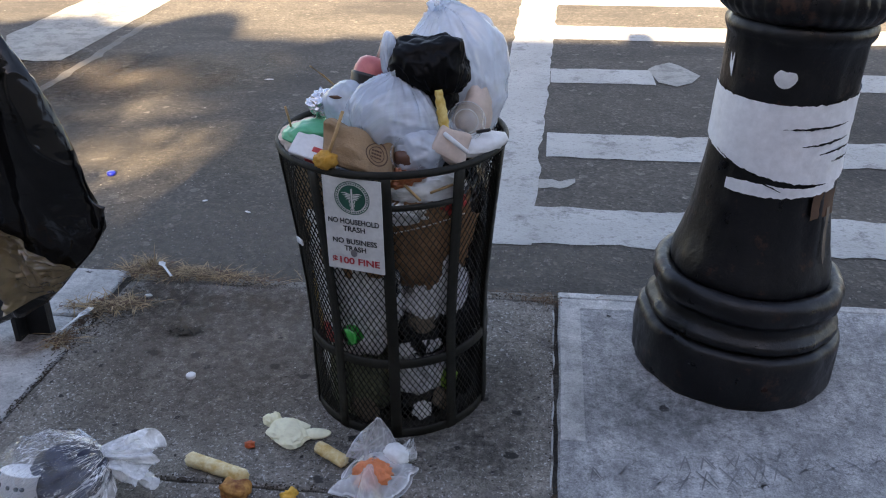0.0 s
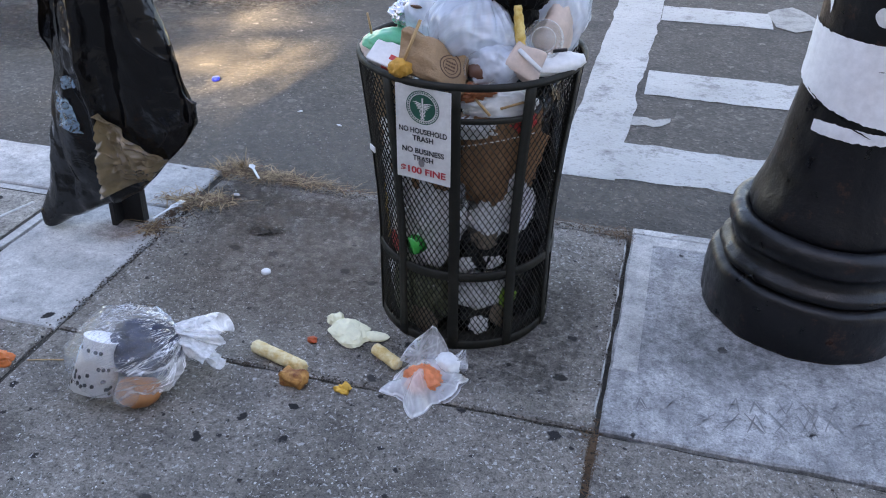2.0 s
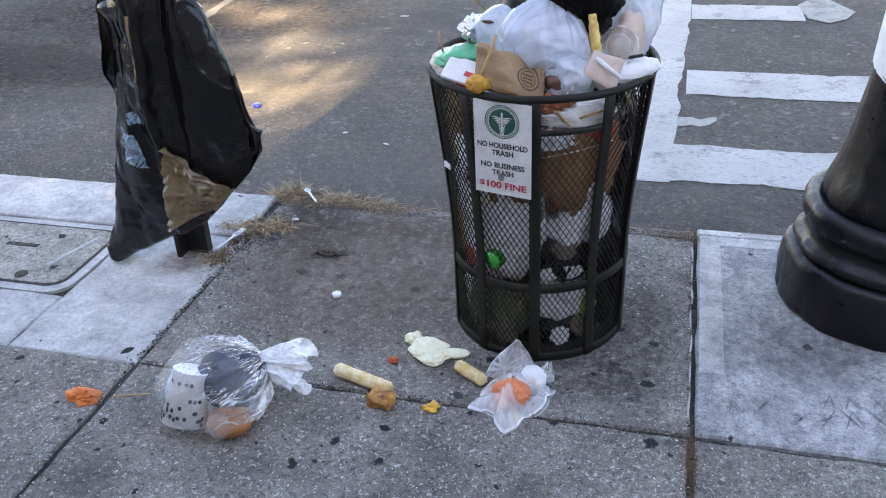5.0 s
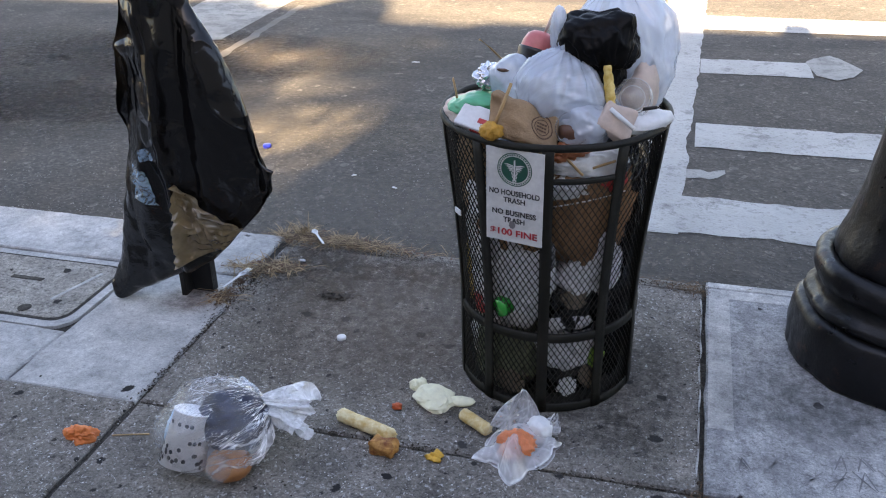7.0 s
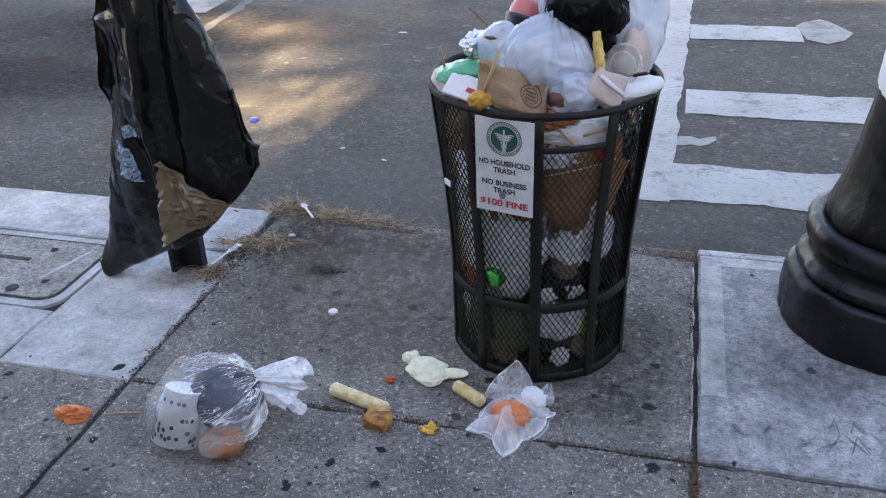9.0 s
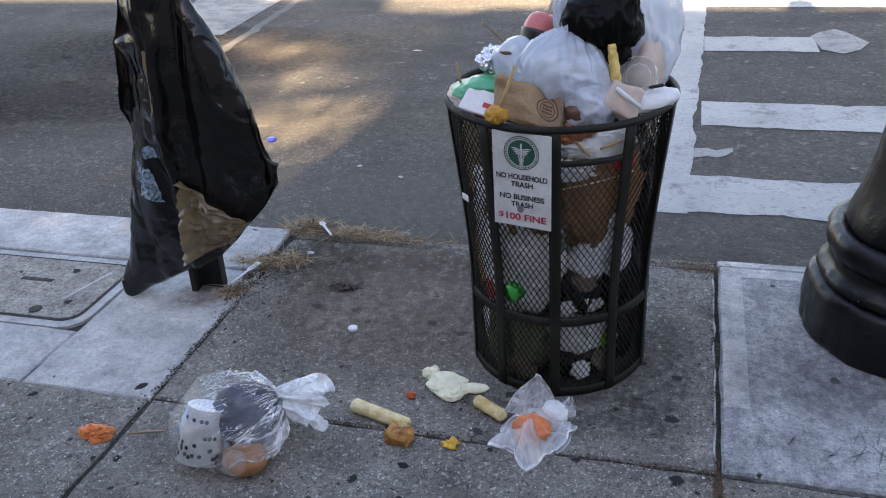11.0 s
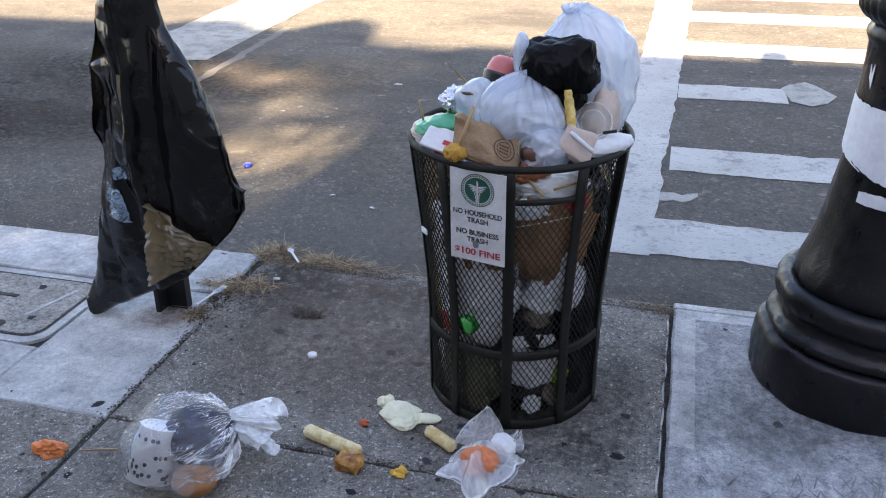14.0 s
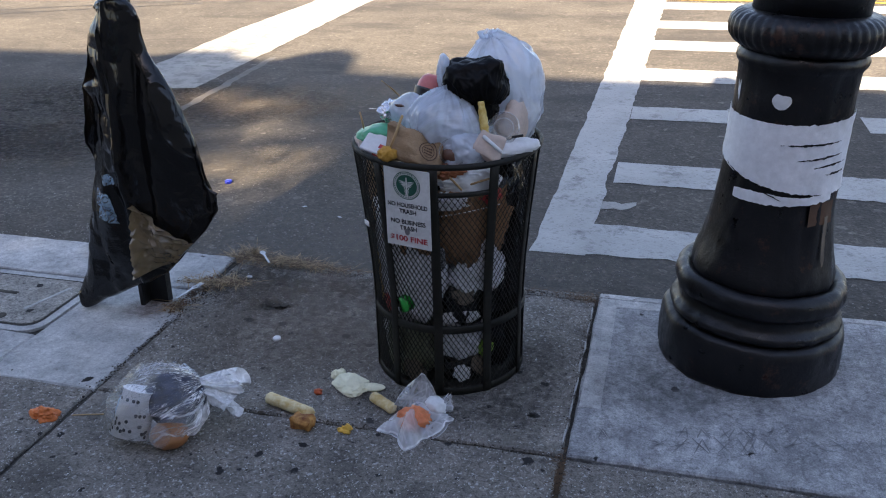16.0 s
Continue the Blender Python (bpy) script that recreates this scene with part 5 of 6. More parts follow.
solid("foil_ball", lump((-0.175, -0.06, 0.918), (0.033, 0.03, 0.028), 36, 0.15, 2.6, 5, None, 0, 0.5, None, 0.4, 3.2), FOIL, "crumpled ball of silver foil", "foil")
solid("plastic_wrap", lump((-0.195, -0.11, 0.858), (0.07, 0.05, 0.03), 37, 0.1, 1.2, 5, None, 25, 0.5, None, 0.24, 1.1), GREEN, "folded bright green plastic wrapper", "wrapper")
solid("crumpled_paper", lump((-0.235, -0.06, 0.83), (0.052, 0.085, 0.028), 40, 0.12, 1.9, 5, None, 0, 0.5, None, 0.3, 1.6), BEIGE, "crumpled pale tan paper at the basket rim", "crumpled paper")
bm = bmesh.new()
box(bm, (-0.052, -0.035, -0.014), (0.052, 0.035, 0.014), 0.004, Matrix.Translation((-0.175, -0.185, 0.84)) @ Euler((radians(35), radians(12), radians(-12))).to_matrix().to_4x4())
carton = solid("carton", bm, PAPER, "small white carton with a red patch", "carton", smooth=False)
bm = bmesh.new()
box(bm, (-0.005, -0.0365, -0.006), (0.035, -0.0352, 0.008), 0, Matrix.Translation((-0.175, -0.185, 0.84)) @ Euler((radians(35), radians(12), radians(-12))).to_matrix().to_4x4())
box(bm, (0.006, -0.014, 0.0142), (0.036, 0.0, 0.0152), 0, Matrix.Translation((-0.175, -0.185, 0.84)) @ Euler((radians(35), radians(12), radians(-12))).to_matrix().to_4x4())
part("red_patch", bm, RED, carton, "red printed patch", False)
# brown paper bag with a round stamp
kb = Matrix.Translation((-0.052, -0.208, 0.858)) @ Euler((radians(-28), radians(5), radians(6))).to_matrix().to_4x4()
bm = bmesh.new()
def creased(p):
    """Moves a point of the paper bag with its crumpled face."""
    q = p + 0.01 * noise.noise_vector(p * 12)
    q.y += 0.02 * facet(p, 15, 3)[0] + 0.007 * facet(p, 38, 5)[0] + 0.9 * max(0.0, p.x - 0.03) ** 1.4
    q.z += 0.016 * facet((p.x, 0, 0), 24, 6)[0] * max(0.0, p.z / 0.05) - 0.2 * p.x + 0.1 * p.y
    return kb @ q


box(bm, (-0.088, -0.03, -0.065), (0.088, 0.035, 0.046), 0.012)
bmesh.ops.subdivide_edges(bm, edges=bm.edges[:], cuts=16, use_grid_fill=True)
for v in bm.verts:
    v.co = creased(v.co.copy())
kraft = solid("paper_bag", bm, KRAFT, "crumpled brown kraft paper bag with a round dark stamp", "paper bag")
bm = bmesh.new()
for r0, r1 in ((0.024, 0.0268), (0.0165, 0.0185)):
    n = 40
    ra = [[bm.verts.new(creased(Vector((0.048 + r * math.cos(2 * math.pi * i / n), -0.033, -0.008 + r * math.sin(2 * math.pi * i / n))))) for i in range(n)] for r in (r0, r1)]
    for i in range(n):
        bm.faces.new((ra[0][i], ra[0][(i + 1) % n], ra[1][(i + 1) % n], ra[1][i]))
for k in range(3):
    for j in range(4):
        bm.faces.new([bm.verts.new(creased(Vector((0.036 + 0.006 * j + x, -0.033, -0.002 - 0.008 * k + z)))) for x, z in ((0, 0), (0.0052, 0), (0.0052, 0.004), (0, 0.004))])
part("stamp", bm, KRAFTINK, kraft, "round dark stamp with bars")
solid("food_scrap", lump((-0.122, -0.272, 0.846), (0.024, 0.022, 0.02), 41, 0.4, 2.4, 4), MUSTARD, "mustard yellow food scrap at the rim", "food scrap")
bm = bmesh.new()
tube(bm, [(0.136 + 0.02 * k / 14, -0.14 - 0.015 * k / 14, 0.985 - 0.12 * k / 14) for k in range(15)], [0.009 + 0.004 * math.sin(k * 0.22) + 0.0014 * math.sin(k * 2.3) for k in range(15)], 12)
solid("corn_cob", bm, CORN, "yellow corn cob stuck upright in the heap", "corn cob")
# clear lid, cups
cm = Matrix.Translation((0.2, -0.11, 0.898)) @ Euler((radians(68), 0, radians(12))).to_matrix().to_4x4()
bm = bmesh.new()
lathe(bm, [(0.0, 0.006), (0.025, 0.006), (0.027, 0.001), (0.04, 0.001), (0.042, 0.007), (0.047, 0.007), (0.049, 0.0), (0.049, -0.009)], 40, cm, cap=False)
lid = solid("cup_lid", bm, LIDCLEAR, "clear round plastic cup lid leaning on the bag", "cup lid")
bm = bmesh.new()
for r in (0.049, 0.03):
    tube(bm, [cm @ Vector((r * math.cos(q), r * math.sin(q), 0.004)) for q in [2 * math.pi * i / 40 for i in range(41)]], 0.0009, 6)
part("raised_ring", bm, TAIL, lid, "milky moulded ring")
bm = bmesh.new()
lathe(bm, [(0.0, -0.1), (0.028, -0.1), (0.044, 0.0), (0.047, 0.002), (0.044, 0.004)], 32, Matrix.Translation((0.2, -0.1, 0.9)) @ Euler((radians(50), 0, radians(14))).to_matrix().to_4x4(), cap=False)
solid("plastic_cup", bm, CUPCLEAR, "clear plastic cup among the rubbish", "cup")
bm = bmesh.new()
lathe(bm, [(0.0, -0.08), (0.03, -0.08), (0.04, 0.0), (0.043, 0.002), (0.04, 0.004)], 32, Matrix.Translation((0.07, -0.225, 0.85)) @ Euler((radians(60), radians(20), radians(5))).to_matrix().to_4x4(), cap=False)
solid("plastic_cup", bm, CUPCLEAR, "clear plastic cup with brown dregs at the rim", "cup")
solid("food_scrap", lump((0.075, -0.195, 0.835), (0.045, 0.035, 0.025), 44, 0.2, 2, 3), plain("dark_brown_dregs", (0.13, 0.06, 0.04), 0.4), "dark brown soaked paper at the rim", "food scrap")
bm = bmesh.new()
cm = Matrix.Translation((0.166, -0.168, 0.858)) @ Euler((radians(-25), radians(28), radians(10))).to_matrix().to_4x4()
box(bm, (-0.05, -0.03, -0.04), (0.05, 0.03, 0.035), 0.008)
bmesh.ops.subdivide_edges(bm, edges=bm.edges[:], cuts=5, use_grid_fill=True)
for v in bm.verts:
    v.co += 0.008 * noise.noise_vector(v.co * 18)
    v.co.x *= 1 - 3.5 * (v.co.z + 0.04) * 0.9
    v.co = cm @ v.co
carton = solid("food_carton", bm, BEIGE, "stained beige paper food carton at the rim", "carton")
bm = bmesh.new()
tube(bm, [(0.155, -0.19, 0.893), (0.215, -0.215, 0.855)], 0.006, 8)
part("folded_edge", bm, PAPER, carton, "white folded edge")
solid("crumpled_paper", lump((0.235, -0.1, 0.835), (0.04, 0.085, 0.024), 45, 0.2, 1.5, 4, None, -38), PAPER, "folded white paper sheet at the basket rim", "crumpled paper")
bm = bmesh.new()
box(bm, (-0.018, -0.004, -0.004), (0.018, 0.004, 0.004), 0.002, Matrix.Translation((0.245, -0.12, 0.878)) @ Matrix.Rotation(radians(-12), 4, 'Y'))
solid("plastic_clip", bm, DARKPLASTIC, "small black plastic scrap on white paper", "plastic scrap")
# pink cup with a dark lid
cup = base_of("lidded_cup", (-0.06, 0.0, 0.93), "pink-red cup with a dark lid lying in the heap", "cup")
cm = Matrix.Translation((-0.06, 0.0, 0.975)) @ Euler((radians(-18), radians(14), 0)).to_matrix().to_4x4()
bm = bmesh.new()
lathe(bm, [(0.0, 0.052), (0.022, 0.05), (0.036, 0.04), (0.044, 0.02), (0.046, 0.0)], 32, cm, cap=False)
part("dome", bm, PINK, cup, "pink-red rounded top")
bm = bmesh.new()
lathe(bm, [(0.046, -0.05), (0.05, -0.002), (0.05, 0.004), (0.044, 0.006)], 32, cm, cap=False)
part("band", bm, DARKPLASTIC, cup, "dark band")
bm = bmesh.new()
tube(bm, [cm @ Vector((0.006, 0, 0.045)), cm @ Vector((0.012, 0, 0.105))], 0.004, 8)
part("straw", bm, BEIGE, cup, "short pale straw")
for p, q, r in (((-0.243, -0.12, 0.845), (-0.254, -0.128, 0.93), 0.003), ((-0.118, -0.27, 0.85), (-0.08, -0.235, 0.957), 0.0042), ((-0.145, -0.05, 0.965), (-0.198, -0.07, 1.018), 0.0026)):
    bm = bmesh.new()
    tube(bm, [p, [(a + b) / 2 + 0.001 for a, b in zip(p, q)], q], r, 7)
    solid("wooden_skewer", bm, WOOD, "thin wooden skewer sticking out of the heap", "wooden skewer", "skewers in the basket")
solid("printed_scrap", lump((-0.125, -0.122, 0.955), (0.016, 0.006, 0.004), 46, 0.3, 2, 3, None, -20), KRAFTINK, "dark printed scrap on white paper", "paper scrap")

# ---- sign post with the black bag ----
POSTX, POSTY = -1.292, 0.15
post = base_of("sign_post", (POSTX, POSTY, 0), "dark steel channel sign post set in the concrete", "sign post")
pm = Matrix.Translation((POSTX, POSTY, 0)) @ Matrix.Rotation(radians(1.4), 4, 'Y')
bm = bmesh.new()
for lo, hi in (((-0.04, -0.004, -0.04), (0.04, 0.004, 2.4)), ((-0.04, 0.004, -0.04), (-0.033, 0.03, 2.4)), ((0.033, 0.004, -0.04), (0.04, 0.03, 2.4))):
    box(bm, lo, hi, 0.001, pm)
part("channel", bm, POSTSTEEL, post, smooth=False)
# pale discs on the solid channel: light through its holes put into colour
for k in range(12):
    bm = bmesh.new()
    lathe(bm, [(0.0, 0), (0.006, 0), (0.006, 0.002), (0.0, 0.002)], 10, pm @ Matrix.Translation((0, -0.0045, 1.22 + 0.075 * k)) @ Matrix.Rotation(radians(90), 4, 'X'), cap=False)
    part("bolt_hole", bm, PALE, post, "pale disc coloured as light through a punched hole")
bm = bmesh.new()
box(bm, (-0.028, -0.03, -0.02), (-0.008, 0.03, 0.11), 0.003, pm @ Matrix.Translation((-0.035, -0.02, 0)))
part("foot_bracket", bm, POSTSTEEL, post, "rusty foot bracket", False)

OUT = [(0.024, -1.585, -1.5), (0.06, -1.592, -1.43), (0.125, -1.562, -1.29), (0.18, -1.54, -1.18), (0.25, -1.512, -1.105), (0.31, -1.487, -1.05), (0.385, -1.468, -0.978), (0.46, -1.453, -0.925), (0.52, -1.441, -0.92), (0.585, -1.431, -0.945), (0.65, -1.42, -0.955), (0.72, -1.408, -0.966), (0.82, -1.391, -0.995), (0.89, -1.38, -1.02), (0.925, -1.378, -1.035), (0.965, -1.358, -1.06), (1.05, -1.338, -1.112), (1.11, -1.322, -1.125), (1.17, -1.275, -1.13), (1.21, -1.24, -1.15), (1.23, -1.225, -1.17)]


def outline(z):
    for (z0, l0, r0), (z1, l1, r1) in zip(OUT, OUT[1:]):
        if z <= z1:
            s = max(0, (z - z0) / (z1 - z0))
            return l0 + (l1 - l0) * s, r0 + (r1 - r0) * s
    return OUT[-1][1:]


def hang(u, v):
    """Round the bag by u, up it by v: folds hang from the tie and run down."""
    z = 0.024 + 1.206 * v
    l, r = outline(z)
    a = 2 * math.pi * u
    c, s = math.cos(a), math.sin(a)
    x = (l + r) / 2 + (r - l) / 2 * math.copysign(abs(c) ** 0.8, c)
    deep = 0.035 + 0.07 * math.sin(min(1, (1 - v) * 1.15) * 2.7)
    px = POSTX + 0.06 + 0.03 * z
    left = max(0.0, min(1.0, (px - x) / 0.05))
    y = 0.065 + deep * s * (0.75 if s < 0 else 0.4)
    if s < 0:
        y -= 0.045 * math.exp(-((x - px + 0.015) / 0.022) ** 2) * (0.6 + 0.4 * v)
        y += 0.02 * math.exp(-((x - px - 0.05) / 0.035) ** 2)
    side = 0 if s < 0 else 4
    run = x + 0.25 * (z - 0.6) * (1 - left)
    rough_ = left * (0.25 + 0.75 * max(0.0, min(1.0, (z - 0.3) / 0.25)))
    y += (0.012 + 0.03 * rough_) * facet((run * 1.0, z * 0.5, side), 9.5, 3)[0]
    y += (0.004 + 0.008 * rough_) * facet((run * 1.0, z * 0.8, side), 21, 5)[0]
    y += 0.012 * (1 - left) * facet((run, z * 0.5, side), 4.2, 9)[0] - 0.006 * fold_line((x * 8, z * 6 + x * 5, s), 1.0, 25, 9) * (1 - left)
    y -= 0.03 * math.exp(-((z - 0.93) / 0.03) ** 2) * max(0.0, 1 - (x - l) / 0.12) if s < 0 else 0
    x += 0.005 * noise.noise((z * 9, u * 6, 3)) + 0.003 * noise.noise((z * 22, u * 6, 8))
    zz = z + (0.012 * noise.noise((x * 14, 0, 2)) if v < 0.04 else 0)
    return Vector((x, min(y, 0.135), zz))


bm = bmesh.new()
NU, NV = 300, 260
g = [[bm.verts.new(hang(i / NU, j / NV)) for j in range(NV + 1)] for i in range(NU)]
for i in range(NU):
    for j in range(NV):
        bm.faces.new((g[i][j], g[(i + 1) % NU][j], g[(i + 1) % NU][j + 1], g[i][j + 1]))
bag = base_of("black_bag", (POSTX, 0.06, 0.03), "torn black plastic bag hanging from the sign post", "rubbish bag")
part("body", bm, BLACKBAG, bag)
def ear(u, v):
    x0, z0, x1, z1 = -0.97 + 0.02 * v, 0.455 + 0.13 * v, -0.905 + 0.026 * v, 0.495 + 0.063 * v
    return Vector((x0 + (x1 - x0) * u, 0.05 - 0.04 * u + 0.012 * math.sin(u * 4 + v * 3), z0 + (z1 - z0) * u))
def front(x, z):
    l, r = outline(z)
    k = (x - (l + r) / 2) / ((r - l) / 2)
    c = math.copysign(min(1, abs(k)) ** 1.25, k)
    return hang(1 - math.acos(c) / (2 * math.pi), (z - 0.024) / 1.206)


def panel(u, v):
    z = 0.2 + 0.3 * v + 0.07 * u * (1 - v)
    x0 = -1.255 + 0.048 * v
    x1 = -1.055 + 0.03 * math.sin(min(1, v * 2.4) * 1.57) - 0.19 * max(0, v - 0.4) / 0.6
    q = front(x0 + (x1 - x0) * u, z)
    return q + Vector((0, -0.028 + 0.019 * facet((u * 0.2, v * 0.3, 0), 26, 3)[0] + 0.013 * facet((u * 0.2 + v * 0.1, v * 0.3, 1), 60, 4)[0], 0))


part("thin_panel", sheet(panel, 90, 120), GOLDFILM, bag, "thin wrinkled brownish see-through panel")
def strip(u, v):
    z = 0.72 + 0.2 * v
    return front(POSTX + 0.024 + 0.03 * z + 0.013 * u, z) + Vector((0, -0.005 + 0.004 * ridged((u, v * 5, 0), 1, 4), 0))
part("thin_strip", sheet(strip, 6, 30), GOLDFILM, bag, "thin brownish see-through strip beside the post")
part("torn_corner", sheet(ear, 8, 8, 0.002), BLACKBAG, bag, "torn corner sticking out")
part("tie", lump((-1.25, 0.09, 1.205), (0.042, 0.05, 0.024), 61, 0.25, 2.4, 4), BLACKBAG, bag, "knotted top round the post")
def scrap(u, v):
    z = 0.43 + 0.12 * v - 0.02 * u
    x = -1.385 + (0.085 - 0.03 * v) * u + 0.012 * v
    return front(x, z) + Vector((0, -0.012 + 0.008 * ridged((u * 2, v * 3, 0), 1.4, 6), 0))
def scrap_2(u, v):
    z, x = 0.565 + 0.04 * v + 0.015 * u, -1.325 + 0.055 * u - 0.012 * v
    return front(x, z) + Vector((0, -0.01 + 0.006 * ridged((u * 2, v * 2, 1), 1.4, 3), 0))
BLUEFILM = film("blue_grey_film", (0.36, 0.56, 0.76), 0.55, 0.12, 0.42, 0.2, 60.0, 0.9)
part("clear_scrap", sheet(scrap_2, 12, 10), BLUEFILM, bag, "small shiny scrap of clear film")
part("clear_scrap", sheet(scrap, 16, 18), BLUEFILM, bag, "shiny scrap of clear bluish film caught on the bag")

# ---- litter on the sidewalk ----
WB = Vector((-0.795, -0.64, 0.1))
knot = Vector((-0.7, -0.56, 0.135))
litter = base_of("litter_bag", (WB.x, WB.y, 0), "tied thin see-through plastic bag of rubbish lying on the sidewalk", "plastic bag")
bm = tied(WB, (0.15, 0.145, 0.102), knot, 4, 0.5, 1.1, 0.07, 0.002)
part("skin", bm, MILKY, litter)
def tail(u, v):
    a = 2 * math.pi * u
    d = (Vector((0.155, 0.05, -0.045))).normalized()
    s1, s2 = Vector((-0.25, 0.95, 0.1)).normalized(), Vector((0.25, 0.0, 0.97)).normalized()
    r = 0.012 + 0.062 * v ** 0.8
    fold = 1 + 0.35 * math.sin(a * 7 + 2.5 * math.sin(a * 2) + v) * (1 - 0.3 * v) + 0.14 * math.sin(a * 19 + 4 * v) + 0.5 * v * noise.noise((math.cos(a) * 3.5, math.sin(a) * 3.5, v * 3))
    l = 0.12 * v * (1 + 0.25 * math.sin(a * 3 + 1) + 0.3 * noise.noise((math.cos(a) * 5, math.sin(a) * 5, 5)))
    p = knot + d * l + s1 * r * 0.85 * fold * math.cos(a) + s2 * r * 0.75 * fold * math.sin(a)
    p.z = max(p.z, 0.006)
    return p
part("tail", sheet(tail, 120, 16), TAIL, litter, "gathered flared white bag end")
# contents
cm = Matrix.Translation((-0.84, -0.698, 0.1)) @ Euler((radians(-26), radians(9), radians(0))).to_matrix().to_4x4() @ Matrix.Diagonal((1.34, 1.25, 1.06, 1))
cup = base_of("paper_cup", (-0.868, -0.7, 0.03), "white paper cup with dark spots inside the bag", "cup")
bm = bmesh.new()
lathe(bm, [(0.0, -0.07), (0.046, -0.07), (0.036, 0.065), (0.039, 0.068), (0.036, 0.07), (0.03, 0.064), (0.0, 0.064)], 36, cm, cap=False)
part("body", bm, CUPWHITE, cup)
rnd = random.Random(5)
for k in range(34):
    z = rnd.choice((-0.06, -0.055, -0.05, -0.045, -0.035, -0.03, -0.02, 0.0, 0.02, 0.04))
    a = radians(rnd.uniform(190, 350))
    r = 0.0455 - (z + 0.07) / 0.135 * 0.01 + 0.0012
    bm = bmesh.new()
    cpt = Vector((r * math.cos(a), r * math.sin(a), z))
    tx, tz = Vector((-math.sin(a), math.cos(a), 0)) * 0.0042, Vector((0, 0, 0.0055))
    bm.faces.new([bm.verts.new(cm @ (cpt + tx * math.cos(q) + tz * math.sin(q))) for q in [2 * math.pi * i / 10 for i in range(10)]])
    part("spot", bm, SIGNBLACK, cup)
solid("cloth_bundle", lump((-0.752, -0.612, 0.105), (0.095, 0.088, 0.082), 71, 0.12, 2, 4, 0.01, 0), NAVY, "bundled navy cloth inside the bag", "cloth")
bm = bmesh.new()
cm = Matrix.Translation((-0.728, -0.735, 0.055)) @ Euler((radians(62), radians(0), radians(10))).to_matrix().to_4x4()
lathe(bm, [(0.0, 0.0), (0.03, 0.0), (0.034, 0.03), (0.03, 0.034), (0.0, 0.034)], 30, cm, cap=False)
solid("sauce_tub", bm, CUPCLEAR, "clear round sauce tub inside the bag", "food tub")
solid("food_scrap", lump((-0.725, -0.705, 0.038), (0.06, 0.055, 0.036), 72, 0.1, 1.6, 4, 0.006), CUPBROWN, "orange-brown food box inside the bag", "food scrap")
solid("wrapper", lump((-0.905, -0.63, 0.07), (0.03, 0.06, 0.05), 73, 0.2, 2, 3, 0.006), SKYBLUE, "light blue wrapper inside the bag", "wrapper")


def cob(name, p, q, r, material, label, seed, kernels=True):
    p, q = Vector(p), Vector(q)
    d = (q - p).normalized()
    u = d.cross(Vector((0, 0, 1))).normalized()
    w = u.cross(d)
    bm = bmesh.new()
    NA, NL = 40, 60
    rows = []
    for j in range(NL + 1):
        s = j / NL
        rr = r * min(1, 0.55 + 4.5 * min(s, 1 - s) ** 0.75) * (1 + 0.05 * noise.noise((s * 5, seed, 0)))
        row = []
        for i in range(NA):
            a = 2 * math.pi * i / NA
            k = 1 + (0.045 * math.cos(a * 12) * math.cos(s * 70) if kernels else 0.08 * noise.noise((math.cos(a) * 2, math.sin(a) * 2, s * 6 + seed)))
            c = p + (q - p) * s + Vector((0, 0, r * 0.97))
            ragged = d * r * 0.5 * noise.noise((math.cos(a) * 2.5, math.sin(a) * 2.5, seed)) * (1 if s in (0.0, 1.0) else 0)
            row.append(bm.verts.new(c + ragged + rr * (k + 0.07 * noise.noise((math.cos(a) * 3, math.sin(a) * 3, s * 14 + seed))) * (math.cos(a) * u + math.sin(a) * w)))
        rows.append(row)
    for a, b in zip(rows, rows[1:]):
        for i in range(NA):
            bm.faces.new((a[i], a[(i + 1) % NA], b[(i + 1) % NA], b[i]))
    bm.faces.new(rows[0][::-1])
    bm.faces.new(rows[-1])
    return solid(name, bm, material, label, "corn cob")


cob("corn_cob", (-0.533, -0.42, 0), (-0.348, -0.477, 0), 0.0195, COB, "pale yellow eaten corn cob lying on the sidewalk", 1)
cob("corn_cob", (-0.192, -0.333, 0), (-0.1, -0.39, 0), 0.018, COB, "pale eaten corn cob half under a clear bag", 2)
bm = bmesh.new()
box(bm, (-0.036, -0.024, 0.0), (0.036, 0.024, 0.042), 0.011)
bmesh.ops.subdivide_edges(bm, edges=bm.edges[:], cuts=6, use_grid_fill=True)
for v in bm.verts:
    v.co += 0.009 * noise.noise_vector(v.co * 32) + 0.004 * noise.noise_vector(v.co * 80)
    v.co.z = max(0, v.co.z)
    v.co = Matrix.Translation((-0.362, -0.525, 0)) @ Matrix.Rotation(radians(-14), 4, 'Z') @ v.co
solid("bread_piece", bm, BREAD, "browned chunk of crusty bread on the sidewalk", "bread")
bm = lump((-0.29, -0.278, 0.014), (0.056, 0.044, 0.022), 81, 0.16, 1.3, 5, 0.0, -25, 0.6, None, 0.34, 1.5)
solid("napkin", bm, NAPKIN, "crumpled pale yellow napkin on the sidewalk", "napkin", smooth=False)
solid("napkin", lump((-0.348, -0.228, 0.014), (0.024, 0.02, 0.018), 82, 0.2, 1.5, 4, 0.0, 0, 0.6, None, 0.5, 1.6), NAPKIN, "crumpled napkin end on the sidewalk", "napkin", smooth=False)
solid("food_scrap", lump((-0.212, -0.275, 0.012), (0.042, 0.02, 0.012), 83, 0.08, 1.4, 4, 0.0, 10), NAPKIN, "flat pale oval food scrap on the sidewalk", "food scrap")
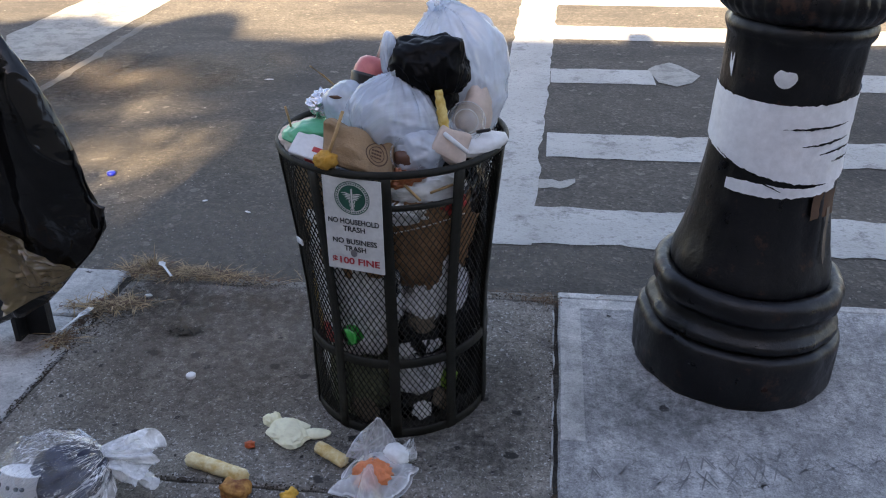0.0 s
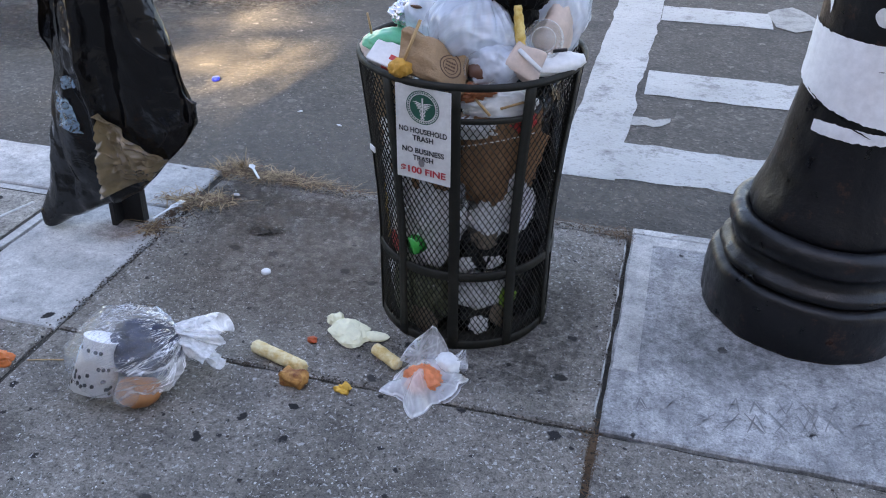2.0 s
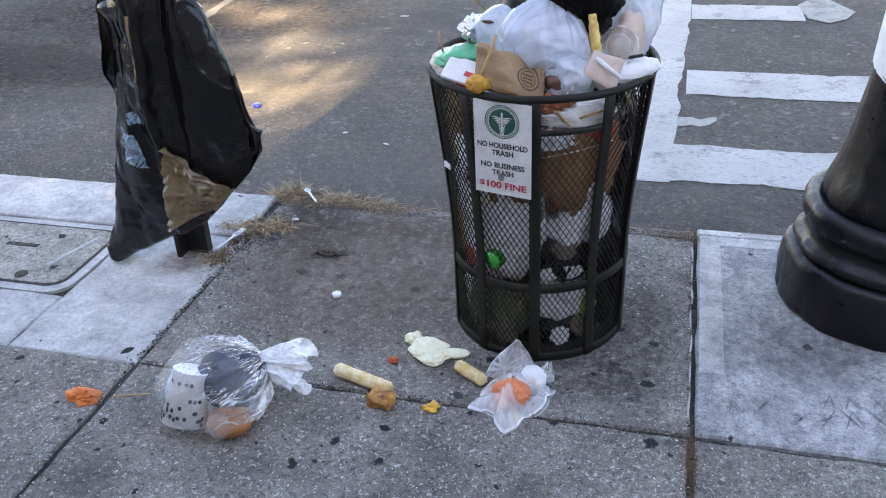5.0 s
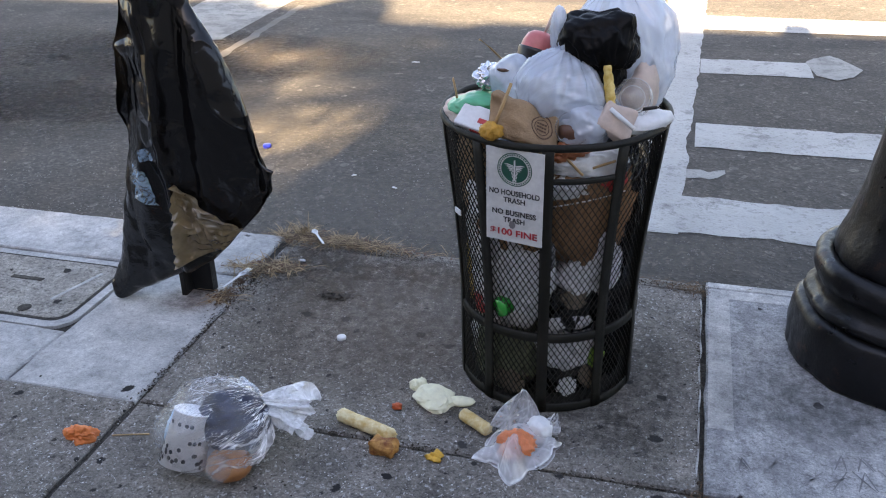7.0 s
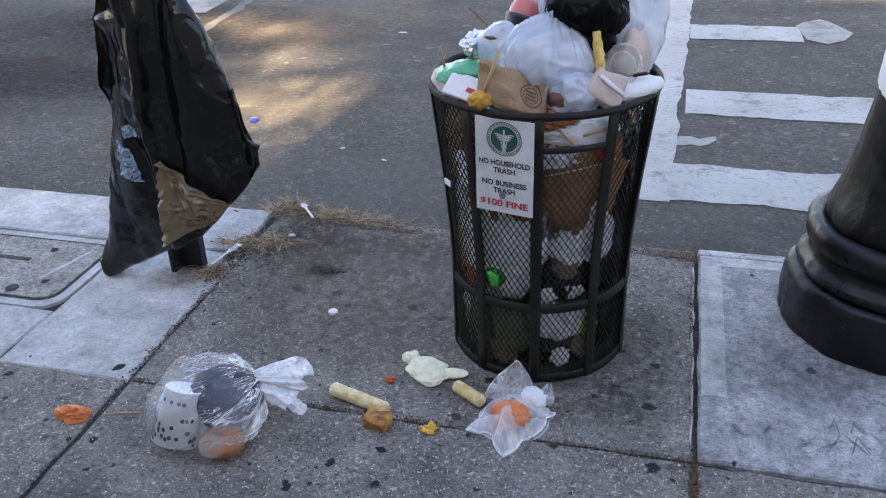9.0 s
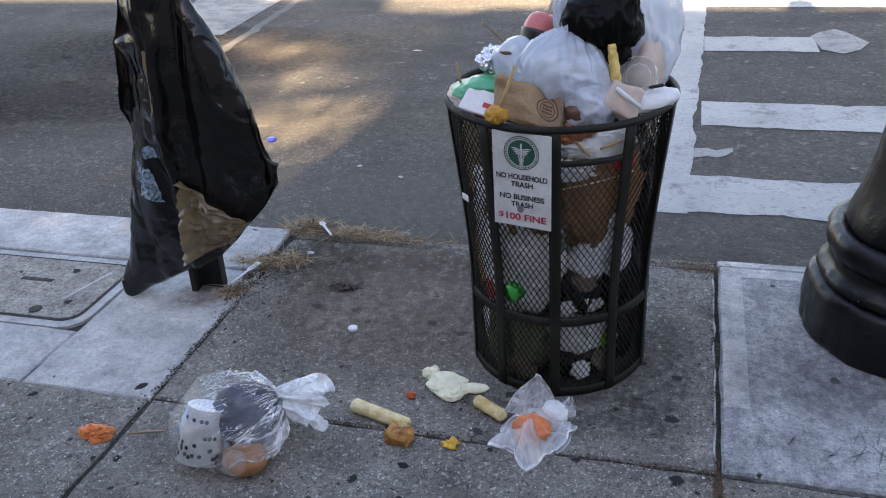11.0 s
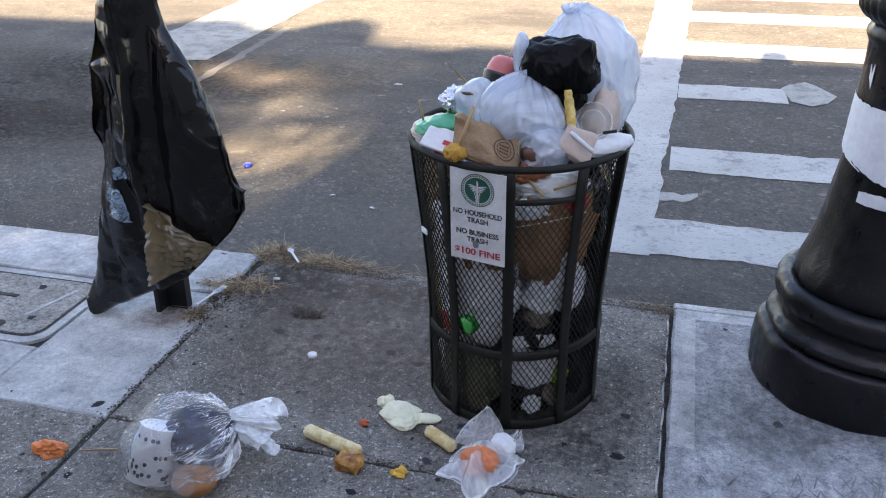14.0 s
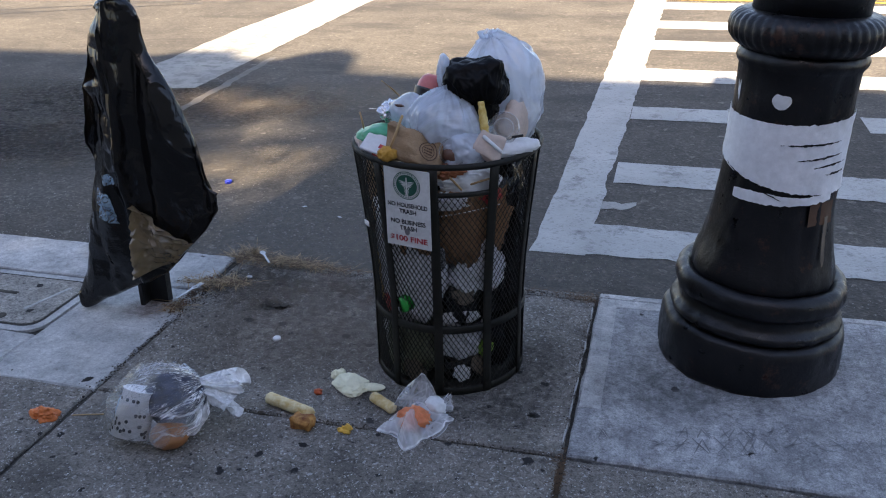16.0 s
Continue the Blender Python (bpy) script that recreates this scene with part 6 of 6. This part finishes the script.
solid("crumb", lump((-0.387, -0.335, 0.006), (0.011, 0.009, 0.008), 84, 0.8, 2.4, 4, 0.0), plain("red_orange_scrap", (0.55, 0.1, 0.03), 0.5), "small red-orange scrap on the sidewalk", "food scrap")
solid("crumb", lump((-0.222, -0.515, 0.008), (0.018, 0.012, 0.009), 85, 0.5, 2.0, 4, 0.0, 15, 0.5, None, 0.7, 1.5), CRUST, "small yellow-orange crumb on the sidewalk", "food scrap")
solid("orange_peel", lump((-1.215, -0.672, 0.013), (0.036, 0.021, 0.018), 86, 0.35, 2.0, 5, 0.0, 8, 0.6, None, 0.6, 1.7), ORANGE, "torn piece of orange peel on the sidewalk", "orange peel")
solid("orange_peel", lump((-0.012, -0.442, 0.034), (0.04, 0.034, 0.03), 87, 0.6, 2.2, 4, 0.0, 0), PEEL, "orange peel inside a clear bag", "orange peel")
solid("napkin", lump((0.035, -0.37, 0.035), (0.035, 0.03, 0.03), 88, 0.25, 2, 4, 0.0, 0), PAPER, "white napkin inside a clear bag", "napkin")
clear = base_of("clear_bag", (-0.01, -0.44, 0), "crumpled clear plastic bag with orange peel on the sidewalk", "plastic bag")
CORNERS = ((24, 0.125), (112, 0.1), (-88, 0.145), (-150, 0.13))


def clear_film(c, corners, low, high, seed, lift):
    """A crumpled film spread over what it holds, drawn out into corners; it has a lower layer too."""
    bm = bmesh.new()
    lay = bm.verts.layers.float.new("crease")
    NA, NRR = 132, 34
    rows = []
    for j in range(NRR + 1):
        r = j / NRR
        row = []
        for i in range(NA):
            a = 2 * math.pi * i / NA
            reach = 0.092 + 0.014 * noise.noise((math.cos(a) * 1.6, math.sin(a) * 1.6, seed))
            for deg, far in corners:
                d = abs((a - radians(deg) + math.pi) % (2 * math.pi) - math.pi)
                reach = max(reach, far * (1 - 0.5 * min(1, d / 0.6)))
            p = Vector((reach * r * math.cos(a), reach * r * math.sin(a), 0))
            h, e = facet((p.x, p.y, lift), 17, seed)
            h2, e2 = facet((p.x, p.y, lift), 41, seed + 2)
            z = low + high * max(0, 1 - r ** 2.2) * (0.8 + 0.3 * math.sin(a * 2 + seed)) + (0.026 * h + 0.009 * h2) * (0.25 + 0.75 * lift) * (1 - 0.5 * r)
            q = bm.verts.new(Vector(c) + Vector((p.x, p.y, max(z, low))))
            q[lay] = min(1.0, 0.55 * e * max(0, 0.4 + h) + 0.3 * e2 * max(0.0, h) + (0.5 if r > 0.97 else 0) + 0.45 * max(0.0, -p.x / 0.11 + 0.1) + 0.4 * max(0.0, noise.noise(p * 22 + Vector((seed, 0, 0)))))
            row.append(q)
        rows.append(row)
    for ra, rb in zip(rows[1:], rows[2:]):
        for i in range(NA):
            bm.faces.new((ra[i], ra[(i + 1) % NA], rb[(i + 1) % NA], rb[i]))
    bm.faces.new(rows[1])
    for v in rows[0]:
        bm.verts.remove(v)
    return bm


part("upper_film", clear_film((-0.012, -0.43, 0), CORNERS, 0.006, 0.062, 5, 1.0), CLEARCREASE, clear)
part("lower_film", clear_film((-0.012, -0.43, 0), CORNERS, 0.002, 0.004, 9, 0.0), CLEARCREASE, clear)


def standing(seed, c, width, tall, lean_, tip):
    """A corner of film that stands up to a point."""
    bm = bmesh.new()
    lay = bm.verts.layers.float.new("crease")
    n = 28
    g = []
    for j in range(n + 1):
        v = j / n
        row = []
        for i in range(n + 1):
            u = i / n - 0.5
            w = width * (1 - 0.86 * v ** 1.5)
            h, e = facet((u * 0.13, v * 0.13, 0), 19, seed)
            q = bm.verts.new(Vector(c) + Vector((u * w + tip * v, lean_ * v + 0.05 * u * u + 0.022 * h, tall * v * (1 - 0.25 * abs(u)))))
            q[lay] = min(1.0, 0.6 * e + (0.6 if abs(u) > 0.47 or v > 0.96 else 0) + 0.2 * max(0, h))
            row.append(q)
        g.append(row)
    for j in range(n):
        for i in range(n):
            bm.faces.new((g[j][i], g[j][i + 1], g[j + 1][i + 1], g[j + 1][i]))
    return bm


part("flap", standing(3, (-0.03, -0.385, 0.03), 0.14, 0.105, 0.05, 0.012), CLEARCREASE, clear, "clear corner standing up to a point")
part("flap", standing(8, (0.045, -0.37, 0.02), 0.09, 0.055, 0.02, 0.03), CLEARCREASE, clear, "small clear flap")

bm = bmesh.new()
lathe(bm, [(0.0, 0.0), (0.015, 0.0), (0.0155, 0.003), (0.0155, 0.011), (0.013, 0.013), (0.0, 0.013)], 20, Matrix.Translation((-0.679, -0.036, 0)), cap=False)
solid("screw_top", bm, PAPER, "small white plastic screw top on the sidewalk", "bottle cap")
bm = bmesh.new()
lathe(bm, [(0.0, 0.0), (0.022, 0.0), (0.022, 0.014), (0.018, 0.018), (0.0, 0.018)], 20, Matrix.Translation((-1.79, 1.67, -0.05)), cap=False)
solid("screw_top", bm, BLUE, "small blue plastic screw top on the asphalt", "bottle cap")
# white plastic spoon and fork
def cutlery(name, p, q, prongs, label):
    p, q = Vector(p), Vector(q)
    d = (q - p).normalized()
    s = Vector((-d.y, d.x, 0))
    L = (q - p).length
    bm = bmesh.new()
    def f(u, v):
        w = 0.0045 + 0.0095 * math.exp(-((v - 0.14) / 0.11) ** 2)
        return p + d * L * v + s * (u - 0.5) * 2 * w + Vector((0, 0, 0.026 - 0.006 * math.exp(-((v - 0.14) / 0.1) ** 2) * (1 - (2 * u - 1) ** 2)))
    bm = sheet(f, 6, 24, 0.0018)
    for k in range(prongs):
        c = p + s * (k - (prongs - 1) / 2) * 0.0065 + Vector((0, 0, 0.025))
        tube(bm, [c + d * 0.01, c - d * 0.03], [0.0022, 0.0012], 5)
    return solid(name, bm, PAPER, label, "cutlery")


cutlery("plastic_spoon", (-1.075, 0.655, 0), (-0.985, 0.545, 0), 0, "white plastic spoon in dry grass by the kerb")
cutlery("plastic_fork", (-1.185, 0.27, 0), (-1.21, 0.14, 0), 4, "white plastic fork in dry grass on the sidewalk")


def tuft(name, spots_, count, label, seed, length=0.07, material=STRAW, broad=1.0, rise=0.24):
    rnd = random.Random(seed)
    bm = bmesh.new()
    for k in range(count):
        cx, cy, rx, ry, z0 = rnd.choice(spots_)
        x, y = rnd.gauss(cx, rx), rnd.gauss(cy, ry)
        a = rnd.uniform(0, 6.28)
        l = rnd.uniform(0.3, 1.0) * length
        d = Vector((math.cos(a), math.sin(a) * 0.7, rnd.uniform(-0.02 if rise < 0.5 else 0.5, rise))).normalized()
        p0 = Vector((x, y, z0 + abs(rnd.gauss(0, 0.006)) + 0.001))
        p1 = p0 + d * l * 0.6
        p2 = p1 + Vector((d.x, d.y, d.z - 0.35)).normalized() * l * 0.4
        p2.z = max(p2.z, z0 + 0.001)
        w = Vector((-d.y, d.x, 0)).normalized() * rnd.uniform(0.0007, 0.0017) * broad
        vs = [bm.verts.new(q) for q in (p0 - w, p0 + w, p1 + w, p1 - w, p2)]
        bm.faces.new(vs[:4])
        bm.faces.new((vs[3], vs[2], vs[4]))
    me = bpy.data.meshes.new(name)
    bm.to_mesh(me)
    bm.free()
    me.materials.append(material)
    return tagged(new(name, me), label, "dry grass", kind="stuff")


JOINT_SPOTS = [(-1.19, 0.33, 0.06, 0.018, 0), (-1.08, 0.375, 0.05, 0.015, 0), (-1.12, 0.37, 0.055, 0.02, 0), (-1.17, 0.34, 0.04, 0.025, 0), (-1.2, 0.12, 0.02, 0.022, 0), (-1.19, 0.2, 0.012, 0.06, 0)]
KERB_SPOTS = [(-1.13, 0.66, 0.03, 0.025, -0.02), (-0.98, 0.64, 0.05, 0.02, -0.01), (-0.85, 0.61, 0.09, 0.014, 0), (-1.1, 0.62, 0.06, 0.03, 0), (-0.92, 0.61, 0.09, 0.018, 0), (-0.72, 0.6, 0.12, 0.013, -0.01), (-1.17, 0.66, 0.04, 0.03, -0.045)]
tuft("dry_grass", JOINT_SPOTS, 600, "dry brown grass in the sidewalk joint", 1, 0.05)
tuft("dry_straw", JOINT_SPOTS[:5], 210, "pale straw in the sidewalk joint", 5, 0.13, PALESTRAW, 1.3)
tuft("dry_grass", KERB_SPOTS, 950, "dry brown grass along the kerb", 2)
tuft("dry_straw", KERB_SPOTS, 520, "pale straw along the kerb", 6, 0.11, PALESTRAW, 1.2)
rnd = random.Random(21)
bm = bmesh.new()
for k in range(2600):
    cx, cy, rx, ry = rnd.choice(((-1.0, 0.5, 0.2, 0.05), (-1.12, 0.3, 0.07, 0.09), (-1.17, 0.15, 0.04, 0.1), (-0.7, 0.56, 0.22, 0.02), (0.2, 0.56, 0.2, 0.02), (-1.155, -0.2, 0.008, 0.2), (-0.3, -0.484, 0.5, 0.008), (0.462, 0.1, 0.01, 0.4)))
    x, y = rnd.gauss(cx, rx), min(0.585, rnd.gauss(cy, ry))
    if x < WEST - 0.08 or x > 0.47:
        continue
    s_ = rnd.uniform(0.0015, 0.005)
    c = Vector((x, y, 0.001))
    vs = [bm.verts.new(c + Vector((s_ * math.cos(q + k), s_ * math.sin(q + k), 0))) for q in (0, 2.1, 4.2)] + [bm.verts.new(c + Vector((0, 0, s_ * 0.7)))]
    for f in ((0, 1, 3), (1, 2, 3), (2, 0, 3)):
        bm.faces.new([vs[i] for i in f])
me = bpy.data.meshes.new("soil_crumbs")
bm.to_mesh(me)
bm.free()
me.materials.append(SOIL)
tagged(new("soil_crumbs", me), "dark soil crumbs in the joints and by the kerb", "soil", kind="stuff")
tuft("dry_grass", [(0.455, -0.53, 0.012, 0.05, -0.012), (0.46, -0.6, 0.01, 0.06, -0.012), (0.452, -0.56, 0.016, 0.03, -0.01), (0.43, 0.55, 0.04, 0.02, 0), (0.3, 0.58, 0.1, 0.012, 0)], 640, "dry brown weeds in the sidewalk joint", 3, 0.035)
bm = bmesh.new()
tube(bm, [(-1.13, -0.645, 0.003), (-1.08, -0.63, 0.004), (-1.03, -0.615, 0.003)], 0.002, 5)
solid("twig", bm, WOOD, "thin dry twig on the sidewalk", "twig")
tuft("dry_straw", [(-1.12, 0.655, 0.012, 0.01, 0), (-1.22, 0.67, 0.006, 0.006, -0.04)], 90, "upright pale tuft of dead grass at the kerb", 8, 0.1, PALESTRAW, 1.1, 1.1)
tuft("leaf_litter", JOINT_SPOTS + KERB_SPOTS, 420, "brown crumbled leaves among the dry grass", 12, 0.022, plain("dead_leaf", (0.13, 0.06, 0.035), 0.8, 0, 0.5, 60, 0), 4.0)
tuft("leaf_litter", [(-0.8, 0.215, 0.04, 0.014, 0.003)], 46, "dark crushed leaves on the sidewalk", 14, 0.03, SOIL, 3.5)
solid("crumb", lump((0.435, -0.786, 0.006), (0.012, 0.01, 0.008), 120, 0.5, 2, 4, 0.0, 0, 0.5, None, 0.5, 1.5), ORANGE, "small orange crumb in the sidewalk joint", "food scrap")
solid("paper_scrap", lump((-1.029, 0.435, 0.004), (0.011, 0.007, 0.005), 121, 0.3, 2, 4, 0.0, 10, 0.5, None, 0.4, 1.5), PAPER, "small white paper scrap near the kerb", "paper scrap")
for x, y, l, turn_, text in ((-1.5, 3.42, 0.028, 5, "thin white paper stick on the asphalt"), (-0.941, 1.288, 0.014, -20, "small white paper scrap on the asphalt"), (-1.186, 1.392, 0.012, 30, "small white paper scrap on the asphalt")):
    solid("paper_scrap", lump((x, y, -0.045), (l, 0.005, 0.003), int(l * 5000), 0.2, 2, 3, -0.0495, turn_, 0.5, None, 0.3, 1.5), PAPER, text, "paper scrap")
# loose bits of grit and paper
rnd = random.Random(9)
bm = bmesh.new()
for k in range(420):
    x, y = rnd.uniform(-2.2, 1.6), rnd.uniform(-1.5, 0.56)
    s = rnd.uniform(0.0015, 0.0045)
    z = 0.006 if x > EAST or x < -1.2 else 0.0
    c = Vector((x, y, z + s * 0.5))
    vs = [bm.verts.new(c + Vector((rnd.uniform(-s, s), rnd.uniform(-s, s), q))) for q in (-s * 0.5, -s * 0.5, -s * 0.5, s * 0.6)]
    for f in ((0, 1, 3), (1, 2, 3), (2, 0, 3)):
        bm.faces.new([vs[i] for i in f])
me = bpy.data.meshes.new("grit")
bm.to_mesh(me)
bm.free()
me.materials.append(PALE)
tagged(new("grit", me), "scattered pale grit and crumbs on the sidewalk", "grit", kind="stuff")

# pebbles and crumbs on the asphalt near the kerb
rnd = random.Random(13)
bm = bmesh.new()
for k in range(1100):
    x, y = rnd.uniform(-3.6, 2.2), 0.64 + abs(rnd.gauss(0, 0.55))
    s_ = rnd.uniform(0.002, 0.006)
    c = Vector((x, y, -0.05))
    vs = [bm.verts.new(c + Vector((s_ * math.cos(q + k) * rnd.uniform(0.6, 1.1), s_ * math.sin(q + k), 0))) for q in (0, 1.3, 2.6, 3.9, 5.1)] + [bm.verts.new(c + Vector((0, 0, s_ * 0.9)))]
    for i in range(5):
        bm.faces.new((vs[i], vs[(i + 1) % 5], vs[5]))
me = bpy.data.meshes.new("pebbles")
bm.to_mesh(me)
bm.free()
me.materials.append(LID)
tagged(new("pebbles", me), "small loose pebbles scattered on the asphalt by the kerb", "pebbles", kind="stuff")

# coarse grit in the gutter
rnd = random.Random(17)
vs, fs = [], []
for k in range(1600):
    x, y = rnd.uniform(-3.4, 2.0), 0.63 + abs(rnd.gauss(0, 0.4))
    s_ = rnd.uniform(0.0025, 0.007)
    n = len(vs)
    vs += [(x + s_ * math.cos(q + k), y + s_ * rnd.uniform(0.6, 1) * math.sin(q + k), -0.05) for q in (0, 1.3, 2.5, 3.8, 5.0)] + [(x, y, -0.05 + s_ * 0.8)]
    fs += [(n + i, n + (i + 1) % 5, n + 5) for i in range(5)]
me = bpy.data.meshes.new("gutter_grit")
me.from_pydata(vs, [], fs)
me.materials.append(LID)
tagged(new("gutter_grit", me), "coarse grey grit along the gutter", "grit", kind="stuff")

# stone chips and pits in the worn sidewalk face
for nm, mat_, count, lo, hi, text in (("stone_chips", CHIP, 10500, 0.001, 0.0032, "pale stone chips showing in the worn sidewalk"), ("dark_chips", SOIL, 3500, 0.0012, 0.004, "dark chips and grime specks in the sidewalk")):
    rnd = random.Random(count)
    vs, fs = [], []
    for k in range(count):
        x, y = rnd.uniform(-2.6, 1.7), rnd.uniform(-1.6, 0.54)
        if ((x < WEST + 0.01 or x > 0.455) and y > NEAR - 0.02) or noise.noise((x * 3, y * 3, 4)) < rnd.uniform(-0.6, 0.25):
            continue
        s_ = rnd.uniform(lo, hi) * (1.6 if rnd.random() < 0.06 else 1)
        n = len(vs)
        for q in (0.2, 1.5, 2.6, 3.9, 5.2):
            rr = s_ * rnd.uniform(0.6, 1.1)
            vs.append((x + rr * math.cos(q + k), y + rr * math.sin(q + k), 0.0004))
        vs.append((x, y, 0.0004 + s_ * 0.35))
        fs += [(n + i, n + (i + 1) % 5, n + 5) for i in range(5)]
    me = bpy.data.meshes.new(nm)
    me.from_pydata(vs, [], fs)
    me.materials.append(mat_)
    tagged(new(nm, me), text, "stone chips", kind="stuff")
